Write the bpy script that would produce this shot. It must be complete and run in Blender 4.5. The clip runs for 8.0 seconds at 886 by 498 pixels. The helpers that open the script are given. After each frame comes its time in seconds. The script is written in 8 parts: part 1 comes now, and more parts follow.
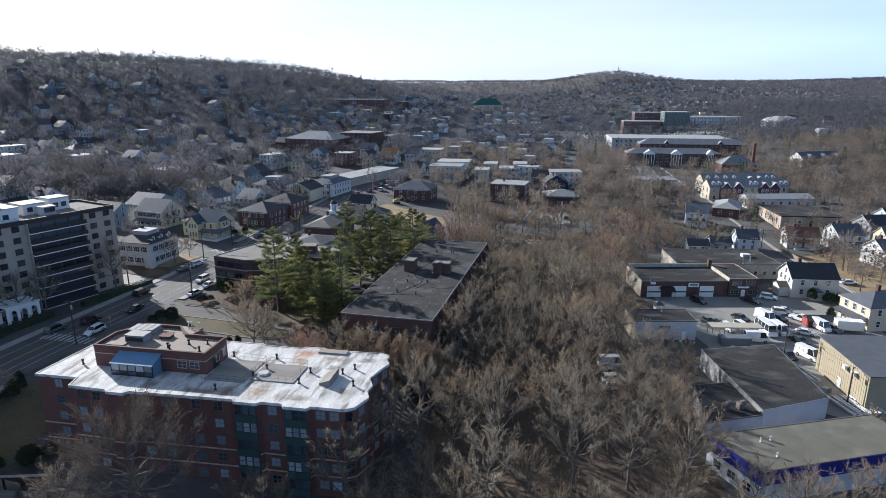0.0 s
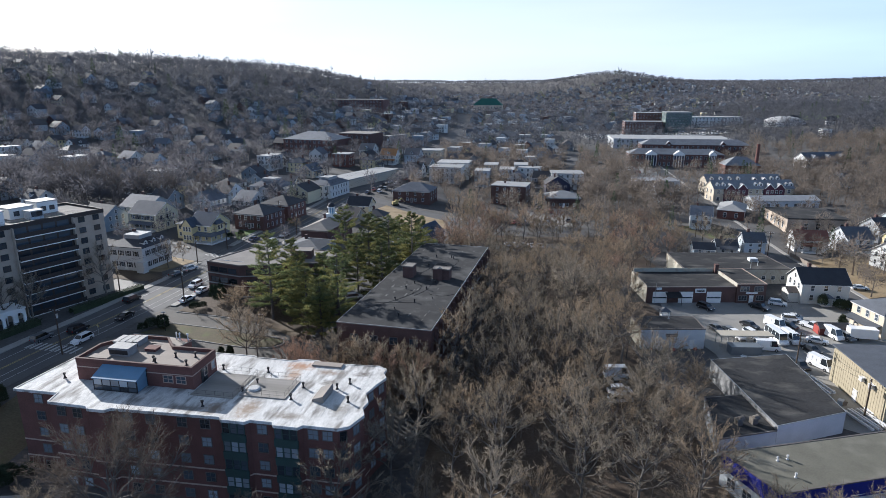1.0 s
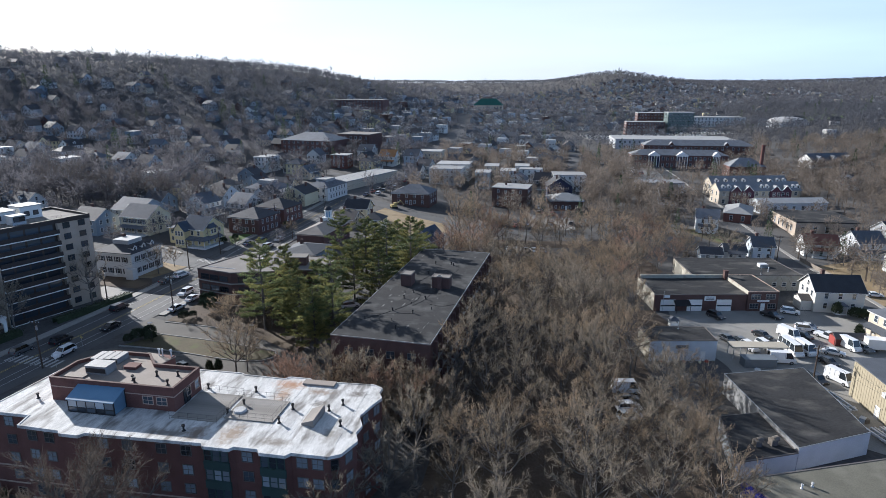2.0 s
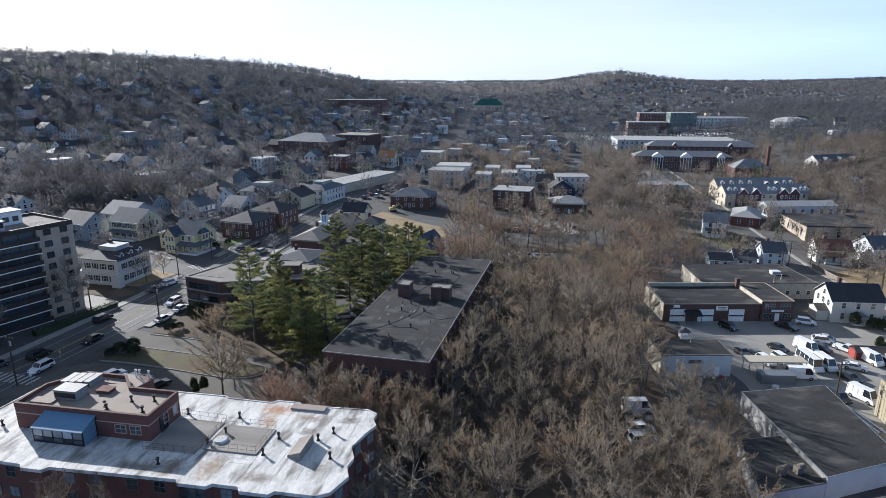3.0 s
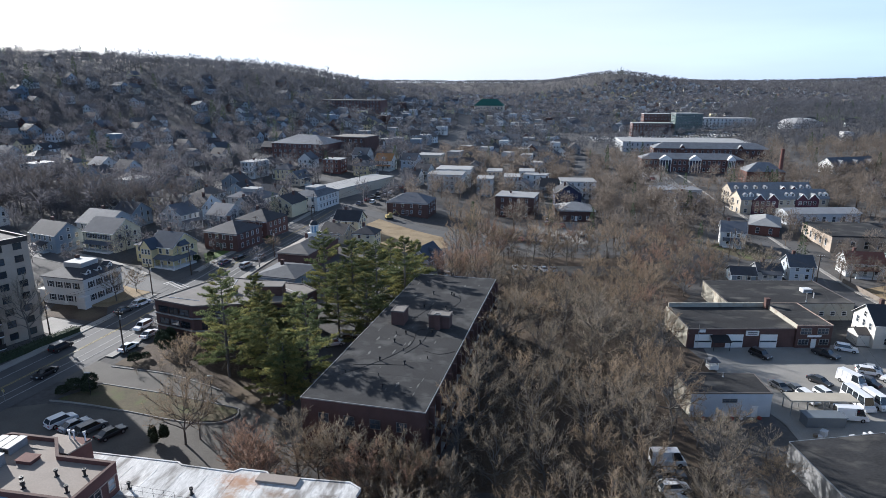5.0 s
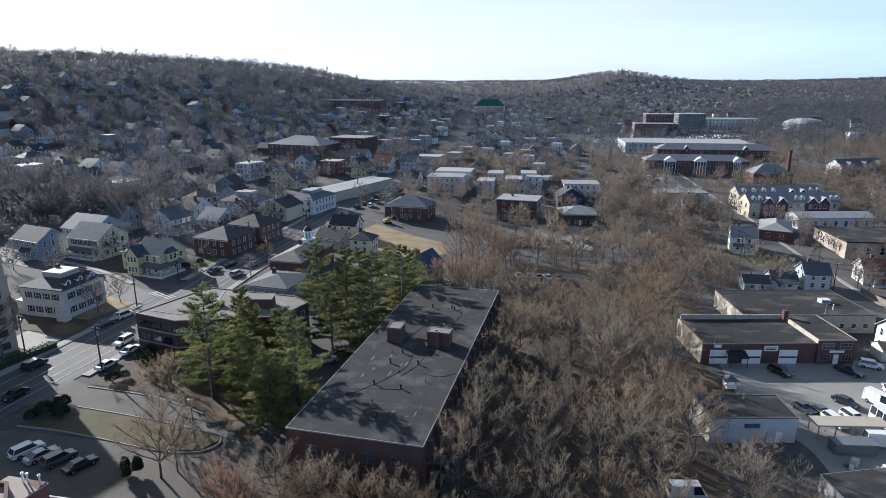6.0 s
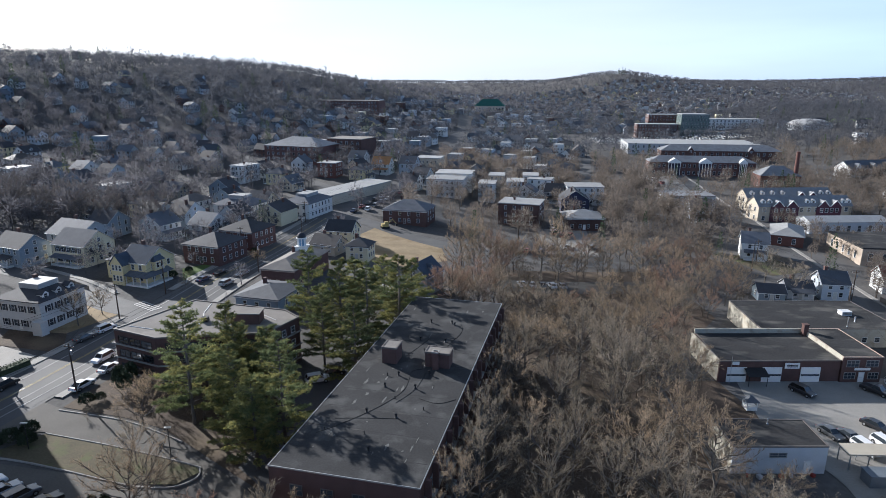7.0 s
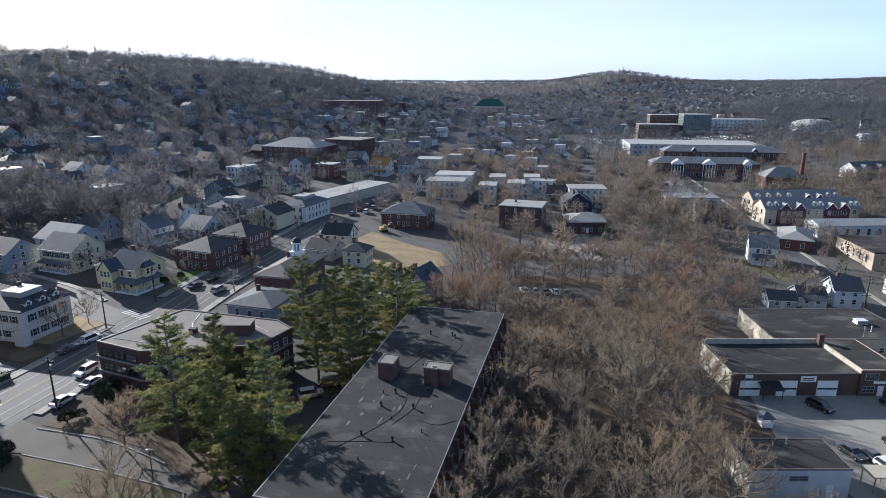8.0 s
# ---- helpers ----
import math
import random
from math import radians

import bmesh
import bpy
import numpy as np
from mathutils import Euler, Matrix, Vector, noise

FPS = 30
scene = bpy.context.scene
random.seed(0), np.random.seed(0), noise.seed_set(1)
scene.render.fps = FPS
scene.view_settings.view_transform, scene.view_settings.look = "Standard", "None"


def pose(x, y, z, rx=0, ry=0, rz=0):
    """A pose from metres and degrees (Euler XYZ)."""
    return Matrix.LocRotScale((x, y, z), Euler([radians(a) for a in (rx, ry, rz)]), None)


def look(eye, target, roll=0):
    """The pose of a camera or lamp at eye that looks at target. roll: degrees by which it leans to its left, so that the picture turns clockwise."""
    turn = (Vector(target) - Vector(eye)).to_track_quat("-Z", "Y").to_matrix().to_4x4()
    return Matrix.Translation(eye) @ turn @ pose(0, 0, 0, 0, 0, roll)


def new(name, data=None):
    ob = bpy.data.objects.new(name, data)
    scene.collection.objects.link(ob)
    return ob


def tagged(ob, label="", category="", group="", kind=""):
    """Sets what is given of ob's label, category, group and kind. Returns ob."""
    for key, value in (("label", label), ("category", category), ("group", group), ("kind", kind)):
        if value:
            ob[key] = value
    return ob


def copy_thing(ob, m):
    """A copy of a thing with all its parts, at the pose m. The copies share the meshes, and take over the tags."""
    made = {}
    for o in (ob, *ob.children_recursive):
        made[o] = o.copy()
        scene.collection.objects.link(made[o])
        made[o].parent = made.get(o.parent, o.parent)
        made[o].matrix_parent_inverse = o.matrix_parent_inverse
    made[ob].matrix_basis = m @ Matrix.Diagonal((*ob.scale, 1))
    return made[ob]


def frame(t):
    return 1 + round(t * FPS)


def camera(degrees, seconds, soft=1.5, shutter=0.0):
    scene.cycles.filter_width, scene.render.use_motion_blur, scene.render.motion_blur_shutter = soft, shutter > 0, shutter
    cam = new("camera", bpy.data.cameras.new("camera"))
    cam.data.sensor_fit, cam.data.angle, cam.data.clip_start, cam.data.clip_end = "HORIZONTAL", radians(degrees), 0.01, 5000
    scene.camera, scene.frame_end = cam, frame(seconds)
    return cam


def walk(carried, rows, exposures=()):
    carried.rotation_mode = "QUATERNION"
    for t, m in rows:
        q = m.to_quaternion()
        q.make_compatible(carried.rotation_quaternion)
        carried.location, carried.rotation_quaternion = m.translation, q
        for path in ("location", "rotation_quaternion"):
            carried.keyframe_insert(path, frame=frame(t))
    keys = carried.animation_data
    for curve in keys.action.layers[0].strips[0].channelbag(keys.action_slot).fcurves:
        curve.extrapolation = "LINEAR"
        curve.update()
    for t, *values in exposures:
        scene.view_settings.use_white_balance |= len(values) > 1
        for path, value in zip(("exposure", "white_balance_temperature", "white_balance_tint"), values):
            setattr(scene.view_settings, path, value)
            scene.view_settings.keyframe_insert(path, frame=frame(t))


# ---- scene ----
# Camera: a drone flying level and straight ahead, 54.7 m above the street.
cam = camera(72.5, 8.0, 0.7)
FLOWN = [(0, 0.00), (0.5, 2.26), (1, 4.94), (1.5, 7.95), (2.8, 17.15), (3, 18.66), (3.5, 22.60), (4, 26.63), (4.5, 30.71), (5.8, 41.56), (6, 43.24), (6.5, 47.45), (7, 51.66), (7.5, 54.98), (8, 57.44)]
walk(cam, [(t, pose(0.01 * s, s, 54.7, 74.8, 0, 0)) for t, s in FLOWN], [(0.0, 1.0, 5500, 10), (8.0, 1.0, 5500, 10)])

# World: low late-winter sun ahead on the left, thin bright cloud.
SUN_DIR = Vector((-0.68, 0.65, 0.345)).normalized()   # towards the sun
sun_el = math.asin(SUN_DIR.z)
sun_az = math.atan2(SUN_DIR.x, SUN_DIR.y)
world = bpy.data.worlds.new("sky")
scene.world = world
world.use_nodes = True
wt = world.node_tree
wt.nodes.clear()
w_out = wt.nodes.new("ShaderNodeOutputWorld")
w_bg = wt.nodes.new("ShaderNodeBackground")
w_sky = wt.nodes.new("ShaderNodeTexSky")
w_sky.sky_type = "NISHITA"
w_sky.sun_disc = False
w_sky.sun_elevation = sun_el
w_sky.sun_rotation = sun_az
w_sky.dust_density = 1.5
w_co = wt.nodes.new("ShaderNodeTexCoord")
w_map = wt.nodes.new("ShaderNodeMapping")
w_map.inputs["Scale"].default_value = (1.2, 1.2, 9.0)
w_noise = wt.nodes.new("ShaderNodeTexNoise")
w_noise.inputs["Scale"].default_value = 1.6
w_noise.inputs["Detail"].default_value = 5.0
w_noise.inputs["Roughness"].default_value = 0.5
w_ramp = wt.nodes.new("ShaderNodeValToRGB")
w_ramp.color_ramp.elements[0].position = 0.36
w_ramp.color_ramp.elements[0].color = (0.68, 0.68, 0.68, 1)
w_ramp.color_ramp.elements[1].position = 0.62
w_ramp.color_ramp.elements[1].color = (0.9, 0.9, 0.9, 1)
w_mix = wt.nodes.new("ShaderNodeMix")
w_mix.data_type = "RGBA"
# thin cloud, brightest round the veiled sun
w_dot = wt.nodes.new("ShaderNodeVectorMath")
w_dot.operation = "DOT_PRODUCT"
w_dot.inputs[1].default_value = SUN_DIR
w_glow = wt.nodes.new("ShaderNodeMapRange")
w_glow.inputs["From Min"].default_value, w_glow.inputs["From Max"].default_value = -0.6, 1.0
w_glow.inputs["To Min"].default_value, w_glow.inputs["To Max"].default_value = 6.5, 8.8
w_cloud = wt.nodes.new("ShaderNodeVectorMath")
w_cloud.operation = "SCALE"
w_tone = wt.nodes.new("ShaderNodeMix")
w_tone.data_type = "RGBA"
w_tone.inputs[6].default_value = (0.60, 0.92, 1.46, 1)
w_tone.inputs[7].default_value = (0.915, 0.965, 1.03, 1)
w_veil = wt.nodes.new("ShaderNodeMapRange")
w_veil.inputs["From Min"].default_value, w_veil.inputs["From Max"].default_value = -0.3, 0.5
wt.links.new(w_dot.outputs["Value"], w_veil.inputs["Value"])
wt.links.new(w_veil.outputs["Result"], w_tone.inputs[0])
wt.links.new(w_tone.outputs[2], w_cloud.inputs[0])
wt.links.new(w_co.outputs["Generated"], w_dot.inputs[0])
wt.links.new(w_dot.outputs["Value"], w_glow.inputs["Value"])
# haze: the sky pales towards the horizon
w_sep = wt.nodes.new("ShaderNodeSeparateXYZ")
w_haze = wt.nodes.new("ShaderNodeMapRange")
w_haze.inputs["From Min"].default_value, w_haze.inputs["From Max"].default_value = 0.05, 0.65
w_haze.inputs["To Min"].default_value, w_haze.inputs["To Max"].default_value = 1.0, 0.22
w_amt = wt.nodes.new("ShaderNodeMath")
w_amt.operation = "MULTIPLY"
wt.links.new(w_co.outputs["Generated"], w_sep.inputs[0])
wt.links.new(w_sep.outputs["Z"], w_haze.inputs["Value"])
wt.links.new(w_glow.outputs["Result"], w_amt.inputs[0])
wt.links.new(w_haze.outputs["Result"], w_amt.inputs[1])
wt.links.new(w_amt.outputs[0], w_cloud.inputs["Scale"])
wt.links.new(w_cloud.outputs["Vector"], w_mix.inputs[7])
wt.links.new(w_co.outputs["Generated"], w_map.inputs["Vector"])
wt.links.new(w_map.outputs["Vector"], w_noise.inputs["Vector"])
wt.links.new(w_noise.outputs["Fac"], w_ramp.inputs["Fac"])
wt.links.new(w_ramp.outputs["Color"], w_mix.inputs[0])
wt.links.new(w_sky.outputs["Color"], w_mix.inputs[6])
wt.links.new(w_mix.outputs[2], w_bg.inputs["Color"])
wt.links.new(w_bg.outputs["Background"], w_out.inputs["Surface"])
w_bg.inputs["Strength"].default_value = 0.07
sun_data = bpy.data.lights.new("sun", "SUN")
sun_data.energy = 5.0
sun_data.angle = radians(0.6)
sun_data.color = (1.0, 0.89, 0.75)
sun_ob = new("sun", sun_data)
sun_ob.matrix_world = look(SUN_DIR * 300, (0, 0, 0))
scene.view_settings.exposure = 0.0


# ---- materials ----
def mat(name, col, rough=0.85, var=0.25, scale=1.0, fine=12.0, bump=0.2, spread=0.0, metal=0.0, stain=None, stain_amt=0.0, stain_scale=0.15, stretch=(1, 1, 1), spec=0.3, stain_from=0.52):
    """A matt surface: base colour broken by coarse and fine noise, optional stains, tint by object."""
    m = bpy.data.materials.new(name)
    m.use_nodes = True
    nt = m.node_tree
    b = nt.nodes["Principled BSDF"]
    b.inputs["Roughness"].default_value = rough
    b.inputs["Metallic"].default_value = metal
    b.inputs["Specular IOR Level"].default_value = spec
    tc = nt.nodes.new("ShaderNodeTexCoord")
    mp = nt.nodes.new("ShaderNodeMapping")
    mp.inputs["Scale"].default_value = stretch
    nt.links.new(tc.outputs["Object"], mp.inputs["Vector"])

    def noise_node(s, det=4.0):
        n = nt.nodes.new("ShaderNodeTexNoise")
        n.inputs["Scale"].default_value = s
        n.inputs["Detail"].default_value = det
        nt.links.new(mp.outputs["Vector"], n.inputs["Vector"])
        return n

    n1, n2 = noise_node(scale), noise_node(fine, 3.0)
    add = nt.nodes.new("ShaderNodeMath")
    add.operation = "ADD"
    nt.links.new(n1.outputs["Fac"], add.inputs[0])
    nt.links.new(n2.outputs["Fac"], add.inputs[1])
    rng = nt.nodes.new("ShaderNodeMapRange")
    rng.inputs["From Min"].default_value, rng.inputs["From Max"].default_value = 0.6, 1.4
    rng.inputs["To Min"].default_value, rng.inputs["To Max"].default_value = 1 - var, 1 + var
    nt.links.new(add.outputs[0], rng.inputs["Value"])
    val = rng.outputs["Result"]
    if spread:
        oi = nt.nodes.new("ShaderNodeObjectInfo")
        r2 = nt.nodes.new("ShaderNodeMapRange")
        r2.inputs["To Min"].default_value, r2.inputs["To Max"].default_value = 1 - spread, 1 + spread
        nt.links.new(oi.outputs["Random"], r2.inputs["Value"])
        mu = nt.nodes.new("ShaderNodeMath")
        mu.operation = "MULTIPLY"
        nt.links.new(val, mu.inputs[0])
        nt.links.new(r2.outputs["Result"], mu.inputs[1])
        val = mu.outputs[0]
    hsv = nt.nodes.new("ShaderNodeHueSaturation")
    hsv.inputs["Color"].default_value = (*col, 1)
    nt.links.new(val, hsv.inputs["Value"])
    out = hsv.outputs["Color"]
    if stain:
        n3 = noise_node(stain_scale, 6.0)
        rp = nt.nodes.new("ShaderNodeMapRange")
        rp.inputs["From Min"].default_value, rp.inputs["From Max"].default_value = stain_from, stain_from + 0.16
        rp.inputs["To Max"].default_value = stain_amt
        nt.links.new(n3.outputs["Fac"], rp.inputs["Value"])
        mx = nt.nodes.new("ShaderNodeMix")
        mx.data_type = "RGBA"
        mx.inputs[7].default_value = (*stain, 1)
        nt.links.new(rp.outputs["Result"], mx.inputs[0])
        nt.links.new(out, mx.inputs[6])
        out = mx.outputs[2]
    nt.links.new(out, b.inputs["Base Color"])
    if bump:
        bp = nt.nodes.new("ShaderNodeBump")
        bp.inputs["Strength"].default_value = bump
        bp.inputs["Distance"].default_value = 0.05
        nt.links.new(n2.outputs["Fac"], bp.inputs["Height"])
        nt.links.new(bp.outputs["Normal"], b.inputs["Normal"])
    return m


ASPHALT = mat("asphalt", (0.088, 0.087, 0.088), 0.8, 0.25, 0.12, 3.0, 0.1, stain=(0.13, 0.126, 0.118), stain_amt=0.6, stain_scale=0.08)
DRIVE = mat("dusty drive", (0.108, 0.10, 0.089), 0.9, 0.25, 0.2, 4.0, 0.1, stain=(0.145, 0.13, 0.112), stain_amt=0.7, stain_scale=0.12)
LOT = mat("worn asphalt", (0.255, 0.245, 0.225), 0.85, 0.2, 0.2, 4.0, 0.1, stain=(0.29, 0.28, 0.26), stain_amt=0.7, stain_scale=0.1)
CONCRETE = mat("concrete", (0.285, 0.272, 0.25), 0.85, 0.2, 0.4, 8.0, 0.1)
GROUND = mat("winter ground", (0.082, 0.078, 0.075), 0.95, 0.4, 0.08, 1.2, 0.3, stain=(0.12, 0.118, 0.118), stain_amt=0.8, stain_scale=0.03)
LITTER = mat("leaf litter", (0.085, 0.064, 0.047), 0.95, 0.45, 0.15, 2.5, 0.4, stain=(0.17, 0.13, 0.08), stain_amt=0.5, stain_scale=0.1)
GRASS = mat("winter grass", (0.10, 0.084, 0.05), 0.95, 0.35, 0.2, 3.0, 0.4, stain=(0.10, 0.115, 0.042), stain_amt=0.8, stain_scale=0.3)
TURF = mat("green turf", (0.10, 0.15, 0.04), 0.95, 0.3, 0.2, 3.0, 0.4, stain=(0.15, 0.14, 0.06), stain_amt=0.6, stain_scale=0.12)
DRYGRASS = mat("dry grass", (0.27, 0.205, 0.12), 0.95, 0.3, 0.2, 3.0, 0.4, stain=(0.2, 0.14, 0.07), stain_amt=0.8, stain_scale=0.15)
PAINT = mat("road paint", (0.40, 0.395, 0.38), 0.7, 0.25, 1.5, 6.0, 0)
YELLOWLINE = mat("yellow paint", (0.38, 0.30, 0.12), 0.7, 0.25, 1.5, 6.0, 0)
BRICK = mat("red brick", (0.128, 0.060, 0.050), 0.85, 0.28, 0.5, 9.0, 0.3, spread=0.06)
BRICKDK = mat("dark brick", (0.10, 0.058, 0.050), 0.85, 0.28, 0.5, 9.0, 0.3, spread=0.1)
BRICKBR = mat("brown-red brick", (0.115, 0.064, 0.057), 0.85, 0.28, 0.5, 9.0, 0.3, spread=0.1)
BUFF = mat("buff brick", (0.38, 0.315, 0.25), 0.85, 0.18, 0.5, 9.0, 0.2)
STONEBAND = mat("limestone band", (0.40, 0.30, 0.24), 0.8, 0.15, 1.0, 9.0, 0.1)
WHITEROOF = mat("silver roof coating", (0.56, 0.55, 0.53), 0.8, 0.35, 0.7, 7.0, 0.15, stain=(0.17, 0.155, 0.14), stain_amt=0.85, stain_scale=0.75, stretch=(1.0, 0.28, 1.0), spec=0.15, stain_from=0.50)


def blot(m, x, y, w, h, col, amount=0.85):
    """An uneven stain of its own shape and place in a surface, in metres of the object's plan."""
    nt = m.node_tree
    b = nt.nodes["Principled BSDF"]
    source = b.inputs["Base Color"].links[0].from_socket
    tc = nt.nodes.new("ShaderNodeTexCoord")
    mp = nt.nodes.new("ShaderNodeMapping")
    mp.vector_type = "TEXTURE"
    mp.inputs["Location"].default_value = (x, y, 10.22)
    mp.inputs["Scale"].default_value = (w, h, 50)
    ln = nt.nodes.new("ShaderNodeVectorMath")
    ln.operation = "LENGTH"
    ns = nt.nodes.new("ShaderNodeTexNoise")
    ns.inputs["Scale"].default_value = 1.4
    ns.inputs["Detail"].default_value = 7.0
    ns.inputs["Roughness"].default_value = 0.7
    nt.links.new(tc.outputs["Object"], mp.inputs["Vector"])
    nt.links.new(tc.outputs["Object"], ns.inputs["Vector"])
    nt.links.new(mp.outputs["Vector"], ln.inputs[0])
    add = nt.nodes.new("ShaderNodeMath")
    add.operation = "MULTIPLY_ADD"
    nt.links.new(ns.outputs["Fac"], add.inputs[0])
    add.inputs[1].default_value = 2.6
    nt.links.new(ln.outputs["Value"], add.inputs[2])
    rg = nt.nodes.new("ShaderNodeMapRange")
    rg.inputs["From Min"].default_value, rg.inputs["From Max"].default_value = 1.5, 2.5
    rg.inputs["To Min"].default_value, rg.inputs["To Max"].default_value = amount, 0.0
    nt.links.new(add.outputs[0], rg.inputs["Value"])
    mx = nt.nodes.new("ShaderNodeMix")
    mx.data_type = "RGBA"
    mx.inputs[7].default_value = (*col, 1)
    nt.links.new(rg.outputs["Result"], mx.inputs[0])
    nt.links.new(source, mx.inputs[6])
    nt.links.new(mx.outputs[2], b.inputs["Base Color"])


for bx, by, bw, bh, bc in ((13.5, 9.0, 2.8, 1.5, (0.36, 0.19, 0.10)), (13.4, 6.0, 1.3, 2.6, (0.34, 0.22, 0.14)), (11.3, -5.0, 1.8, 2.8, (0.25, 0.18, 0.12)), (24.4, 7.9, 1.6, 1.1, (0.12, 0.10, 0.085)), (19.8, 4.3, 1.3, 0.9, (0.15, 0.13, 0.11)),
                           (17.7, -6.0, 2.4, 1.0, (0.20, 0.17, 0.14)), (6.5, -6.0, 1.8, 2.0, (0.22, 0.17, 0.13)), (2.0, -6.5, 3.0, 0.9, (0.19, 0.17, 0.15)), (18.5, 7.5, 2.0, 1.0, (0.24, 0.17, 0.12)), (24.0, -3.0, 1.2, 2.0, (0.22, 0.2, 0.17))):
    blot(WHITEROOF, bx, by, bw, bh, bc)
GRAVELROOF = mat("gravel roof", (0.19, 0.175, 0.16), 0.95, 0.2, 0.3, 6.0, 0.2, stain=(0.26, 0.235, 0.21), stain_amt=0.6, stain_scale=0.2)
DARKROOF = mat("tar roof", (0.047, 0.047, 0.048), 0.92, 0.25, 0.2, 4.0, 0.15, stain=(0.10, 0.10, 0.098), stain_amt=0.7, stain_scale=0.25, spec=0.1)
BLACKROOF = mat("rubber roof", (0.042, 0.042, 0.043), 0.92, 0.35, 0.35, 4.0, 0.1, stain=(0.115, 0.11, 0.10), stain_amt=0.75, stain_scale=0.3, stretch=(0.5, 1, 1), spec=0.1)
SHINGLE = mat("grey shingle", (0.088, 0.095, 0.11), 0.74, 0.25, 0.5, 6.0, 0.3, spread=0.35)
SHINGLEDK = mat("dark shingle", (0.045, 0.047, 0.055), 0.74, 0.25, 0.5, 6.0, 0.3, spread=0.2)
SHINGLEBR = mat("brown shingle", (0.10, 0.088, 0.082), 0.74, 0.25, 0.5, 6.0, 0.3, spread=0.25)
PALEROOF = mat("pale membrane roof", (0.30, 0.30, 0.297), 0.7, 0.2, 0.3, 4.0, 0.05, spread=0.15)
WHITE = mat("white paint", (0.74, 0.73, 0.70), 0.6, 0.06, 0.6, 8.0, 0.05)
TRIM = mat("white trim", (0.60, 0.60, 0.59), 0.5, 0.05, 0.6, 8.0, 0.0)
CREAM = mat("cream siding", (0.60, 0.54, 0.38), 0.7, 0.08, 0.6, 8.0, 0.1, stretch=(1, 1, 8))
WHITEWASH = mat("weathered whitewash", (0.40, 0.375, 0.31), 0.85, 0.2, 0.5, 5.0, 0.1, stain=(0.24, 0.20, 0.15), stain_amt=0.8, stain_scale=0.5)
GRAVEL = mat("trodden gravel", (0.115, 0.105, 0.092), 0.95, 0.3, 0.2, 4.0, 0.2, stain=(0.08, 0.066, 0.05), stain_amt=0.8, stain_scale=0.15)
YELLOW = mat("yellow siding", (0.58, 0.50, 0.29), 0.7, 0.08, 0.6, 8.0, 0.1, stretch=(1, 1, 8))
SIDINGS = [mat(n, c, 0.7, 0.1, 0.6, 6.0, 0.1, spread=0.12, stretch=(1, 1, 8)) for n, c in (
    ("white siding", (0.57, 0.57, 0.555)), ("pale grey siding", (0.42, 0.43, 0.44)), ("blue siding", (0.21, 0.255, 0.30)),
    ("beige siding", (0.46, 0.40, 0.31)), ("pale yellow siding", (0.56, 0.49, 0.30)), ("grey siding", (0.26, 0.27, 0.28)),
    ("pale blue siding", (0.41, 0.45, 0.49)), ("brown siding", (0.20, 0.14, 0.10)))]
ROOFS = [SHINGLE, SHINGLEDK, SHINGLEBR]
BLUEPAINT = mat("blue paint", (0.018, 0.022, 0.19), 0.6, 0.2, 0.5, 6.0, 0.05)
BLOCKGREY = mat("grey painted block", (0.46, 0.48, 0.50), 0.8, 0.12, 0.5, 6.0, 0.1)
BEIGEMETAL = mat("beige ribbed metal", (0.32, 0.276, 0.19), 0.6, 0.1, 0.3, 3.0, 0.05)
DARKMETAL = mat("dark metal", (0.03, 0.03, 0.032), 0.5, 0.2, 1.0, 8.0, 0.0, metal=0.3)
UNITGREY = mat("weathered grey unit", (0.22, 0.22, 0.22), 0.6, 0.25, 1.0, 8.0, 0.0)
METAL = mat("galvanised metal", (0.45, 0.46, 0.47), 0.4, 0.15, 1.0, 8.0, 0.0, metal=0.8)
ALU = mat("white metal edge", (0.62, 0.62, 0.62), 0.5, 0.1, 1.0, 8.0, 0.0)
BALCONY = mat("dark brown balcony panel", (0.045, 0.036, 0.032), 0.6, 0.2, 0.8, 8.0, 0.0)
WOODPOLE = mat("weathered pole wood", (0.075, 0.055, 0.042), 0.9, 0.3, 1.0, 8.0, 0.2)
FENCEWOOD = mat("grey fence wood", (0.20, 0.17, 0.14), 0.9, 0.25, 1.0, 8.0, 0.2)
TYRE = mat("tyre rubber", (0.02, 0.02, 0.02), 0.8, 0.1, 1.0, 8.0, 0.0)
GREENCOPPER = mat("green copper roof", (0.03, 0.11, 0.085), 0.7, 0.15, 0.2, 3.0, 0.0)
BARK = mat("grey bark", (0.14, 0.125, 0.11), 0.95, 0.3, 1.0, 6.0, 0.3, spread=0.25)
HEDGE = mat("evergreen hedge", (0.04, 0.054, 0.028), 0.9, 0.4, 1.0, 5.0, 0.3, spread=0.2)
REDPAINT = mat("red paint", (0.28, 0.05, 0.04), 0.6, 0.15, 0.5, 6.0, 0.0)


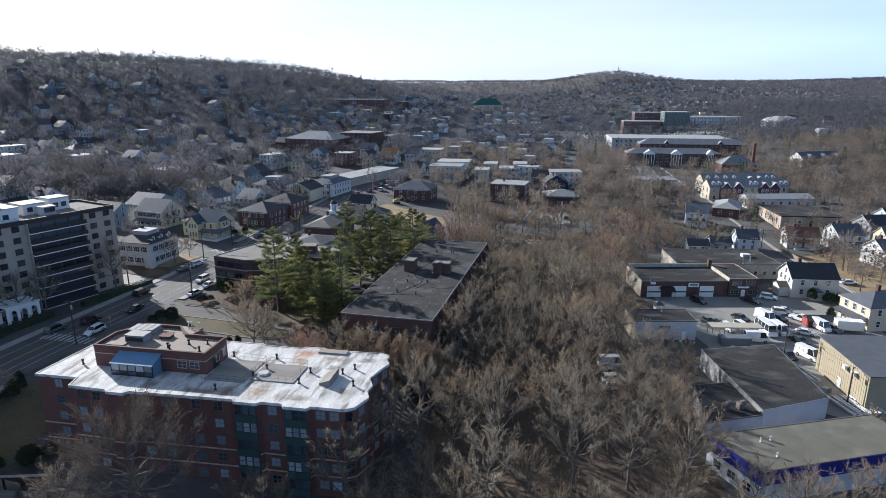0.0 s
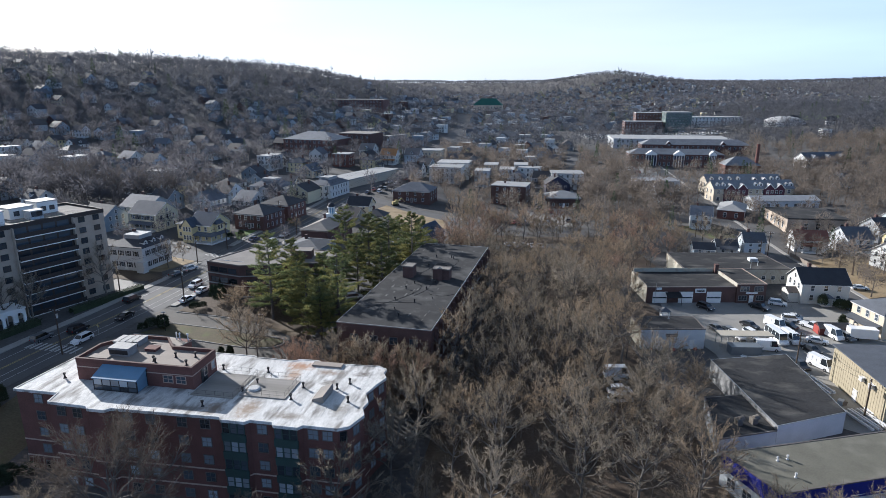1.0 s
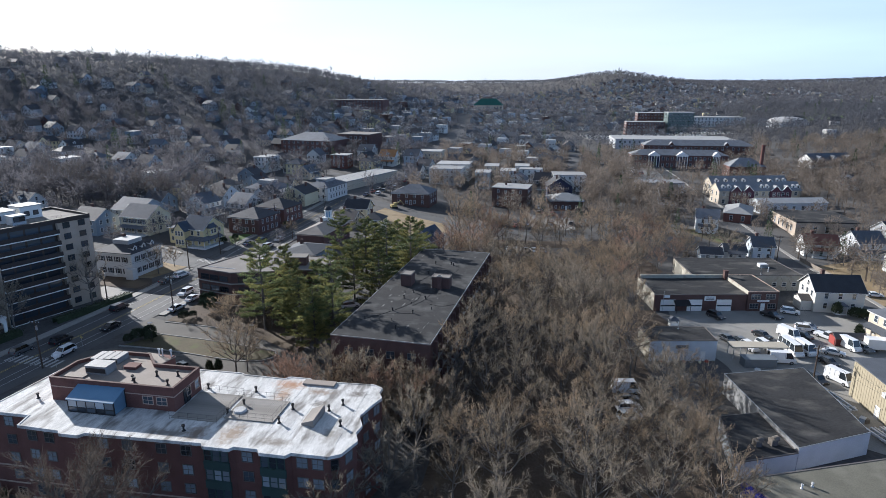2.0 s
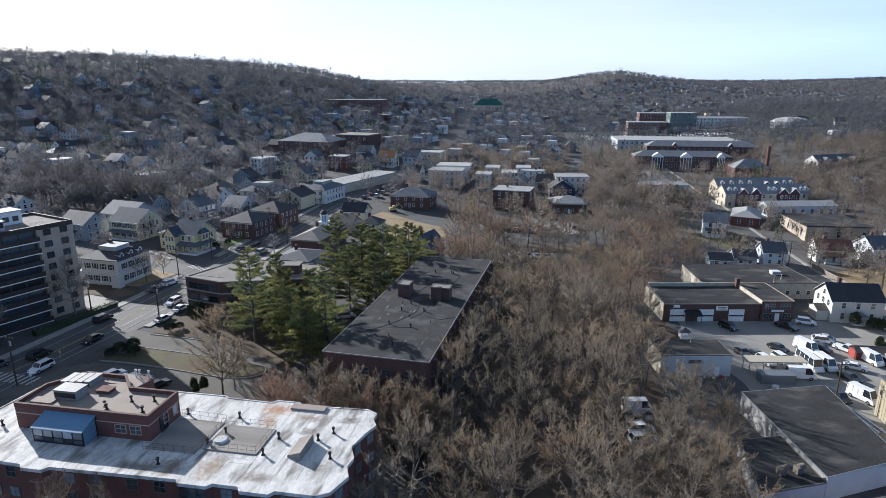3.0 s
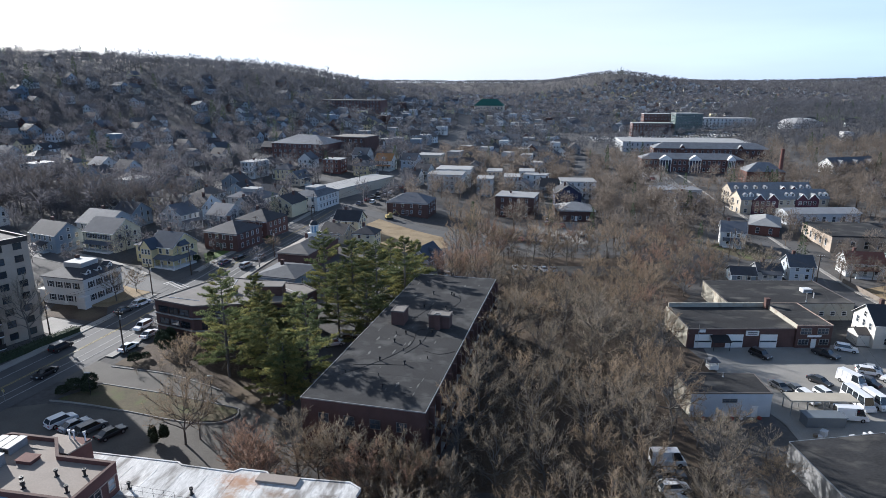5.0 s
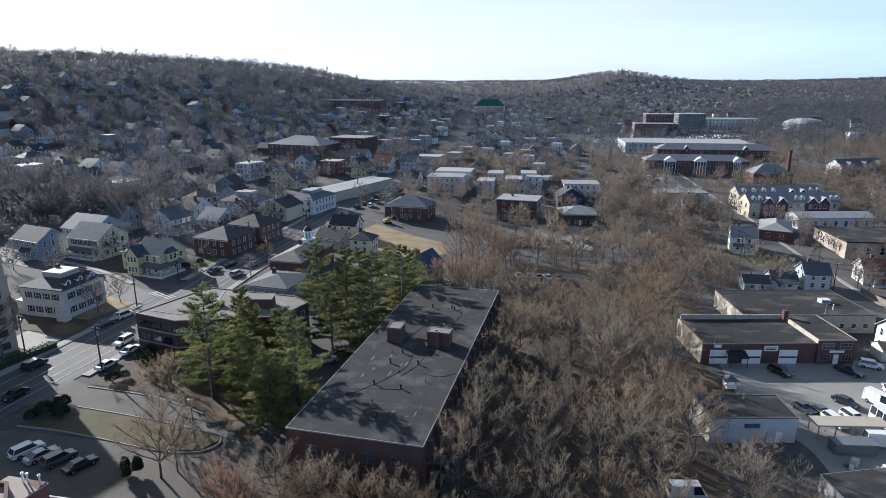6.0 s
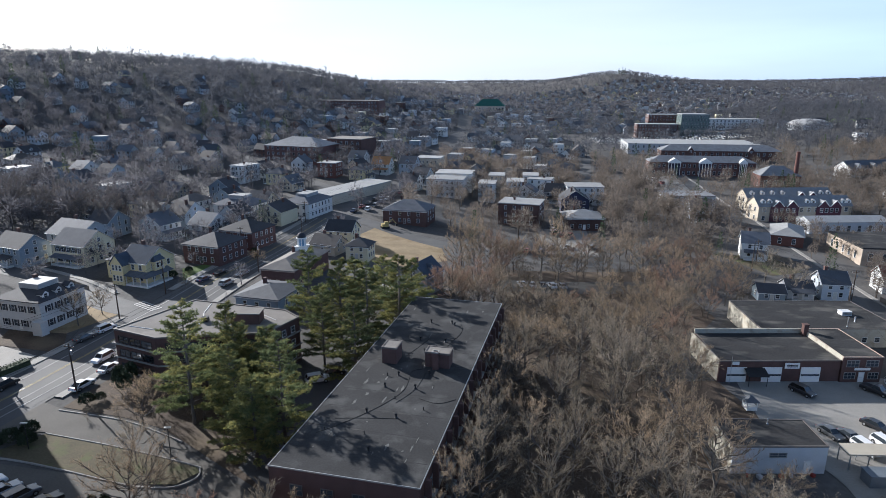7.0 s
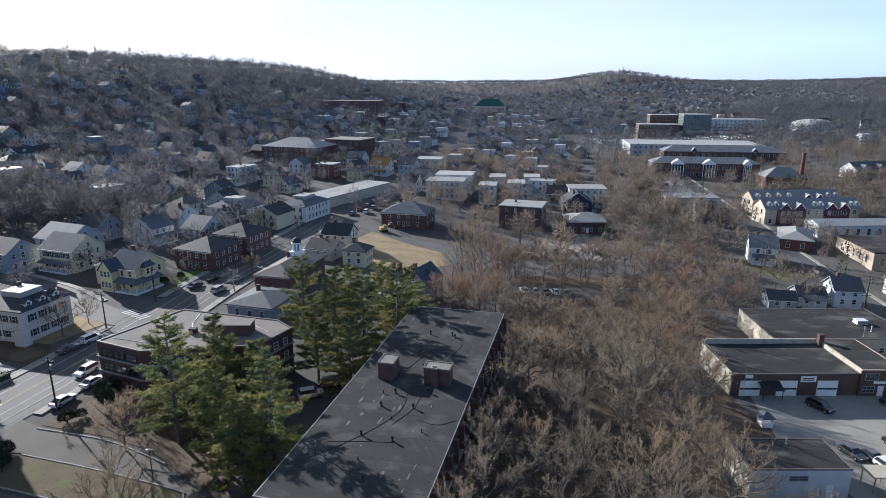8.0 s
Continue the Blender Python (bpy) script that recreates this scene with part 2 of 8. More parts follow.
def glass(name, col, rough=0.08):
    m = bpy.data.materials.new(name)
    m.use_nodes = True
    nt = m.node_tree
    b = nt.nodes["Principled BSDF"]
    oi = nt.nodes.new("ShaderNodeObjectInfo")
    hsv = nt.nodes.new("ShaderNodeHueSaturation")
    hsv.inputs["Color"].default_value = (*col, 1)
    r = nt.nodes.new("ShaderNodeMapRange")
    r.inputs["To Min"].default_value, r.inputs["To Max"].default_value = 0.4, 1.9
    nt.links.new(oi.outputs["Random"], r.inputs["Value"])
    nt.links.new(r.outputs["Result"], hsv.inputs["Value"])
    nt.links.new(hsv.outputs["Color"], b.inputs["Base Color"])
    b.inputs["Roughness"].default_value = rough
    b.inputs["Specular IOR Level"].default_value = 0.8
    return m


GLASS = glass("window glass", (0.04, 0.048, 0.058))
BLIND = glass("window with blind", (0.20, 0.22, 0.24), 0.25)
BLUEGLASS = glass("sunroom glass", (0.16, 0.26, 0.36), 0.12)


def twig_mat(name, col, spread=0.25, through_light=0.42, island=0.3):
    """Fine winter twigs: colour by branch and by tree."""
    m = bpy.data.materials.new(name)
    m.use_nodes = True
    nt = m.node_tree
    b = nt.nodes["Principled BSDF"]
    b.inputs["Roughness"].default_value = 0.85
    b.inputs["Specular IOR Level"].default_value = 0.15
    oi = nt.nodes.new("ShaderNodeObjectInfo")
    ge = nt.nodes.new("ShaderNodeNewGeometry")
    a = nt.nodes.new("ShaderNodeMapRange")
    a.inputs["To Min"].default_value, a.inputs["To Max"].default_value = 1 - spread, 1 + spread
    c = nt.nodes.new("ShaderNodeMapRange")
    c.inputs["To Min"].default_value, c.inputs["To Max"].default_value = 1 - island, 1 + island
    nt.links.new(oi.outputs["Random"], a.inputs["Value"])
    nt.links.new(ge.outputs["Random Per Island"], c.inputs["Value"])
    mu = nt.nodes.new("ShaderNodeMath")
    mu.operation = "MULTIPLY"
    nt.links.new(a.outputs["Result"], mu.inputs[0])
    nt.links.new(c.outputs["Result"], mu.inputs[1])
    tc = nt.nodes.new("ShaderNodeTexCoord")
    ns = nt.nodes.new("ShaderNodeTexNoise")
    ns.inputs["Scale"].default_value = 0.09
    nt.links.new(tc.outputs["Object"], ns.inputs["Vector"])
    e = nt.nodes.new("ShaderNodeMapRange")
    e.inputs["From Min"].default_value, e.inputs["From Max"].default_value = 0.3, 0.7
    e.inputs["To Min"].default_value, e.inputs["To Max"].default_value = 0.7, 1.3
    nt.links.new(ns.outputs["Fac"], e.inputs["Value"])
    m2 = nt.nodes.new("ShaderNodeMath")
    m2.operation = "MULTIPLY"
    nt.links.new(mu.outputs[0], m2.inputs[0])
    nt.links.new(e.outputs["Result"], m2.inputs[1])
    h = nt.nodes.new("ShaderNodeHueSaturation")
    h.inputs["Color"].default_value = (*col, 1)
    nt.links.new(m2.outputs[0], h.inputs["Value"])
    nt.links.new(h.outputs["Color"], b.inputs["Base Color"])
    # a blade stands for a loose spray of twigs, so half of its light comes through
    tr = nt.nodes.new("ShaderNodeBsdfTranslucent")
    nt.links.new(h.outputs["Color"], tr.inputs["Color"])
    mixed = nt.nodes.new("ShaderNodeMixShader")
    mixed.inputs[0].default_value = through_light
    nt.links.new(b.outputs[0], mixed.inputs[1])
    nt.links.new(tr.outputs[0], mixed.inputs[2])
    nt.links.new(mixed.outputs[0], nt.nodes["Material Output"].inputs["Surface"])
    return m


TWIG_GREY = twig_mat("grey twigs", (0.265, 0.225, 0.172))
TWIG_BROWN = twig_mat("brown twigs", (0.29, 0.226, 0.158))
TWIG_RED = twig_mat("reddish budding twigs", (0.285, 0.19, 0.14))
NEEDLES = twig_mat("pine needles", (0.165, 0.19, 0.088))
NEEDLESY = twig_mat("yellow-green pine needles", (0.29, 0.275, 0.105))
BRUSH = twig_mat("brush", (0.125, 0.108, 0.088))
# grey town twigs carry a bluish cast in their colour, for haze
TOWNHAZETWIG = twig_mat("town twigs", (0.125, 0.121, 0.131), 0.25, 0.48, 0.12)
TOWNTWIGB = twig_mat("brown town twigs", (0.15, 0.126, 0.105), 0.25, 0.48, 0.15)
# haze over hillsides and ridges is put into these two bluish colours
FARHAZETWIG = twig_mat("haze-tinted far woods", (0.118, 0.122, 0.138), 0.2, 0.48, 0.1)
RIDGEHAZETWIG = twig_mat("haze-tinted ridge woods", (0.118, 0.118, 0.13), 0.2, 0.48, 0.1)
# shade of the brick apartment house, put into the twig colour
SHADETWIG = twig_mat("twigs darkened as shade", (0.12, 0.098, 0.08), 0.2, 0.25, 0.2)
HILLTWIG = twig_mat("dark hillside twigs", (0.17, 0.15, 0.138), 0.2, 0.3, 0.2)
FARGREEN = twig_mat("far conifer needles", (0.07, 0.095, 0.055), 0.2, 0.25, 0.15)


# ---- mesh tools ----
class Geo:
    """Collects corners and faces, then becomes one mesh."""

    def __init__(self):
        self.v, self.f, self.m = [], [], []

    def add(self, vs, fs, m=0):
        n = len(self.v)
        self.v += [tuple(p) for p in vs]
        self.f += [tuple(i + n for i in q) for q in fs]
        self.m += [m] * len(fs)
        return self

    def box(self, x0, y0, z0, x1, y1, z1, m=0, top=None):
        vs = [(x0, y0, z0), (x1, y0, z0), (x1, y1, z0), (x0, y1, z0), (x0, y0, z1), (x1, y0, z1), (x1, y1, z1), (x0, y1, z1)]
        self.add(vs, [(0, 3, 2, 1), (0, 1, 5, 4), (1, 2, 6, 5), (2, 3, 7, 6), (3, 0, 4, 7)], m)
        return self.add(vs[4:], [(0, 1, 2, 3)], m if top is None else top)

    def prism(self, pts, z0, z1, m=0, top=None):
        """An upright solid over a closed outline, counter-clockwise from above."""
        n = len(pts)
        vs = [(x, y, z0) for x, y in pts] + [(x, y, z1) for x, y in pts]
        self.add(vs, [(i, (i + 1) % n, n + (i + 1) % n, n + i) for i in range(n)], m)
        return self.add([(x, y, z1) for x, y in pts], [tuple(range(n))], m if top is None else top)

    def tube(self, a, b, r0, r1, sides=6, m=0, cap=True):
        a, b = Vector(a), Vector(b)
        d = b - a
        u = d.orthogonal().normalized()
        w = d.normalized().cross(u)
        ring = [(math.cos(2 * math.pi * i / sides), math.sin(2 * math.pi * i / sides)) for i in range(sides)]
        vs = [a + r0 * (c * u + s * w) for c, s in ring] + [b + r1 * (c * u + s * w) for c, s in ring]
        fs = [(i, (i + 1) % sides, sides + (i + 1) % sides, sides + i) for i in range(sides)]
        if cap:
            fs.append(tuple(range(sides, 2 * sides)))
            fs.append(tuple(range(sides - 1, -1, -1)))
        return self.add(vs, fs, m)

    def pipe(self, pts, r, sides=5, m=0):
        """One unbroken round bar along a line of points."""
        pts = [Vector(p) for p in pts]
        vs, n = [], len(pts)
        for i, p in enumerate(pts):
            d = (pts[min(n - 1, i + 1)] - pts[max(0, i - 1)]).normalized()
            u = d.cross(Vector((0, 0, 1)))
            u = u.normalized() if u.length > 1e-4 else Vector((1, 0, 0))
            w = d.cross(u)
            vs += [p + r * (math.cos(2 * math.pi * k / sides) * u + math.sin(2 * math.pi * k / sides) * w) for k in range(sides)]
        return self.add(vs, [(i * sides + k, i * sides + (k + 1) % sides, (i + 1) * sides + (k + 1) % sides, (i + 1) * sides + k) for i in range(n - 1) for k in range(sides)], m)

    def gable(self, x0, y0, x1, y1, z0, rise, over=0.4, thick=0.18, m=0):
        """Two roof slabs whose ridge runs along x."""
        ym = (y0 + y1) / 2
        k = rise / (ym - y0)
        for s, ye in ((-1, y0 - over), (1, y1 + over)):
            ze = z0 - over * k
            vs = [(x0 - over, ye, ze), (x1 + over, ye, ze), (x1 + over, ym, z0 + rise), (x0 - over, ym, z0 + rise)]
            lo = [(a, b, c - thick) for a, b, c in vs]
            fs = [(0, 1, 2, 3), (7, 6, 5, 4), (0, 4, 5, 1), (1, 5, 6, 2), (3, 7, 4, 0), (2, 6, 7, 3)]
            if s > 0:
                fs = [q[::-1] for q in fs]
            self.add(vs + lo, fs, m)
        return self

    def hip(self, x0, y0, x1, y1, z0, rise, over=0.45, thick=0.18, m=0):
        x0, y0, x1, y1 = x0 - over, y0 - over, x1 + over, y1 + over
        w, d = x1 - x0, y1 - y0
        if w >= d:
            r = [(x0 + d / 2, (y0 + y1) / 2, z0 + rise), (x1 - d / 2 + 0.01, (y0 + y1) / 2, z0 + rise)]
            fs = [(0, 1, 5, 4), (1, 2, 5), (2, 3, 4, 5), (3, 0, 4)]
        else:
            r = [((x0 + x1) / 2, y0 + w / 2, z0 + rise), ((x0 + x1) / 2, y1 - w / 2 + 0.01, z0 + rise)]
            fs = [(0, 1, 4), (1, 2, 5, 4), (2, 3, 5), (3, 0, 4, 5)]
        vs = [(x0, y0, z0), (x1, y0, z0), (x1, y1, z0), (x0, y1, z0), *r]
        self.add(vs, fs, m)
        lo = [(x0, y0, z0 - thick), (x1, y0, z0 - thick), (x1, y1, z0 - thick), (x0, y1, z0 - thick)]
        return self.add(vs[:4] + lo, [(4, 5, 1, 0), (5, 6, 2, 1), (6, 7, 3, 2), (7, 4, 0, 3), (7, 6, 5, 4)], m)

    def mesh(self, name, mats):
        me = bpy.data.meshes.new(name)
        me.from_pydata(self.v, [], self.f)
        for m in mats if isinstance(mats, (list, tuple)) else [mats]:
            me.materials.append(m)
        me.polygons.foreach_set("material_index", self.m)
        me.update()
        return me


def part(name, geo, mats, parent=None, label="", at=None):
    """One mesh object from a Geo or a ready mesh, under a thing or a part."""
    me = geo.mesh(name, mats) if isinstance(geo, Geo) else geo
    ob = new(name, me)
    if parent is not None:
        ob.parent = parent
    if at is not None:
        ob.matrix_basis = at
    if label:
        ob["label"] = label
    return ob


def thing(name, m, label, category, group="", kind=""):
    ob = new(name)
    ob.empty_display_size = 0.5
    ob.matrix_basis = m
    return tagged(ob, label, category, group, kind)


def turn(x, y, z, deg=0.0):
    return pose(x, y, z, 0, 0, deg)


WINDOWS = {}


def window_mesh(w, h, glass_mat, frame_mat, bars=1, depth=0.12, glazed=True):
    """Frame, sill, sash bar and pane; lies in the xz plane, faces -y, origin at the bottom centre."""
    key = (w, h, glass_mat.name, frame_mat.name, bars, glazed)
    if key not in WINDOWS:
        g = Geo()
        t = 0.09
        g.box(-w / 2 - t, -depth, -t, w / 2 + t, 0.02, 0)
        g.box(-w / 2 - t, -depth * 0.7, h, w / 2 + t, 0.02, h + t)
        g.box(-w / 2 - t, -depth * 0.7, 0, -w / 2, 0.02, h)
        g.box(w / 2, -depth * 0.7, 0, w / 2 + t, 0.02, h)
        g.box(-w / 2, -depth * 0.5, h / 2 - 0.03, w / 2, 0.02, h / 2 + 0.03)
        for i in range(bars):
            x = -w / 2 + w * (i + 1) / (bars + 1)
            g.box(x - 0.03, -depth * 0.5, 0, x + 0.03, 0.02, h)
        if glazed:
            g.add([(-w / 2, -0.02, 0), (w / 2, -0.02, 0), (w / 2, -0.02, h), (-w / 2, -0.02, h)], [(0, 1, 2, 3)], 1)
        WINDOWS[key] = g.mesh("window", [frame_mat, glass_mat])
    return WINDOWS[key]


def wall_windows(parent, a, b, zs, count, w, h, glass_mat=GLASS, frame_mat=TRIM, bars=0, name="window", margin=0.08):
    """Rows of windows on the wall from a to b (x, y), the outside on the right of a to b; zs: heights of the sills."""
    a, b = Vector((a[0], a[1])), Vector((b[0], b[1]))
    d = b - a
    ang = math.degrees(math.atan2(d.y, d.x))
    split = parent.name in ("apartment_building", "apartment_tower")
    me = window_mesh(w, h, glass_mat, frame_mat, bars, glazed=not split)
    if split:
        key = ("pane", w, h, glass_mat.name)
        if key not in WINDOWS:
            g = Geo()
            g.box(-w / 2, -0.03, 0, w / 2, -0.01, h)
            WINDOWS[key] = g.mesh("pane", glass_mat)
    for z in zs:
        for i in range(count):
            f = (i + 0.5) / count * (1 - 2 * margin) + margin
            p = a + f * d
            win = part(name, me, None, parent, at=turn(p.x, p.y, z, ang))
            if split:
                part("pane", WINDOWS[key], None, win)


# ---- the lie of the land ----
CREST = [(-900, 420, 84), (-560, 600, 81), (-480, 660, 82), (-380, 751, 79), (-284, 1000, 78), (-210, 1300, 56), (-120, 1700, 45)]


def smooth(a, b, x):
    k = min(1.0, max(0.0, (x - a) / (b - a)))
    return k * k * (3 - 2 * k)


def land(x, y):
    """Height of the ground."""
    z = -4.4 * smooth(-50, 45, x)
    z += -3.6 * smooth(-82, -66, x) * (1 - smooth(100, 112, y)) * (1 - smooth(-20, 30, x))
    best = 0.0
    for (ax, ay, az), (bx, by, bz) in zip(CREST, CREST[1:]):
        dx, dy = bx - ax, by - ay
        k = min(1, max(0, ((x - ax) * dx + (y - ay) * dy) / (dx * dx + dy * dy)))
        d2 = (x - ax - k * dx) ** 2 + (y - ay - k * dy) ** 2
        s = 265 - 60 * k * (ay > 700)
        best = max(best, (az + k * (bz - az)) * math.exp(-d2 / s**2))
    z += best
    z += 3.0 * smooth(320, 520, y) * smooth(20, 120, x)
    z += 36 * math.exp(-(((x - 560) / 260) ** 2 + ((y - 2050) / 300) ** 2))
    z += (64 - 22 * smooth(0.24, 0.36, x / max(y, 1)) + 12 * smooth(0.5, 0.75, x / max(y, 1))) * smooth(1500, 2700, y + 0.15 * x)
    z += 22 * smooth(120, 420, x - 0.1 * y) * smooth(250, 600, y)
    if y > 250 or x < -150:
        z += 2.5 * noise.noise((x / 120, y / 120, 0)) * smooth(200, 500, abs(y) + abs(x))
    return z


def steps(*spans):
    out = []
    for a, b, s in spans:
        out += list(np.arange(a, b, s))
    return [float(v) for v in out] + [float(spans[-1][1])]


def land_sheet():
    xs = steps((-3000, -800, 110), (-800, -200, 15), (-200, 160, 5), (160, 800, 15), (800, 3000, 110))
    ys = steps((-600, -50, 60), (-50, 320, 5), (320, 1500, 15), (1500, 4200, 75))
    g = Geo()
    g.v = [(x, y, land(x, y)) for y in ys for x in xs]
    n = len(xs)
    g.f = [(j * n + i, j * n + i + 1, (j + 1) * n + i + 1, (j + 1) * n + i) for j in range(len(ys) - 1) for i in range(n - 1)]
    g.m = [0] * len(g.f)
    me = g.mesh("ground", GROUND)
    me.polygons.foreach_set("use_smooth", [True] * len(me.polygons))
    return tagged(new("ground", me), "brown winter ground with leaf litter, bare yards and hills", "ground", kind="structure")


def along(line, w, lift, close=4.0):
    """Left and right edges of a strip of width w that follows a polyline over the land."""
    pts = []
    for (ax, ay), (bx, by) in zip(line, line[1:]):
        n = max(1, int(math.hypot(bx - ax, by - ay) / close))
        pts += [(ax + (bx - ax) * i / n, ay + (by - ay) * i / n) for i in range(n)]
    pts.append(line[-1])
    out = []
    for i, (x, y) in enumerate(pts):
        p, q = pts[max(0, i - 1)], pts[min(len(pts) - 1, i + 1)]
        d = Vector((q[0] - p[0], q[1] - p[1])).normalized()
        out.append(((x - d.y * w / 2, y + d.x * w / 2), (x + d.y * w / 2, y - d.x * w / 2), (x, y), d))
    return out


def curve_line(pts, n=6):
    """A smooth line through the points."""
    out = []
    for i in range(len(pts) - 1):
        p0, p1, p2, p3 = pts[max(0, i - 1)], pts[i], pts[i + 1], pts[min(len(pts) - 1, i + 2)]
        for k in range(n):
            t = k / n
            out.append(tuple(0.5 * (2 * b + (c - a) * t + (2 * a - 5 * b + 4 * c - d) * t * t + (3 * b - a - 3 * c + d) * t**3) for a, b, c, d in zip(p0, p1, p2, p3)))
    return out + [pts[-1]]


def strip(geo, line, w, lift, m=0, offset=0.0, thick=0.0, parts_across=1):
    for j in range(parts_across):
        w0 = w / parts_across
        off = offset + (j - (parts_across - 1) / 2) * w0
        rows = along(line, 1.0, lift)
        vs = []
        for _, _, (x, y), d in rows:
            n = Vector((d.y, -d.x))
            a, b = Vector((x, y)) + n * (off - w0 / 2), Vector((x, y)) + n * (off + w0 / 2)
            vs += [(a.x, a.y, land(a.x, a.y) + lift), (b.x, b.y, land(b.x, b.y) + lift)]
        k = len(rows)
        fs = [(2 * i, 2 * i + 1, 2 * i + 3, 2 * i + 2) for i in range(k - 1)]
        geo.add(vs, fs, m)
        if thick:
            for s in (0, 1):
                lo = [(x, y, z - thick) for x, y, z in vs[s::2]]
                up = vs[s::2]
                geo.add(up + lo, [(i, i + 1, k + i + 1, k + i) if s == 0 else (i + 1, i, k + i, k + i + 1) for i in range(k - 1)], m)


def patch(name, outline, lift, material, label, category, kind="structure", cell=4.0, parent=None):
    """A piece of ground cover over an outline, laid on the land."""
    bm = bmesh.new()
    vs = [bm.verts.new((x, y, 0)) for x, y in outline]
    bm.faces.new(vs)
    xs, ys = [p[0] for p in outline], [p[1] for p in outline]
    for lo, hi, axis in ((min(xs), max(xs), (1, 0, 0)), (min(ys), max(ys), (0, 1, 0))):
        c = lo + cell
        while c < hi:
            co = (c, 0, 0) if axis[0] else (0, c, 0)
            bmesh.ops.bisect_plane(bm, geom=bm.verts[:] + bm.edges[:] + bm.faces[:], plane_co=co, plane_no=axis)
            c += cell
    bmesh.ops.recalc_face_normals(bm, faces=bm.faces[:])
    if bm.faces and sum(f.normal.z for f in bm.faces) < 0:
        bmesh.ops.reverse_faces(bm, faces=bm.faces[:])
    for v in bm.verts:
        v.co.z = land(v.co.x, v.co.y) + lift
    me = bpy.data.meshes.new(name)
    bm.to_mesh(me)
    bm.free()
    me.materials.append(material)
    ob = new(name, me)
    if parent:
        ob.parent = parent
    return tagged(ob, label, category, kind=kind)


# ---- ground, roads, lots ----
land_sheet()
MAIN = curve_line([(-112, 10), (-98, 70), (-86.2, 118), (-80, 140), (-75, 159), (-68, 192), (-63.2, 222), (-55.5, 255), (-47.5, 298), (-40, 345), (-28, 400), (-18, 440), (-4, 520), (20, 700), (30, 900)])
SIDE_W = curve_line([(-69, 191), (-84, 197), (-104, 212), (-128, 225), (-165, 243), (-215, 270)])
CROSS = curve_line([(-46, 306), (-28, 292), (-8, 272), (14, 259), (45, 250), (75, 246)])
EAST = curve_line([(112, 110), (114, 148), (117, 175), (118, 205), (121, 230), (127, 278), (136, 320), (150, 420), (170, 560)])
EAST_X = curve_line([(45, 160), (75, 159), (117, 156), (150, 170), (190, 185)])
HILL_A = curve_line([(-48, 308), (-80, 338), (-130, 370), (-190, 400), (-280, 420)])
HILL_B = curve_line([(-40, 345), (-85, 400), (-150, 470), (-240, 540)])
VALLEY = curve_line([(45, 250), (62, 300), (74, 360), (90, 430), (110, 520)])
ROADS = [(MAIN, 14.4), (SIDE_W, 8.0), (CROSS, 8.5), (EAST, 7.5), (EAST_X, 7.0), (HILL_A, 7.0), (HILL_B, 7.0), (VALLEY, 7.5)]


def road(line, w, label, lift):
    g = Geo()
    strip(g, line, w, lift, parts_across=3)
    return tagged(part("road", g, ASPHALT), label, "road", kind="structure")


for i, (line, w) in enumerate(ROADS):
    road(line, w, "worn grey asphalt street with faded markings" if i == 0 else "narrow grey asphalt side street", 0.10 - 0.008 * i)


ROAD_CELLS = {}
for line, w in ROADS:
    for (ax, ay), (bx, by) in zip(line, line[1:]):
        for i in range(int(min(ax, bx) - 16) // 20, int(max(ax, bx) + 16) // 20 + 1):
            for j in range(int(min(ay, by) - 16) // 20, int(max(ay, by) + 16) // 20 + 1):
                ROAD_CELLS.setdefault((i, j), []).append((ax, ay, bx - ax, by - ay, w / 2))


def near_road(x, y, gap):
    for ax, ay, dx, dy, half in ROAD_CELLS.get((int(x // 20), int(y // 20)), ()):
        k = min(1, max(0, ((x - ax) * dx + (y - ay) * dy) / (dx * dx + dy * dy + 1e-9)))
        if math.hypot(x - ax - k * dx, y - ay - k * dy) < half + gap:
            return True
    return False


def stretch_of(line, y0, y1):
    return [p for p in line if y0 <= p[1] <= y1]


def pavement(line, side, w, off, lift, label):
    g = Geo()
    strip(g, line, w, lift, offset=side * off, thick=0.3)
    return tagged(part("pavement", g, CONCRETE), label, "pavement", kind="structure")


pavement(stretch_of(MAIN, 60, 188), -1, 2.2, 8.35, 0.24, "pale concrete pavement with raised kerb")
pavement(stretch_of(MAIN, 203, 300), -1, 2.2, 8.35, 0.24, "pale concrete pavement with raised kerb")
pavement(stretch_of(MAIN, 40, 108), 1, 1.8, 8.15, 0.24, "pale concrete pavement with raised kerb")
pavement(stretch_of(MAIN, 151, 285), 1, 1.8, 8.15, 0.24, "pale concrete pavement with raised kerb")
pavement(SIDE_W[8:], 1, 1.5, 4.8, 0.22, "narrow concrete pavement beside the side street")
pavement(EAST[2:], 1, 1.4, 4.6, 0.2, "narrow concrete pavement beside the side street")

# Markings of the main street
marks = Geo()
near_main = stretch_of(MAIN, 20, 300)
for off in (-4.3, 2.2, 4.4):
    strip(marks, near_main, 0.16, 0.128, offset=off)
tagged(part("lane_marking", marks, PAINT), "worn white lane lines painted on the street", "road marking", kind="structure")
marks = Geo()
for off in (-0.95, -0.6):
    strip(marks, near_main, 0.14, 0.128, offset=off)
tagged(part("centre_line", marks, YELLOWLINE), "faded double yellow line along the street", "road marking", kind="structure")


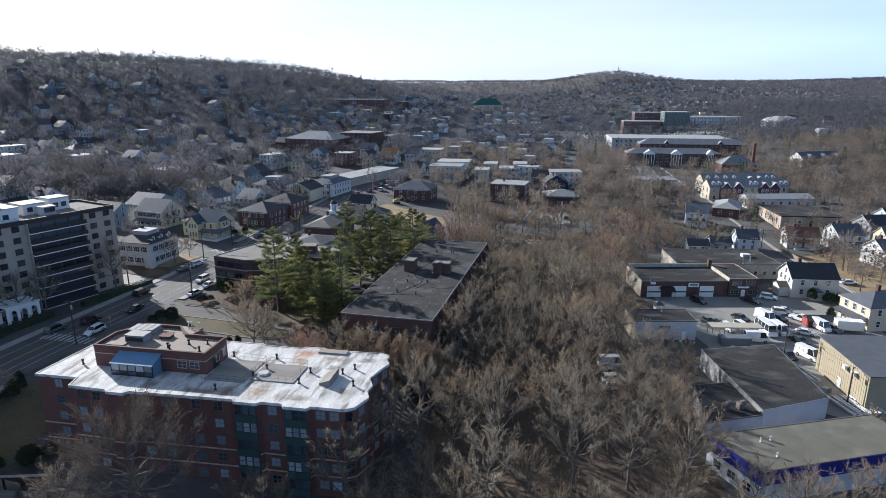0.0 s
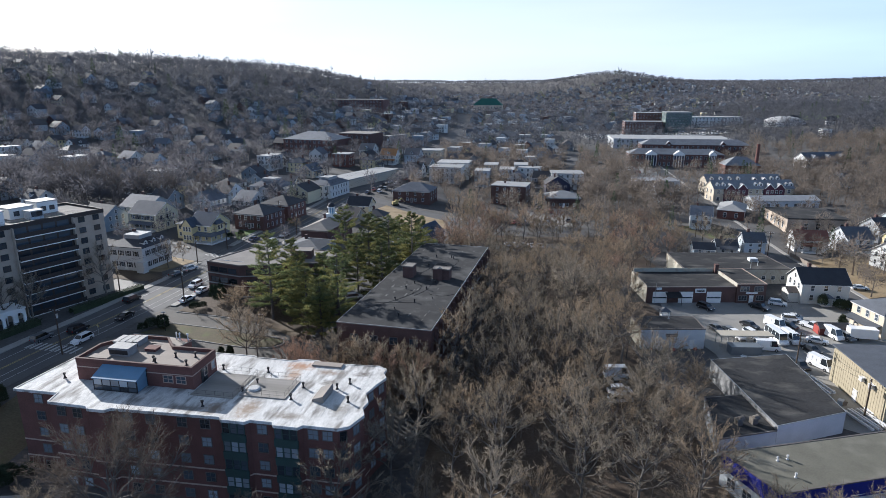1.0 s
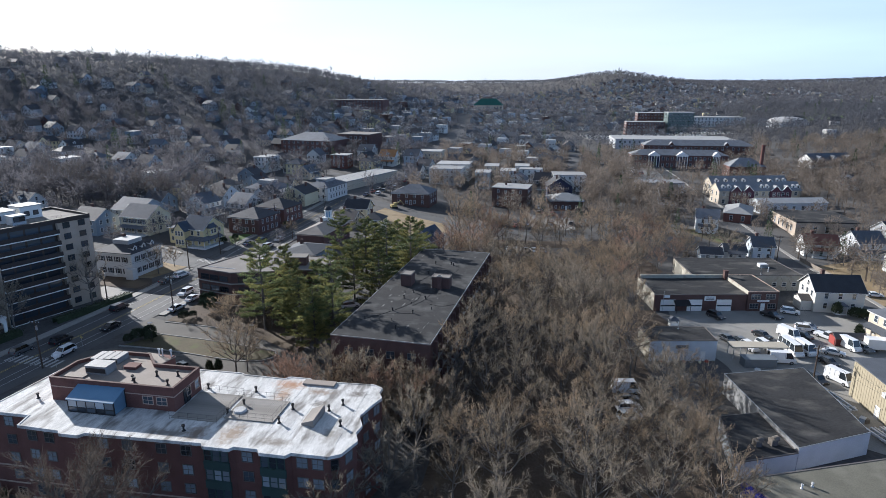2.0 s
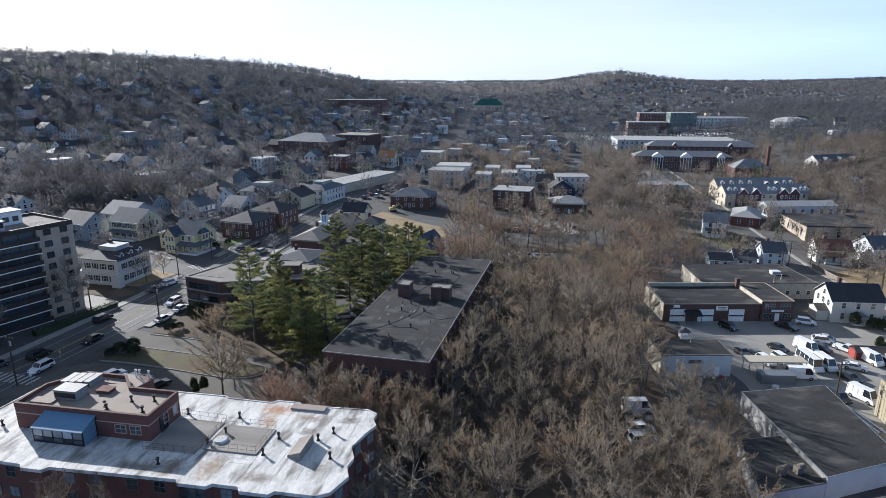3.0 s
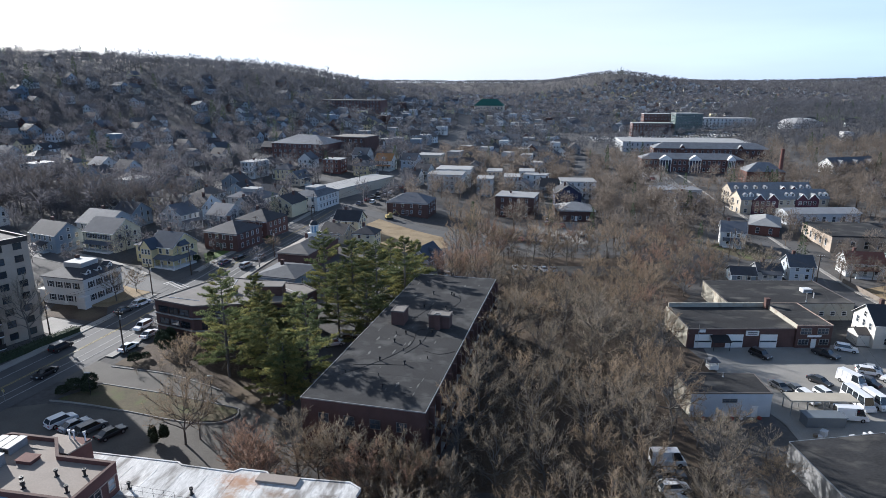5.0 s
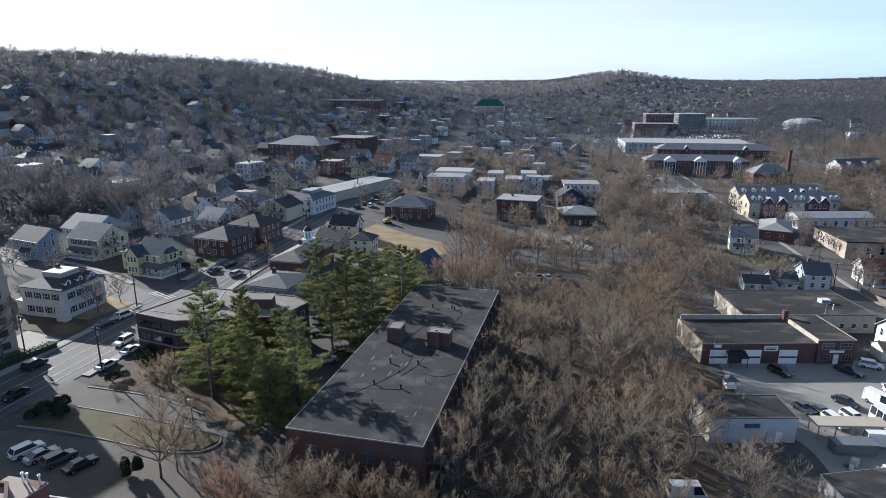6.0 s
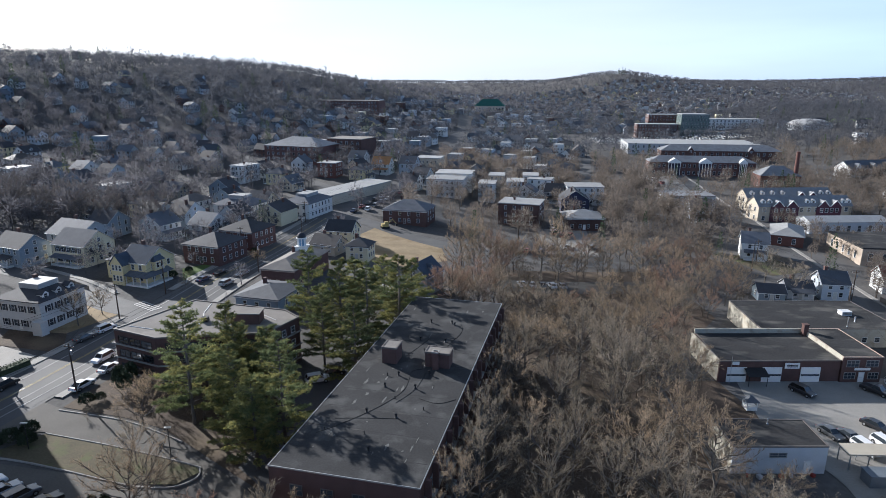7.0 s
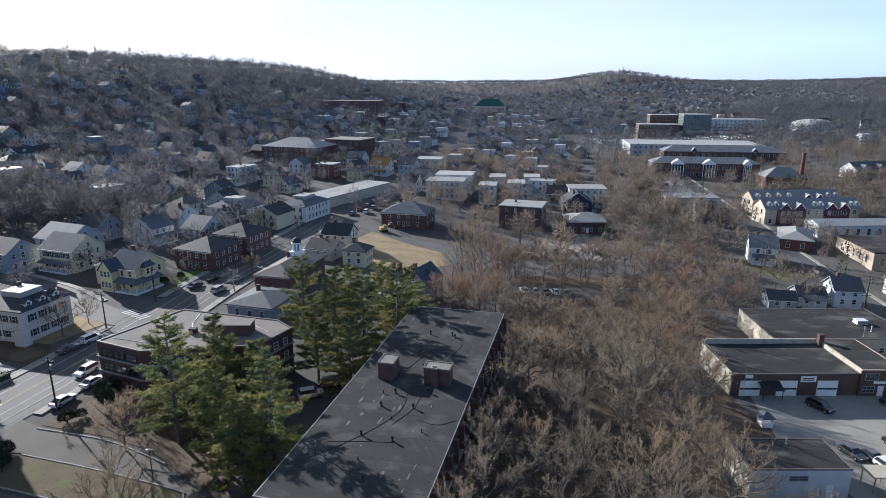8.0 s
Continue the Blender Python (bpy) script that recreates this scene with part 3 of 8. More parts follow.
def crossing(cx, cy, deg, n, length, w=0.55, gap=0.75, label="faded white zebra crossing bars on asphalt"):
    c, s = math.cos(radians(deg)), math.sin(radians(deg))
    ob = thing("crossing", turn(cx, cy, land(cx, cy) + 0.135, deg), label, "road marking", kind="structure")
    g = Geo()
    g.add([(-length / 2, -w / 2, 0), (length / 2, -w / 2, 0), (length / 2, w / 2, 0), (-length / 2, w / 2, 0)], [(0, 1, 2, 3)])
    me = g.mesh("bar", PAINT)
    for i in range(n):
        part("bar", me, None, ob, at=turn(0, (i - (n - 1) / 2) * (w + gap), 0))
    return ob


crossing(-83.5, 124.5, 76, 10, 3.2)
crossing(-74.5, 196.0, 55, 7, 3.0)
# Painted arrow on the street
g = Geo()
g.box(-0.08, -1.2, 0, 0.08, 0.9, 0.004)
g.add([(-0.4, 0.5, 0.004), (0.4, 0.5, 0.004), (0, 1.3, 0.004)], [(0, 1, 2)])
tagged(part("painted_arrow", g, PAINT, at=turn(-77.5, 152, land(-77.5, 152) + 0.132, -15)), "worn white lane arrow painted on asphalt", "road marking", kind="structure")

patch("car_park", [(-70, 131), (-52, 127.5), (-37, 124.5), (-28, 119), (-24, 112), (-34, 104), (-60, 106), (-78, 110), (-80, 128)], 0.09, DRIVE, "worn asphalt car park behind the brick apartment house", "car park")
patch("drive", [(-72, 149), (-65, 145.5), (-53, 142.2), (-45, 138.5), (-33, 129.5), (-22, 121), (-27.5, 119), (-35, 128.5), (-51, 135), (-64, 138.6), (-74, 139)], 0.095, DRIVE, "curved asphalt drive into the car park", "drive")
patch("car_park", [(-30, 130), (-19, 120), (-7, 176), (-22, 180)], 0.08, ASPHALT, "shaded asphalt strip beside the dark-roofed building", "car park")
patch("lawn", [(-69, 132.5), (-63.8, 138), (-51.5, 134.6), (-36, 129.6), (-35.2, 128.5), (-37.4, 125.6), (-44, 125.4), (-55, 128.8), (-63, 131)], 0.14, GRASS, "patchy brown winter lawn on a kerbed island", "lawn")
patch("planting_bed", [(-66, 146.5), (-53, 143), (-45, 139.5), (-33, 130.5), (-24, 124), (-29, 133), (-23, 150), (-33, 157), (-54, 155), (-63, 159)], 0.07, LITTER, "bed of brown pine needles under the pines", "planting bed")
patch("lawn", [(-80, 60), (-78, 108), (-66, 106), (-66, 60)], 0.06, GRASS, "worn winter lawn beside the brick apartment house", "lawn")
patch("lawn", [(-95, 178), (-86, 176), (-79, 190), (-84, 194), (-93, 199)], 0.07, DRYGRASS, "pale dry lawn at a street corner", "lawn")
patch("lawn", [(-79, 228), (-73, 214), (-66.5, 226), (-68, 236)], 0.09, TURF, "green patchy lawn beside the yellow house", "lawn")
patch("field", [(-33, 268), (-26, 286), (-12, 272), (0, 262), (2, 246), (-12, 236), (-24, 240), (-30, 252)], 0.07, DRYGRASS, "open field of tawny dry grass", "field")
patch("yard", [(61, 165), (58, 148), (62, 132), (60, 110), (74, 98), (98, 100), (108, 130), (110, 162), (92, 166)], 0.08, LOT, "worn grey asphalt yard full of parked vehicles", "car park")
patch("lawn", [(45, 165), (57, 165), (59, 150), (56, 144), (44, 146)], 0.07, LITTER, "bare brown bank covered in leaf litter", "bank")
patch("lawn", [(122, 168), (150, 176), (150, 215), (123, 205)], 0.06, DRYGRASS, "dry grass yard between small houses", "lawn")
patch("lawn", [(100, 258), (116, 262), (118, 240), (106, 236)], 0.06, GRASS, "small lawn behind a white house", "lawn")
patch("car_park", [(40, 300), (60, 296), (56, 258), (38, 262)], 0.07, LOT, "asphalt car park between low brick buildings", "car park")
patch("car_park", [(18, 229), (62, 230), (62, 219), (18, 218)], 0.07, GRAVEL, "gravelled parking strip under bare trees", "car park")
patch("car_park", [(110, 400), (126, 440), (150, 440), (140, 385)], 0.08, LOT, "asphalt car park with rows of cars", "car park")
patch("car_park", [(150, 640), (300, 640), (300, 705), (150, 700)], 0.3, LOT, "large asphalt car park with rows of cars", "car park", cell=20)
patch("car_park", [(-60, 325), (-44, 322), (-30, 372), (-44, 380)], 0.08, LOT, "asphalt parking rows beside the shops", "car park")
patch("field", [(385, 690), (450, 690), (470, 760), (390, 750)], 0.6, TURF, "green playing field beyond the woods", "field", cell=20)
patch("forecourt", [(-96, 165), (-87, 161), (-84, 167), (-94.5, 171.8)], 0.11, CONCRETE, "pale concrete forecourt beside the tower", "forecourt")
patch("planting_bed", [(-97, 172.5), (-79.5, 168.3), (-84.5, 178.5), (-99, 180.5)], 0.10, LITTER, "bare brown shrub bank before the white house", "planting bed")
patch("woodland_floor", [(-12, 40), (0, 110), (15, 172), (16, 240), (70, 240), (72, 200), (56, 180), (44, 165), (44, 100), (40, 40)], 0.04, LITTER, "woodland floor covered with brown leaf litter", "woodland floor")


def kerb(line, label="low concrete kerb"):
    g = Geo()
    strip(g, line, 0.2, 0.24, thick=0.3)
    tagged(part("kerb", g, CONCRETE), label, "kerb", kind="structure")


kerb(curve_line([(-70, 132), (-63.7, 130.9), (-55.2, 128.6), (-44, 125.2), (-38, 124.9), (-35.2, 127), (-35.4, 129.2), (-37, 130.2), (-51.5, 134.8), (-63.8, 138.2)]))
kerb(curve_line([(-66, 145.4), (-53.5, 142.2), (-45.5, 138.5), (-40.8, 136)]))


# ---- buildings ----
METALDK = mat("brown metal edge", (0.12, 0.105, 0.095), 0.5, 0.1, 1.0, 8.0, 0.0)

def inset(pts, d):
    """The outline drawn in by d (counter-clockwise outlines)."""
    out = []
    n = len(pts)
    for i in range(n):
        a, b, c = Vector(pts[i - 1]), Vector(pts[i]), Vector(pts[(i + 1) % n])
        e, f = (b - a).normalized(), (c - b).normalized()
        n1, n2 = Vector((-e.y, e.x)), Vector((-f.y, f.x))
        k = 1 + n1.dot(n2)
        out.append(tuple(b + (n1 + n2) * d / max(k, 0.3)))
    return out


def ring(geo, pts, w, z0, z1, m=0):
    """An upright rim round an outline."""
    inner = inset(pts, w)
    n = len(pts)
    for i in range(n):
        j = (i + 1) % n
        a, b, c, d = pts[i], pts[j], inner[j], inner[i]
        vs = [(*p, z0) for p in (a, b, c, d)] + [(*p, z1) for p in (a, b, c, d)]
        geo.add(vs, [(0, 1, 5, 4), (2, 3, 7, 6), (4, 5, 6, 7)], m)


def flat_building(name, label, m, pts, z0, z1, wall, roof, rim=ALU, rim_h=0.35, rim_w=0.3, category="building", rim_out=0.06):
    """Walls, roof deck and rim on an outline in the building's own frame."""
    ob = thing(name, m, label, category)
    g = Geo()
    g.prism(pts, z0, z1)
    part("wall", g, wall, ob)
    g = Geo()
    g.prism(inset(pts, 0.05), z1 + 0.004, z1 + 0.06)
    part("roof", g, roof, ob)
    g = Geo()
    ring(g, inset(pts, -rim_out), rim_w, z1 - 0.1, z1 + rim_h)
    part("parapet", g, rim, ob)
    return ob


def vent_pipe(parent, x, y, z, h=0.9, r=0.13, m=DARKMETAL, name="vent_pipe"):
    g = Geo()
    g.tube((0, 0, 0), (0, 0, h), r, r, 8)
    g.tube((0, 0, h - 0.25), (0, 0, h), r * 1.7, r * 1.7, 8)
    g.tube((0, 0, 0), (0, 0, 0.12), r * 2.2, r * 1.4, 8)
    return part(name, g, m, parent, at=turn(x, y, z))


def unit_box(parent, x, y, z, w, d, h, mats, name="roof_unit", deg=0.0):
    g = Geo()
    g.box(-w / 2, -d / 2, 0, w / 2, d / 2, h)
    g.box(-w / 2 - 0.06, -d / 2 - 0.06, h, w / 2 + 0.06, d / 2 + 0.06, h + 0.08)
    g.box(-w / 2 + 0.1, -d / 2 - 0.03, h * 0.25, w / 2 - 0.1, -d / 2, h * 0.8, 1)
    return part(name, g, mats, parent, at=turn(x, y, z, deg))


def railing(parent, line, h=1.1, step=1.2, m=DARKMETAL):
    g = Geo()
    for (ax, ay, az), (bx, by, bz) in zip(line, line[1:]):
        n = max(1, int(math.dist((ax, ay), (bx, by)) / step))
        for k in (0.45, 1.0):
            g.tube((ax, ay, az + h * k), (bx, by, bz + h * k), 0.016, 0.016, 4)
        for i in range(n + 1):
            x, y, z = (p + (q - p) * i / n for p, q in zip((ax, ay, az), (bx, by, bz)))
            g.tube((x, y, z), (x, y, z + h), 0.016, 0.016, 4)
    return part("railing", g, m, parent)


def brick_apartments():
    m = turn(-38, 89, 0, -10)
    pts = [(-26.3, -5.7), (-18.8, -5.7), (-18.2, -8.2), (-11.8, -8.4), (-11.2, -9.0), (-8.6, -9.0), (-8.0, -8.3), (8.6, -7.8), (9.1, -8.4), (12.5, -8.4), (13, -7.8), (16.4, -7.8),
           (16.9, -8.5), (20.2, -8.5), (20.7, -7.8), (25.6, -7.8), (26.9, -7.0), (28.0, -4.0), (27.2, -2.2), (27.5, -0.4), (26.4, 1.9), (27.3, 5.2), (28.1, 7.3), (27.3, 8.7), (27.4, 10.1),
           (26.0, 10.9), (16.3, 10.4), (15.6, 11.1), (12.4, 11.1), (11.8, 10.4), (4.8, 10.6), (4.2, 11.0), (-2.5, 11.0), (-17.0, 11.0), (-25.0, 9.0)]
    ob = thing("apartment_building", m, "five-storey red brick apartment house with stained white roof", "building")
    g = Geo()
    g.prism(pts, -4.6, 10.0)
    part("wall", g, BRICK, ob)
    g = Geo()
    g.prism(inset(pts, -0.18), 10.0, 10.22)
    part("roof", g, WHITEROOF, ob, "white-coated flat roof with rust and dirt stains")
    g = Geo()
    ring(g, inset(pts, -0.20), 0.2, 9.85, 10.30)
    part("coping", g, WHITEROOF, ob)
    for z in (-1.25, 1.55):
        g = Geo()
        ring(g, inset(pts, -0.05), 0.1, z, z + 0.22)
        part("string_course", g, STONEBAND, ob)
    floors = [-4.1, -1.15, 1.7, 4.55, 7.4]
    sills = [f + 0.8 for f in floors]
    # windows on the south face
    for a, b, n in (((-26.3, -5.7), (-18.8, -5.7), 1), ((-18.2, -8.2), (-11.8, -8.4), 2), ((-8.0, -8.3), (0.3, -8.05), 2), ((0.3, -8.05), (8.6, -7.8), 2), ((13, -7.8), (16.4, -7.8), 1), ((20.7, -7.8), (25.6, -7.8), 2)):
        for i, z in enumerate(sills):
            wall_windows(ob, a, b, [z], n, 1.35, 1.35, (BLIND, GLASS, BLIND)[(i + int(a[0])) % 3], METALDK, 1)
    for a, b in (((25.6, -7.8), (26.9, -7.0)), ((27.5, -0.4), (26.4, 1.9))):
        wall_windows(ob, a, b, sills, 1, 0.8, 1.3, GLASS, DARKMETAL, 0)
    for a, b in (((26.9, -7.0), (28.0, -4.0)), ((27.3, 5.2), (28.1, 7.3)), ((26.4, 1.9), (27.3, 5.2))):
        wall_windows(ob, a, b, sills, 1, 1.3, 1.3, BLIND, METALDK, 1)
    wall_windows(ob, (-25.0, 9.0), (-26.3, -5.7), sills, 4, 1.3, 1.3, GLASS, METALDK, 1)
    wall_windows(ob, (26.0, 10.9), (16.3, 10.4), sills, 3, 1.3, 1.3, GLASS, METALDK, 1)
    # glazed bays
    for x0, x1, y in ((9.1, 12.5, -8.4), (16.9, 20.2, -8.5)):
        for i, f in enumerate(floors):
            g = Geo()
            g.box(x0 - 0.1, y - 0.25, f - 0.35, x1 + 0.1, y - 0.02, f + 0.75)
            bay = part("bay_window", g, DARKGREEN, ob, "dark green panelled bay with glazing")
            me = window_mesh(round((x1 - x0) / 3 - 0.2, 2), 1.5, BLIND if i % 2 else GLASS, DARKGREEN, 0)
            for k in range(3):
                part("pane", me, None, bay, at=turn(x0 + (x1 - x0) * (k + 0.5) / 3, y - 0.08, f + 0.85))
    # penthouse
    pp = [(-19.0, -1.4), (0.7, -1.4), (0.7, 5.2), (-6.6, 5.2), (-9.5, 8.3), (-15.8, 8.3), (-19.0, 4.0)]
    g = Geo()
    g.prism(pp, 10.2, 13.3)
    pent = part("penthouse", g, BRICK, ob, "red brick penthouse with flat gravel roof")
    g = Geo()
    g.prism(inset(pp, 0.25), 13.304, 13.36)
    part("penthouse_roof", g, TANROOF, pent, "tan flat membrane roof")
    g = Geo()
    ring(g, inset(pp, -0.03), 0.28, 13.2, 13.86)
    part("parapet", g, BRICK, pent)
    g = Geo()
    ring(g, inset(pp, -0.08), 0.36, 13.86, 13.92)
    part("coping", g, BRICKDK, pent)
    g = Geo()
    ring(g, inset(pp, -0.03), 0.1, 12.4, 12.55)
    part("string_course", g, STONEBAND, pent)
    wall_windows(pent, (-4.9, -1.4), (0.2, -1.4), [11.1], 2, 1.5, 1.1, GLASS, STONEBAND, 1)
    wall_windows(pent, (0.7, -1.2), (0.7, 5.2), [11.1], 1, 0.9, 1.2, GLASS, STONEBAND, 0)
    wall_windows(pent, (0.7, 0.6), (0.7, 2.4), [10.3], 1, 1.4, 2.1, GLASS, DARKMETAL, 1, name="glass_door")
    wall_windows(pent, (0.7, 3.2), (0.7, 5.0), [11.1], 1, 0.9, 1.3, BLIND, STONEBAND, 0)
    g = Geo()
    g.box(-11.4, 6.6, 10.2, -6.7, 10.2, 12.9)
    g.add([(-11.5, 6.5, 13.5), (-6.6, 6.5, 13.2), (-6.6, 10.3, 12.7), (-11.5, 10.3, 13.0), (-11.5, 6.5, 13.35), (-6.6, 6.5, 13.05), (-6.6, 10.3, 12.55), (-11.5, 10.3, 12.85)],
          [(0, 1, 2, 3), (4, 5, 1, 0), (5, 6, 2, 1), (6, 7, 3, 2), (7, 4, 0, 3)], 1)
    part("stair_head", g, [BRICK, TANROOF], ob, "brick stair head with sloping tan roof")
    # sunroom
    g = Geo()
    x0, x1, y0, y1 = -14.2, -7.0, -3.9, -1.42
    g.add([(x0 - 0.15, y0 - 0.2, 12.25), (x1 + 0.15, y0 - 0.2, 12.25), (x1 + 0.15, y1, 13.25), (x0 - 0.15, y1, 13.25), (x0 - 0.15, y0 - 0.2, 12.15), (x1 + 0.15, y0 - 0.2, 12.15), (x1 + 0.15, y1, 13.15), (x0 - 0.15, y1, 13.15)],
          [(0, 1, 2, 3), (7, 6, 5, 4), (4, 5, 1, 0), (5, 6, 2, 1), (7, 4, 0, 3)])
    sunroom = part("sunroom", g, BLUEROOF, ob, "glazed lean-to sunroom with blue-grey roof")
    g = Geo()
    for i in range(6):
        x = x0 + (x1 - x0) * i / 5
        g.box(x - 0.06, y0 - 0.06, 10.22, x + 0.06, y0 + 0.06, 12.2)
    g.box(x0, y0 - 0.07, 10.22, x1, y0 + 0.05, 10.4)
    g.box(x0, y0 - 0.07, 11.0, x1, y0 + 0.05, 11.08)
    g.box(x0, y0 - 0.07, 12.05, x1, y0 + 0.05, 12.2)
    for y in (y0, y1 - 0.1):
        g.box(x1 - 0.06, y, 10.22, x1 + 0.06, y + 0.1, 12.2 if y == y0 else 13.1)
        g.box(x0 - 0.06, y, 10.22, x0 + 0.06, y + 0.1, 12.2 if y == y0 else 13.1)
    part("glazing_frame", g, DARKMETAL, sunroom)
    for i in range(5):
        g = Geo()
        a, b = x0 + (x1 - x0) * i / 5 + 0.06, x0 + (x1 - x0) * (i + 1) / 5 - 0.06
        g.box(a, y0 - 0.015, 11.08, b, y0 + 0.015, 12.05)
        part("pane", g, BLIND, sunroom)
        g = Geo()
        g.box(a, y0 - 0.015, 10.4, b, y0 + 0.015, 11.0)
        part("pane", g, GLASS, sunroom)
    for x in (x0, x1):
        g = Geo()
        g.add([(x, y0, 10.3), (x, y1, 10.3), (x, y1, 13.1), (x, y0, 12.1)], [(0, 1, 2, 3) if x == x1 else (3, 2, 1, 0)])
        part("side_pane", g, BLUEGLASS, sunroom)
    # roof furniture
    for x, y in ((-4.4, 2.4), (-7.0, 0.6), (-6.3, 0.0), (-1.4, 3.0), (-1.2, 0.2)):
        vent_pipe(ob, x, y, 13.36)
    for x, y in ((1.6, 5.6), (8.2, -0.6), (9.3, 2.0), (9.2, 5.9), (16.7, 2.1), (16.3, -1.6), (21.9, 2.6), (23.3, 4.5), (24.8, -0.9), (-21.5, -1.4), (4.6, -5.6)):
        vent_pipe(ob, x, y, 10.22)
    for x in (-9.0, -8.4, -6.9):
        vent_pipe(ob, x, 9.6, 12.6, 1.6, 0.1, ALU, "flue")
    unit_box(ob, -13.5, 2.3, 13.36, 3.4, 2.2, 1.3, [UNITGREY, DARKMETAL], "air_handler")
    for k in range(4):
        unit_box(ob, -16.4 + 1.1 * k, 5.6 + 0.15 * k, 13.36, 0.85, 2.6, 0.9, [UNITGREY, DARKMETAL], "condenser")
    g = Geo()
    g.box(-10.7, 3.6, 13.36, -8.8, 5.0, 13.75)
    g.box(-10.8, 3.5, 13.75, -8.7, 5.1, 13.85)
    part("roof_hatch", g, BRICK, pent, "brick-red roof hatch")
    g = Geo()
    g.box(-17.8, -0.2, 13.36, -14.6, 1.2, 13.55)
    part("skylight_well", g, TANROOF, pent)
    g = Geo()
    g.box(8.3, -1.9, 10.22, 15.5, 3.9, 10.29)
    deck = part("roof_deck", g, DECKWOOD, ob, "weathered grey timber roof deck")
    g = Geo()
    g.box(0, -1.88, 10.294, 0.27, 3.88, 10.36)
    board = g.mesh("board", DECKWOOD)
    for i in range(24):
        part("board", board, None, deck, at=turn(8.3 + i * 0.3, 0, 0))
    railing(ob, [(8.3, -1.9, 10.36), (15.5, -1.9, 10.36), (15.5, 3.9, 10.36), (8.3, 3.9, 10.36), (8.3, -1.9, 10.36)])
    railing(ob, [(0.9, -3.2, 10.22), (8.0, -3.2, 10.22), (8.0, 4.6, 10.22), (1.2, 4.9, 10.22)])
    g = Geo()
    g.box(1.0, -3.0, 10.22, 7.8, 4.4, 10.26)
    deck = part("roof_deck", g, DECKWOOD, ob)
    g = Geo()
    g.box(0, -2.98, 10.264, 0.28, 4.38, 10.31)
    board = g.mesh("board", DECKWOOD)
    for i in range(22):
        part("board", board, None, deck, at=turn(1.0 + i * 0.31, 0, 0))
    g = Geo()
    g.add([(19.5, -1.6, 10.22), (21.4, -2.0, 10.22), (21.4, 2.3, 10.22), (19.5, 2.3, 10.22), (19.5, -1.6, 10.5), (21.4, -2.0, 11.35), (21.4, 2.3, 11.35), (19.5, 2.3, 10.5)],
          [(0, 1, 5, 4), (1, 2, 6, 5), (2, 3, 7, 6), (3, 0, 4, 7), (4, 5, 6, 7)])
    part("roof_monitor", g, GRAVELROOF, ob, "low sloping weathered grey roof monitor")
    g = Geo()
    g.tube((0, 0, 0), (0, 0, 0.25), 0.95, 0.8, 16)
    part("roof_dome", g, WHITEROOF, ob, at=turn(9.6, 0.2, 10.37))
    g = Geo()
    g.box(15.2, 9.2, 10.22, 20.2, 10.6, 10.5)
    part("roof_well", g, TANROOF, ob)
    # seams of the coated roof
    for i in range(16):
        g = Geo()
        x = -24 + i * 3.3
        g.box(x, -5.4, 10.222, x + 0.12, 9.5, 10.24)
        part("roof_seam", g, WHITEROOF, ob)
    return ob


DARKGREEN = mat("dark green panel", (0.035, 0.06, 0.055), 0.6, 0.15, 0.6, 8.0, 0.0)
TANROOF = mat("tan membrane", (0.28, 0.24, 0.205), 0.85, 0.15, 0.3, 5.0, 0.1, stain=(0.25, 0.21, 0.18), stain_amt=0.7, stain_scale=0.3)
BLUEROOF = mat("blue-grey metal roof", (0.13, 0.24, 0.36), 0.45, 0.1, 0.5, 6.0, 0.0)
DECKWOOD = mat("weathered deck boards", (0.27, 0.25, 0.225), 0.9, 0.3, 0.5, 6.0, 0.2)
brick_apartments()


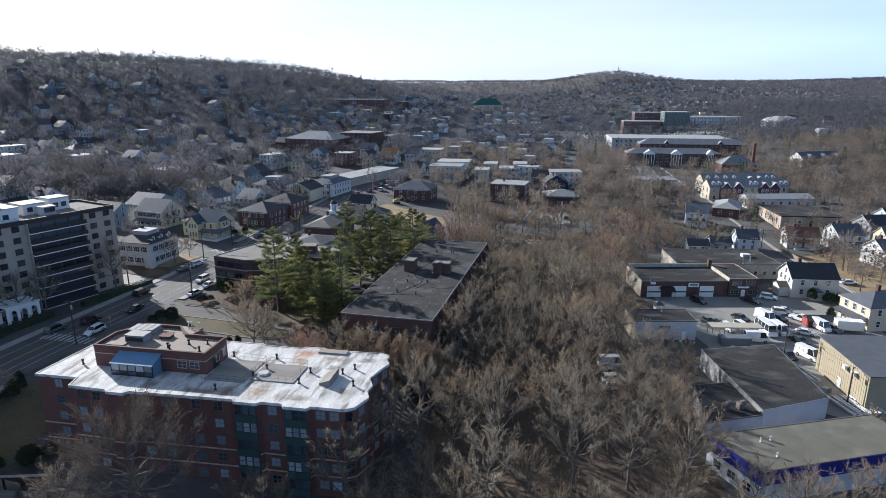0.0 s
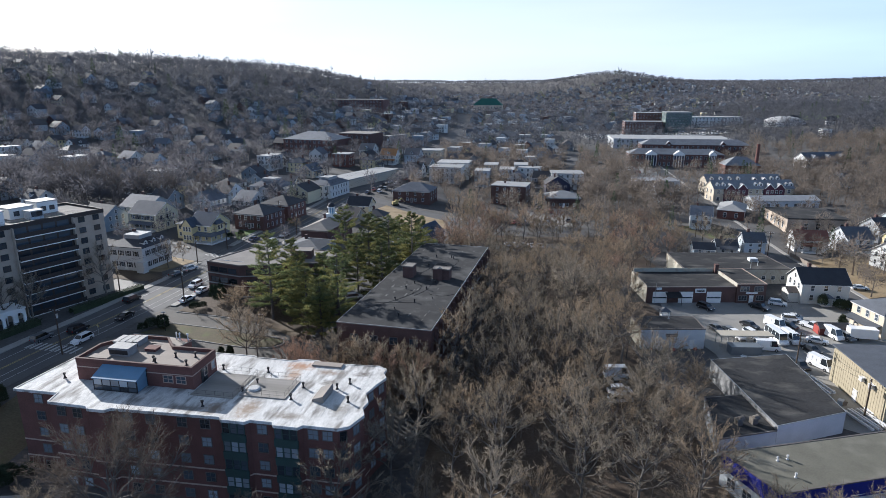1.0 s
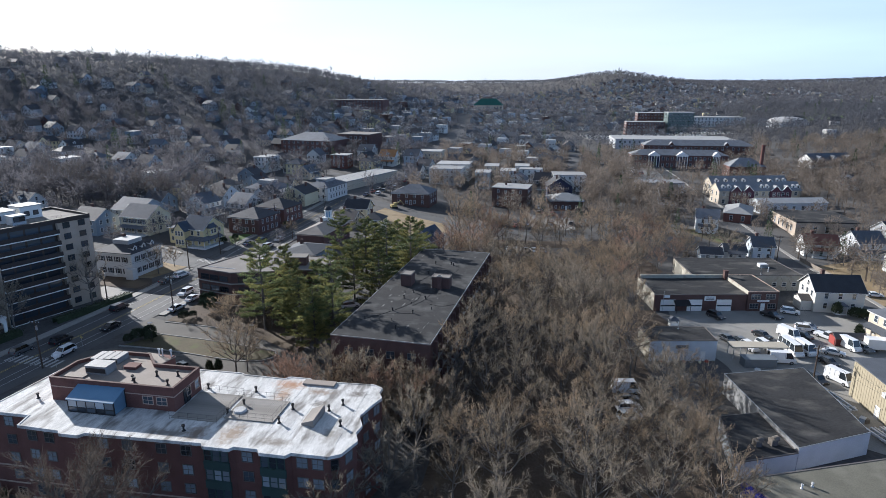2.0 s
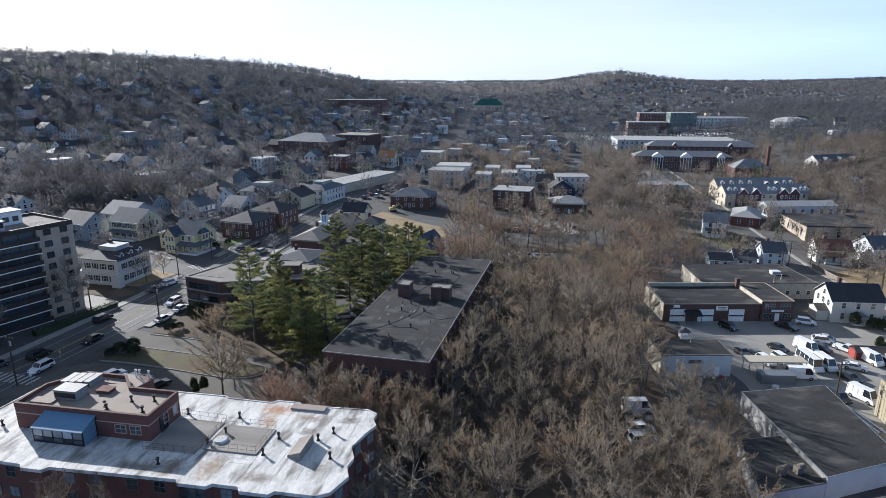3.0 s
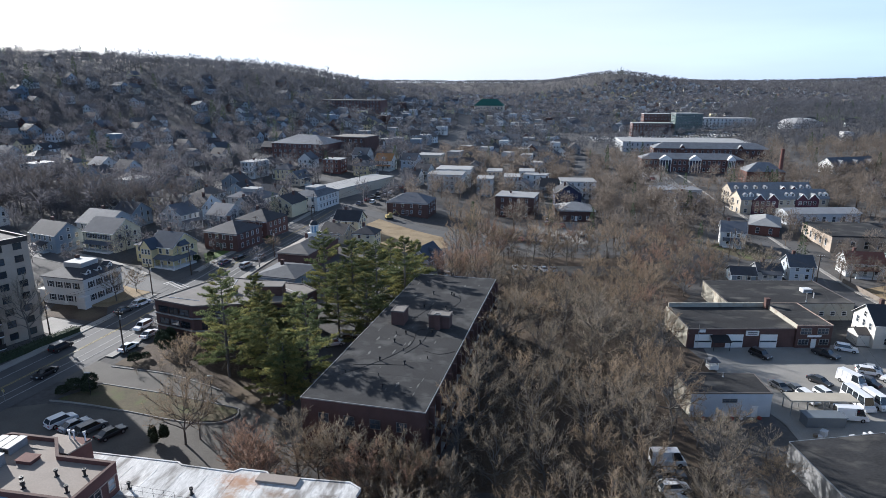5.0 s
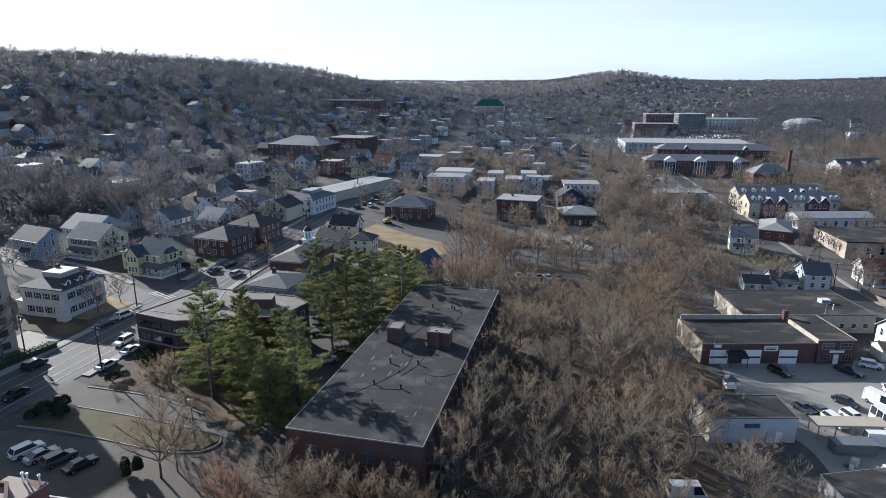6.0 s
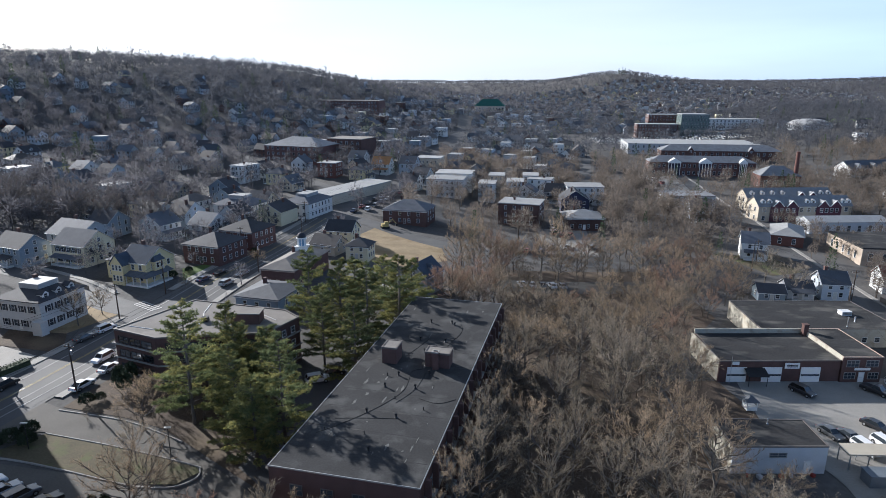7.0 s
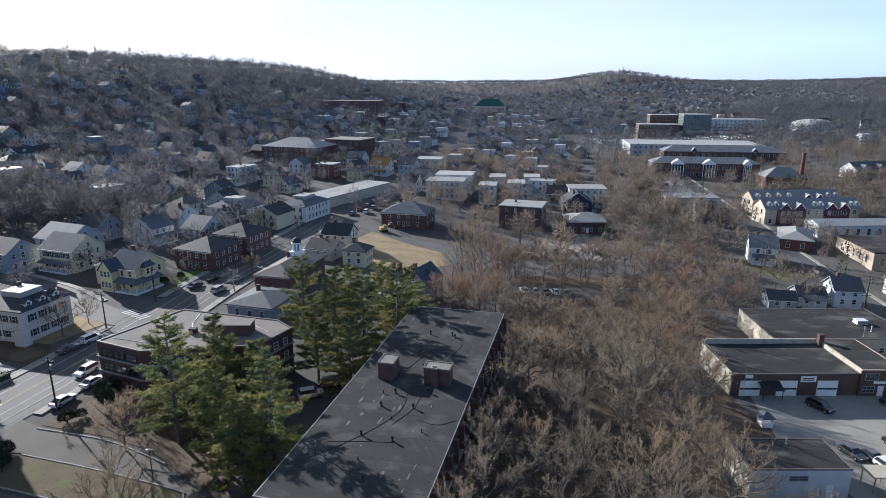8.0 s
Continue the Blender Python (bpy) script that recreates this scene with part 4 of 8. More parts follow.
def long_dark_building():
    m = turn(-11.6, 114.2, 0, -13.5)
    pts = [(-9.7, 0), (9.7, 0), (10.2, 63.2), (-8.9, 63.2)]
    ob = flat_building("apartment_building", "long three-storey dark brick block with flat tar roof", m, pts, -3.4, 9.5, BRICKDK, DARKROOF, METAL, 0.08, 0.10)
    for x0, x1, y0, y1, h in ((-5.3, -2.8, 30.2, 33.4, 2.8), (2.1, 6.2, 30.5, 33.0, 2.6)):
        g = Geo()
        g.box(x0, y0, 9.5, x1, y1, 9.56 + h)
        pent = part("stair_head", g, BRICKDK, ob, "dark brick roof stair head")
        g = Geo()
        ring(g, [(x0 - 0.1, y0 - 0.1), (x1 + 0.1, y0 - 0.1), (x1 + 0.1, y1 + 0.1), (x0 - 0.1, y1 + 0.1)], 0.22, 9.5 + h - 0.1, 9.56 + h + 0.12)
        part("coping", g, METALDK, pent)
        g = Geo()
        g.box(x0 + 0.12, y0 + 0.12, 9.56 + h + 0.004, x1 - 0.12, y1 - 0.12, 9.56 + h + 0.05)
        part("cap", g, GRAVELROOF, pent)
    g = Geo()
    g.box(3.5, 29.7, 9.5, 4.5, 30.5, 12.6)
    ring(g, [(3.42, 29.62), (4.58, 29.62), (4.58, 30.58), (3.42, 30.58)], 0.2, 12.55, 12.75, 1)
    part("chimney", g, [BRICKDK, CONCRETE], ob, "square dark brick chimney")
    for x, y in ((-2.2, 14.5), (2.3, 14.1), (-2.1, 22.3), (2.6, 22.8), (1.4, 5.5), (-1.5, 40.7), (3.1, 40.9), (-1.7, 49.3), (3.1, 48.8), (3.5, 27.8), (-1.2, 26.4), (2.4, 49.6)):
        vent_pipe(ob, x, y, 9.56, 0.75, 0.12)
    for x, y in ((-6.2, 9.0), (0.5, 19.2), (5.5, 17), (-3.0, 26), (4.5, 38), (0.4, 36.3), (-0.6, 9.2)):
        vent_pipe(ob, x, y, 9.56, 0.5, 0.05)
    # tarred seams and patches on the roof
    rnd = random.Random(5)
    for i in range(11):
        g = Geo()
        y = 4.5 + i * 5.4
        for k in range(8):
            x = -8.6 + k * 2.25
            g.add([(x, y + rnd.uniform(-0.08, 0.08), 9.564), (x + 2.25, y + rnd.uniform(-0.08, 0.08), 9.564), (x + 2.25, y + 0.16, 9.564), (x, y + 0.16, 9.564)], [(0, 1, 2, 3)])
        part("tar_seam", g, BLACKROOF, ob)
    for line in ([(-7, 8), (-4.5, 11), (-1, 16.5), (1, 22), (0.5, 28), (2, 29.5)], [(-6, 12), (-1, 13.2), (2.4, 13.8)], [(1, 18), (2.6, 22.5), (2.8, 28)], [(3, 33), (4, 40), (5, 46), (4, 50)], [(-2, 34), (-1, 38), (0, 42)], [(4, 20), (7, 19.2), (9.4, 21)]):
        g = Geo()
        g.pipe([(ax, ay, 9.58) for ax, ay in curve_line(line, 4)], 0.04)
        part("roof_cable", g, TYRE, ob)
    for i in range(44):
        g = Geo()
        x, y, w, h = rnd.uniform(-7.5, 7.5), rnd.uniform(3, 60), rnd.uniform(0.1, 0.35), rnd.uniform(0.2, 1.5)
        g.prism([(x + w * math.cos(a) * rnd.uniform(0.25, 1), y + h * math.sin(a) * rnd.uniform(0.25, 1)) for a in np.linspace(0, 6.28, 12)[:-1]], 9.56, 9.566 + 0.0006 * i)
        part("roof_patch", g, ROOFPATCH, ob)
    # east face: recessed dark balconies between brick piers
    ang = math.degrees(math.atan2(63.2, 0.5))
    for i in range(17):
        y = 2.0 + i * 3.7
        g = Geo()
        g.box(0, -0.75, -3.4, 0.5, 0.0, 9.2)
        part("pier", g, BRICKDK, ob, at=turn(9.72 + 0.5 * y / 63.2, y, 0, ang))
    for z in (-0.6, 2.6, 5.9):
        wall_windows(ob, (9.7, 2.2), (10.2, 62), [z], 16, 1.7, 1.9, BLIND, DARKMETAL, 1, margin=0.02)
        for i in range(16):
            g = Geo()
            g.box(0.5, -0.7, z - 0.55, 3.7, 0, z - 0.4)
            part("balcony_slab", g, CONCRETE, ob, at=turn(9.73 + 0.5 * (2 + i * 3.7) / 63.2, 2.0 + i * 3.7, 0, ang))
        wall_windows(ob, (-8.9, 63.2), (-9.7, 0), [z], 16, 1.5, 1.4, GLASS, METALDK, 1, margin=0.02)
        wall_windows(ob, (-9.7, 0), (9.7, 0), [z], 4, 1.5, 1.4, GLASS, METALDK, 1)
    return ob


ROOFPATCH = mat("pale worn roof patch", (0.12, 0.12, 0.115), 0.9, 0.3, 0.8, 6.0, 0.1)
long_dark_building()


def office_block():
    pts = [(-17.3, -6.5), (-7.3, -10.9), (12.9, -8.5), (17.2, -0.3), (13.4, 3.8), (-8.0, 9.8)]
    ob = flat_building("office_building", "three-storey dark brick office with flat tan gravel roof", turn(-46, 167, 0), pts, -0.6, 9.0, BRICKDK, GRAVELROOF, METALDK, 0.22, 0.35)
    for z in (0.9, 3.8, 6.6):
        wall_windows(ob, (-17.3, -6.5), (-7.3, -10.9), [z], 3, 2.6, 1.3, GLASS, DARKMETAL, 1)
        wall_windows(ob, (-7.3, -10.9), (12.9, -8.5), [z], 6, 2.6, 1.3, GLASS, DARKMETAL, 1)
        wall_windows(ob, (12.9, -8.5), (17.2, -0.3), [z], 3, 1.0, 1.2, GLASS, ALU, 0)
        g = Geo()
        g.prism(inset(pts, -0.28), z - 0.55, z - 0.3)
        part("ledge", g, CONCRETE, ob, "pale concrete storey ledge")
    g = Geo()
    g.box(4.8, -4.2, 9.0, 10.3, -0.9, 11.2)
    pent = part("stair_head", g, BRICKDK, ob, "brick roof stair head with pale top")
    g = Geo()
    g.box(4.6, -4.4, 11.2, 10.5, -0.7, 11.35)
    part("cap", g, GRAVELROOF, pent)
    unit_box(ob, -1.0, -2.5, 9.06, 1.3, 1.1, 0.9, [DARKMETAL, DARKMETAL])
    unit_box(ob, 1.8, -1.2, 9.06, 1.0, 1.0, 1.2, [DARKMETAL, DARKMETAL])
    g = Geo()
    for a, b in (((-3.5, 7.5), (-3.0, 2)), ((-3.0, 2), (-1.5, -2)), ((-1.5, -2), (-1.8, -6)), ((-15, -5), (-7, -7.5)), ((6, 4), (13, -2))):
        g.tube((*a, 9.1), (*b, 9.1), 0.08, 0.08, 5)
    part("roof_conduit", g, ALU, ob)
    for x in (1.0, 1.3):
        g = Geo()
        g.tube((x, 4.0, 9.0), (x, 4.0, 13.0), 0.05, 0.03, 5)
        part("mast", g, METAL, ob)
    return ob


office_block()


def tower():
    """Eight storeys of balconies between buff brick piers; local x runs along the street face."""
    ang = math.degrees(math.atan2(25.5, 14.5))
    L = 52.0
    m = turn(-90.0, 162.0, 0, ang)
    ob = thing("apartment_tower", m, "eight-storey buff brick apartment tower with dark brown balconies", "building")
    g = Geo()
    g.box(-L, 0.0, -0.5, 0, 17, 22.6)
    part("wall", g, BUFF, ob)
    g = Geo()
    g.box(-L + 0.1, 0.1, 22.604, -0.1, 16.9, 22.66)
    part("roof", g, GRAVELROOF, ob)
    g = Geo()
    ring(g, [(-L - 0.08, -0.1), (0.08, -0.1), (0.08, 17.08), (-L - 0.08, 17.08)], 0.35, 22.1, 23.2)
    part("parapet", g, BALCONY, ob)
    bays = [(-22.5, -8.2), (-46.5, -30.8)]
    for x0, x1 in bays:
        for xa in (x0, x1 - 0.25):
            g = Geo()
            g.box(xa, -0.9, -0.2, xa + 0.25, -0.01, 22.3)
            part("balcony_side", g, BUFF, ob)
        for i in range(8):
            z = 0.4 + i * 2.78
            g = Geo()
            g.box(x0 + 0.25, -1.5, z - 0.22, x1 - 0.25, -0.01, z)
            slab = part("balcony", g, WHITE, ob, "balcony with pale slab edge and dark brown panels")
            g = Geo()
            g.box(x0 + 0.25, -1.46, z, x1 - 0.25, -1.40, z + 1.05)
            for k in range(9):
                x = x0 + 0.3 + (x1 - x0 - 0.6) * k / 8
                g.box(x - 0.05, -1.5, z, x + 0.05, -1.38, z + 1.1)
            part("balcony_panel", g, BALCONY, slab)
            g = Geo()
            n = 4
            for k in range(n):
                a = x0 + 0.5 + (x1 - x0 - 1.0) * k / n
                g.box(a, -0.06, z + 0.02, a + (x1 - x0 - 1.0) / n - 0.5, -0.012, z + 2.2)
            part("balcony_door", g, GLASS, slab)
            g = Geo()
            g.box(x0 + 0.3, -0.05, z, x1 - 0.3, -0.011, z + 2.55)
            part("back_wall", g, BALCONY, slab)
    sills = [1.2 + i * 2.78 for i in range(8)]
    wall_windows(ob, (-8.2, 0), (0, 0), sills, 2, 1.5, 1.3, GLASS, DARKMETAL, 1, margin=0.04)
    wall_windows(ob, (-30.8, 0), (-22.5, 0), sills, 2, 1.5, 1.3, GLASS, DARKMETAL, 1, margin=0.04)
    wall_windows(ob, (-52, 0), (-46.5, 0), sills, 1, 1.5, 1.3, GLASS, DARKMETAL, 1)
    wall_windows(ob, (0, 0), (0, 17), sills, 4, 1.4, 1.3, GLASS, DARKMETAL, 1)
    # roof houses
    for x0, x1, y0, y1, h, mm in ((-32, -22, 3, 12, 3.2, WHITE), (-30, -24.5, 6, 12, 6.5, WHITE), (-18.5, -13, 8, 14, 2.6, WHITE), (-11.5, -6.5, 9, 14, 3.0, WHITE), (-16, -13, 3.5, 6.5, 2.0, BLOCKGREY), (-50, -36, 4, 13, 3.2, WHITE)):
        g = Geo()
        g.box(x0, y0, 22.6, x1, y1, 22.66 + h)
        house = part("roof_house", g, mm, ob, "white-painted rooftop plant house")
        g = Geo()
        g.box(x0 - 0.2, y0 - 0.2, 22.66 + h, x1 + 0.2, y1 + 0.2, 22.9 + h)
        part("cap", g, PALEROOF, house)
        wall_windows(house, (x0, y0), (x1, y0), [23.5], 2, 1.1, 1.0, GLASS, DARKMETAL, 0)
    railing(ob, [(-33, 1.2, 22.66), (-20, 1.2, 22.66), (-6, 1.2, 22.66)])
    # arched entrance porch on the street side
    g = Geo()
    px0, px1 = -32.2, -25.6
    for x in np.linspace(px0, px1, 4):
        g.box(x - 0.28, -6.2, 0, x + 0.28, -5.7, 3.0)
        g.box(x - 0.28, -2.2, 0, x + 0.28, -1.7, 3.0)
    for k in range(3):
        a, b = np.linspace(px0, px1, 4)[k] + 0.28, np.linspace(px0, px1, 4)[k + 1] - 0.28
        r, c = (b - a) / 2, (a + b) / 2
        arc = [(c + r * math.cos(t), 3.0 + 0.9 * math.sin(t)) for t in np.linspace(math.pi, 0, 9)]
        for y in (-6.2, -5.7):
            for (ax, az), (bx, bz) in zip(arc, arc[1:]):
                g.add([(ax, y, az), (bx, y, bz), (bx, y, 4.6), (ax, y, 4.6)], [(0, 1, 2, 3) if y < -6 else (3, 2, 1, 0)])
        for (ax, az), (bx, bz) in zip(arc, arc[1:]):
            g.add([(ax, -6.2, az), (bx, -6.2, bz), (bx, -5.7, bz), (ax, -5.7, az)], [(3, 2, 1, 0)])
    for x in np.linspace(px0, px1, 4):
        g.box(x - 0.28, -6.2, 3.0, x + 0.28, -5.7, 4.6)
    g.box(px0 - 0.4, -6.4, 4.6, px1 + 0.4, -0.01, 4.95)
    part("porch", g, WHITE, ob, "white arched entrance porch")
    return ob


tower()


def block_shed():
    pts = [(0, 0), (14.8, 0), (15.2, 7.8), (0.1, 8.2)]
    ob = flat_building("garage_building", "grey painted block garage with flat black roof", turn(45.7, 134.2, -4.4), pts, -0.4, 4.8, BLOCKGREY, BLACKROOF, METALDK, 0.14, 0.25)
    g = Geo()
    g.box(-0.06, 0.2, 0, 0.0, 8.0, 4.7)
    part("side_wall", g, WHITEWASH, ob, "weathered peeling cream side wall")
    wall_windows(ob, (5.2, 0), (9.0, 0), [3.0], 1, 2.6, 0.7, GLASS, CONCRETE, 1)
    wall_windows(ob, (10.8, 0), (13.0, 0), [0.05], 1, 0.95, 2.1, WHITE, TRIM, 0, name="door")
    vent_pipe(ob, 8.6, 6.6, 4.86, 0.9, 0.09, METAL)
    rnd = random.Random(8)
    for i in range(7):
        g = Geo()
        s = rnd.uniform(0.4, 0.8)
        g.box(-s / 2, -s / 2, 0, s / 2, s / 2, s * 0.8)
        tagged(part("junk_crate", g, (REDPAINT, BLOCKGREY, CREAM)[i % 3], at=turn(48 + i * 1.7, 133.2 + rnd.uniform(-0.3, 0.2), -4.3, rnd.uniform(0, 60))), "battered storage crate standing against the block garage", "crate", "crates by the garage")
    return ob


block_shed()


def repair_garage():
    m = turn(57.0, 164.6, -4.4)
    pts = [(0, 0), (24.9, 0.2), (25.2, 14.2), (0.8, 14.8)]
    ob = flat_building("repair_garage", "single-storey red brick repair garage with white doors", m, pts, -0.3, 4.7, BRICKDK, BLACKROOF, METALDK, 0.14, 0.3)
    g = Geo()
    g.box(-0.06, 0.3, 0.0, 0.0, 14.5, 5.0)
    part("side_wall", g, WHITEWASH, ob, "weathered whitewashed side wall")
    g = Geo()
    g.box(0.5, 14.2, 4.7, 24.5, 14.5, 5.9)
    part("rear_parapet", g, WHITEWASH, ob)
    for x in (3.7, 10.9, 18.8):
        g = Geo()
        for k in range(4):
            g.box(-2.0, -0.12, 0.1 + k * 0.82, 2.0, -0.02, 0.9 + k * 0.82)
        door = part("roller_door", g, WHITE, ob, "white sectional garage door", at=turn(x, 0, 0))
        g = Geo()
        g.box(-1.9, -0.14, 1.45, 1.9, -0.121, 1.85)
        part("door_window", g, GLASS, door)
    g = Geo()
    g.box(5.3, -2.2, 0, 5.4, -2.1, 2.5)
    g.box(9.0, -2.2, 0, 9.1, -2.1, 2.5)
    g.add([(5.1, -2.4, 2.4), (9.3, -2.4, 2.4), (9.3, -0.01, 3.3), (5.1, -0.01, 3.3), (5.1, -2.4, 2.3), (9.3, -2.4, 2.3), (9.3, -0.01, 3.2), (5.1, -0.01, 3.2)], [(0, 1, 2, 3), (7, 6, 5, 4), (4, 5, 1, 0), (5, 6, 2, 1), (7, 4, 0, 3)])
    part("awning", g, DARKMETAL, ob)
    g = Geo()
    g.box(13.4, -0.14, 3.1, 16.4, -0.02, 4.3)
    sign = part("sign", g, WHITE, ob, "white signboard with dark bars")
    g = Geo()
    g.box(13.8, -0.16, 3.75, 16.0, -0.142, 3.95)
    g.box(13.8, -0.16, 3.4, 16.0, -0.142, 3.6)
    part("bar", g, DARKMETAL, sign)
    g = Geo()
    g.box(2.6, -0.12, 3.9, 4.0, -0.02, 4.6)
    part("sign", g, WHITE, ob)
    g = Geo()
    g.tube((2.2, -0.6, 0), (2.2, -0.6, 6.0), 0.05, 0.04, 6)
    part("flag_pole", g, METAL, ob)
    # two-storey office end
    pts = [(25.0, -0.2), (33.2, -0.2), (33.2, 14.6), (25.2, 14.6)]
    g = Geo()
    g.prism(pts, -0.3, 5.6)
    ann = part("office_wing", g, BRICKDK, ob, "two-storey red brick office end")
    g = Geo()
    g.prism(inset(pts, 0.05), 5.604, 5.66)
    part("office_roof", g, BLACKROOF, ann)
    g = Geo()
    ring(g, inset(pts, -0.05), 0.2, 5.5, 5.75)
    part("coping", g, STONEBAND, ann)
    g = Geo()
    g.box(24.94, 0, 4.8, 25.0, 14.4, 5.8)
    part("party_wall", g, WHITEWASH, ann, "whitewashed party wall above the garage roof")
    wall_windows(ann, (25.0, -0.2), (33.2, -0.2), [3.6], 2, 2.4, 1.3, GLASS, CONCRETE, 2, margin=0.02)
    wall_windows(ann, (25.0, -0.2), (28.6, -0.2), [0.9], 1, 2.2, 1.3, GLASS, CONCRETE, 2)
    wall_windows(ann, (30.0, -0.2), (33.2, -0.2), [0.9], 1, 2.0, 1.3, GLASS, CONCRETE, 2)
    wall_windows(ann, (28.4, -0.2), (30.0, -0.2), [0.05], 1, 1.0, 2.2, WHITE, TRIM, 0, name="door")
    g = Geo()
    g.box(27.6, -0.32, 2.8, 30.8, -0.22, 3.3)
    part("sign", g, WHITE, ann)
    g = Geo()
    g.box(24.2, 12.6, 4.7, 25.2, 13.6, 7.4)
    g.box(24.1, 12.5, 7.2, 25.3, 13.7, 7.5)
    part("chimney", g, BRICKDK, ob, "short square brick chimney")
    # rear hall
    pts = [(0, 0), (32.5, 0), (32.5, 18.5), (1.2, 18.8)]
    ob2 = flat_building("workshop", "long cream-walled workshop with flat black roof", turn(74.0, 181.5, -4.4), pts, -0.3, 4.7, WHITEWASH, BLACKROOF, METALDK, 0.14, 0.25)
    wall_windows(ob2, (22, 0), (32.5, 0), [1.4], 3, 1.1, 1.1, GLASS, TRIM, 0)
    unit_box(ob2, 25, 9, 4.76, 2.4, 1.8, 0.9, [ALU, METAL])
    vent_pipe(ob2, 24.2, 4.0, 4.76, 1.4, 0.1, ALU)
    vent_pipe(ob2, 20.6, 1.2, 4.76, 2.4, 0.1, METAL)
    return ob


repair_garage()


RUSTY = mat("rusty sheet metal", (0.15, 0.13, 0.11), 0.7, 0.3, 1.5, 8.0, 0.1)


def warehouses():
    ob = flat_building("warehouse", "long low warehouse with black membrane roof", turn(56.0, 94.6, -4.4), [(0, 0), (14.2, 4.4), (16.6, 27.8), (-0.4, 25.2)], -0.4, 4.1, UNITGREY, BLACKROOF, METAL, 0.08, 0.1)
    g = Geo()
    g.prism([(0.02, -0.06), (14.22, 4.34), (14.2, 4.395), (0.0, -0.005)], 0.0, 4.0)
    part("south_wall", g, BLOCKGREY, ob, "grey painted end wall")
    low = flat_building("warehouse", "low grey lean-to warehouse with dark roof", turn(56.0, 94.6, -4.4), [(-11, -2.6), (-0.05, -0.05), (-0.15, 12), (-7.5, 11)], -0.4, 3.2, BLOCKGREY, BLACKROOF, METALDK, 0.12, 0.2)
    for x in (-5.6, -2.9):
        g = Geo()
        g.box(-0.5, -0.5, 0, 0.5, 0.5, 1.1)
        g.tube((0, 0, 0.9), (0.9, 0.0, 1.15), 0.5, 0.45, 10)
        part("roof_fan", g, [RUSTY], low, "rusty roof fan housing", at=turn(x, 2.6 + 0.12 * x, 3.26, 10))
    # blue-banded shop
    pts = [(0, 0), (29, 6.2), (26, 15.6), (-3.6, 9.6)]
    shop = flat_building("shop_building", "flat-roofed shop with bright blue fascia band", turn(45.9, 75.3, -4.4), pts, -0.4, 5.5, BLOCKGREY, GRAVELROOFDK, METALDK, 0.12, 0.25)
    g = Geo()
    ring(g, inset(pts, -0.1), 0.12, 3.1, 5.45)
    part("fascia", g, BLUEPAINT, shop, "bright blue painted fascia")
    wall_windows(shop, (-3.6, 9.6), (0, 0), [0.9], 3, 1.5, 1.4, GLASS, TRIM, 1)
    wall_windows(shop, (-3.6, 9.6), (0, 0), [3.6], 3, 0.9, 1.2, GLASS, BLUEPAINT, 0)
    wall_windows(shop, (0, 0), (29, 6.2), [3.5], 6, 2.2, 1.1, GLASS, TRIM, 1)
    for x, y in ((3.5, 7.5), (5.2, 7.9), (4.0, 3.6)):
        vent_pipe(shop, x, y, 5.56, 0.7, 0.1, ALU)
    # beige metal building
    pts = [(0, 0), (30, 0), (30, 17.5), (0, 17.5)]
    hall = thing("metal_building", turn(79.0, 101.5, -4.4, -4), "beige ribbed metal hall with low grey roof", "building")
    g = Geo()
    g.prism(pts, -0.3, 7.2)
    part("wall", g, BEIGEMETAL, hall)
    for i in range(24):
        g = Geo()
        g.box(-0.035, -0.05, 0.1, 0.0, 0.05, 7.1)
        part("rib", g, BEIGEMETAL, hall, at=turn(0, 0.4 + i * 0.72, 0))
    g = Geo()
    g.add([(-0.4, -0.4, 7.25), (30.4, -0.4, 7.25), (30.4, 17.9, 7.9), (-0.4, 17.9, 7.9), (-0.4, -0.4, 7.1), (30.4, -0.4, 7.1), (30.4, 17.9, 7.7), (-0.4, 17.9, 7.7)], [(0, 1, 2, 3), (4, 5, 1, 0), (5, 6, 2, 1), (6, 7, 3, 2), (7, 4, 0, 3)])
    part("roof", g, SHINGLE, hall)
    for y in (4.0, 7.0):
        unit_box(hall, -0.4, y, 5.2, 0.7, 0.9, 0.7, [ALU, METAL], "air_conditioner")
    wall_windows(hall, (0, 17.5), (0, 0), [0.1], 1, 1.2, 2.2, ALU, TRIM, 0, name="door", margin=0.3)
    return ob


GRAVELROOFDK = mat("mossy gravel roof", (0.13, 0.125, 0.10), 0.95, 0.25, 0.3, 5.0, 0.2, stain=(0.20, 0.19, 0.16), stain_amt=0.6, stain_scale=0.2)
warehouses()


# ---- houses ----
TAKEN = []          # x, y, radius of what already stands


def gable_wall(g, x0, y0, x1, y1, z0, z1, rise):
    ym = (y0 + y1) / 2
    vs = [(x0, y0, z0), (x1, y0, z0), (x1, y1, z0), (x0, y1, z0), (x0, y0, z1), (x1, y0, z1), (x1, y1, z1), (x0, y1, z1), (x0, ym, z1 + rise - 0.12), (x1, ym, z1 + rise - 0.12)]
    g.add(vs, [(0, 1, 5, 4), (1, 2, 6, 9, 5), (2, 3, 7, 6), (3, 0, 4, 8, 7)])


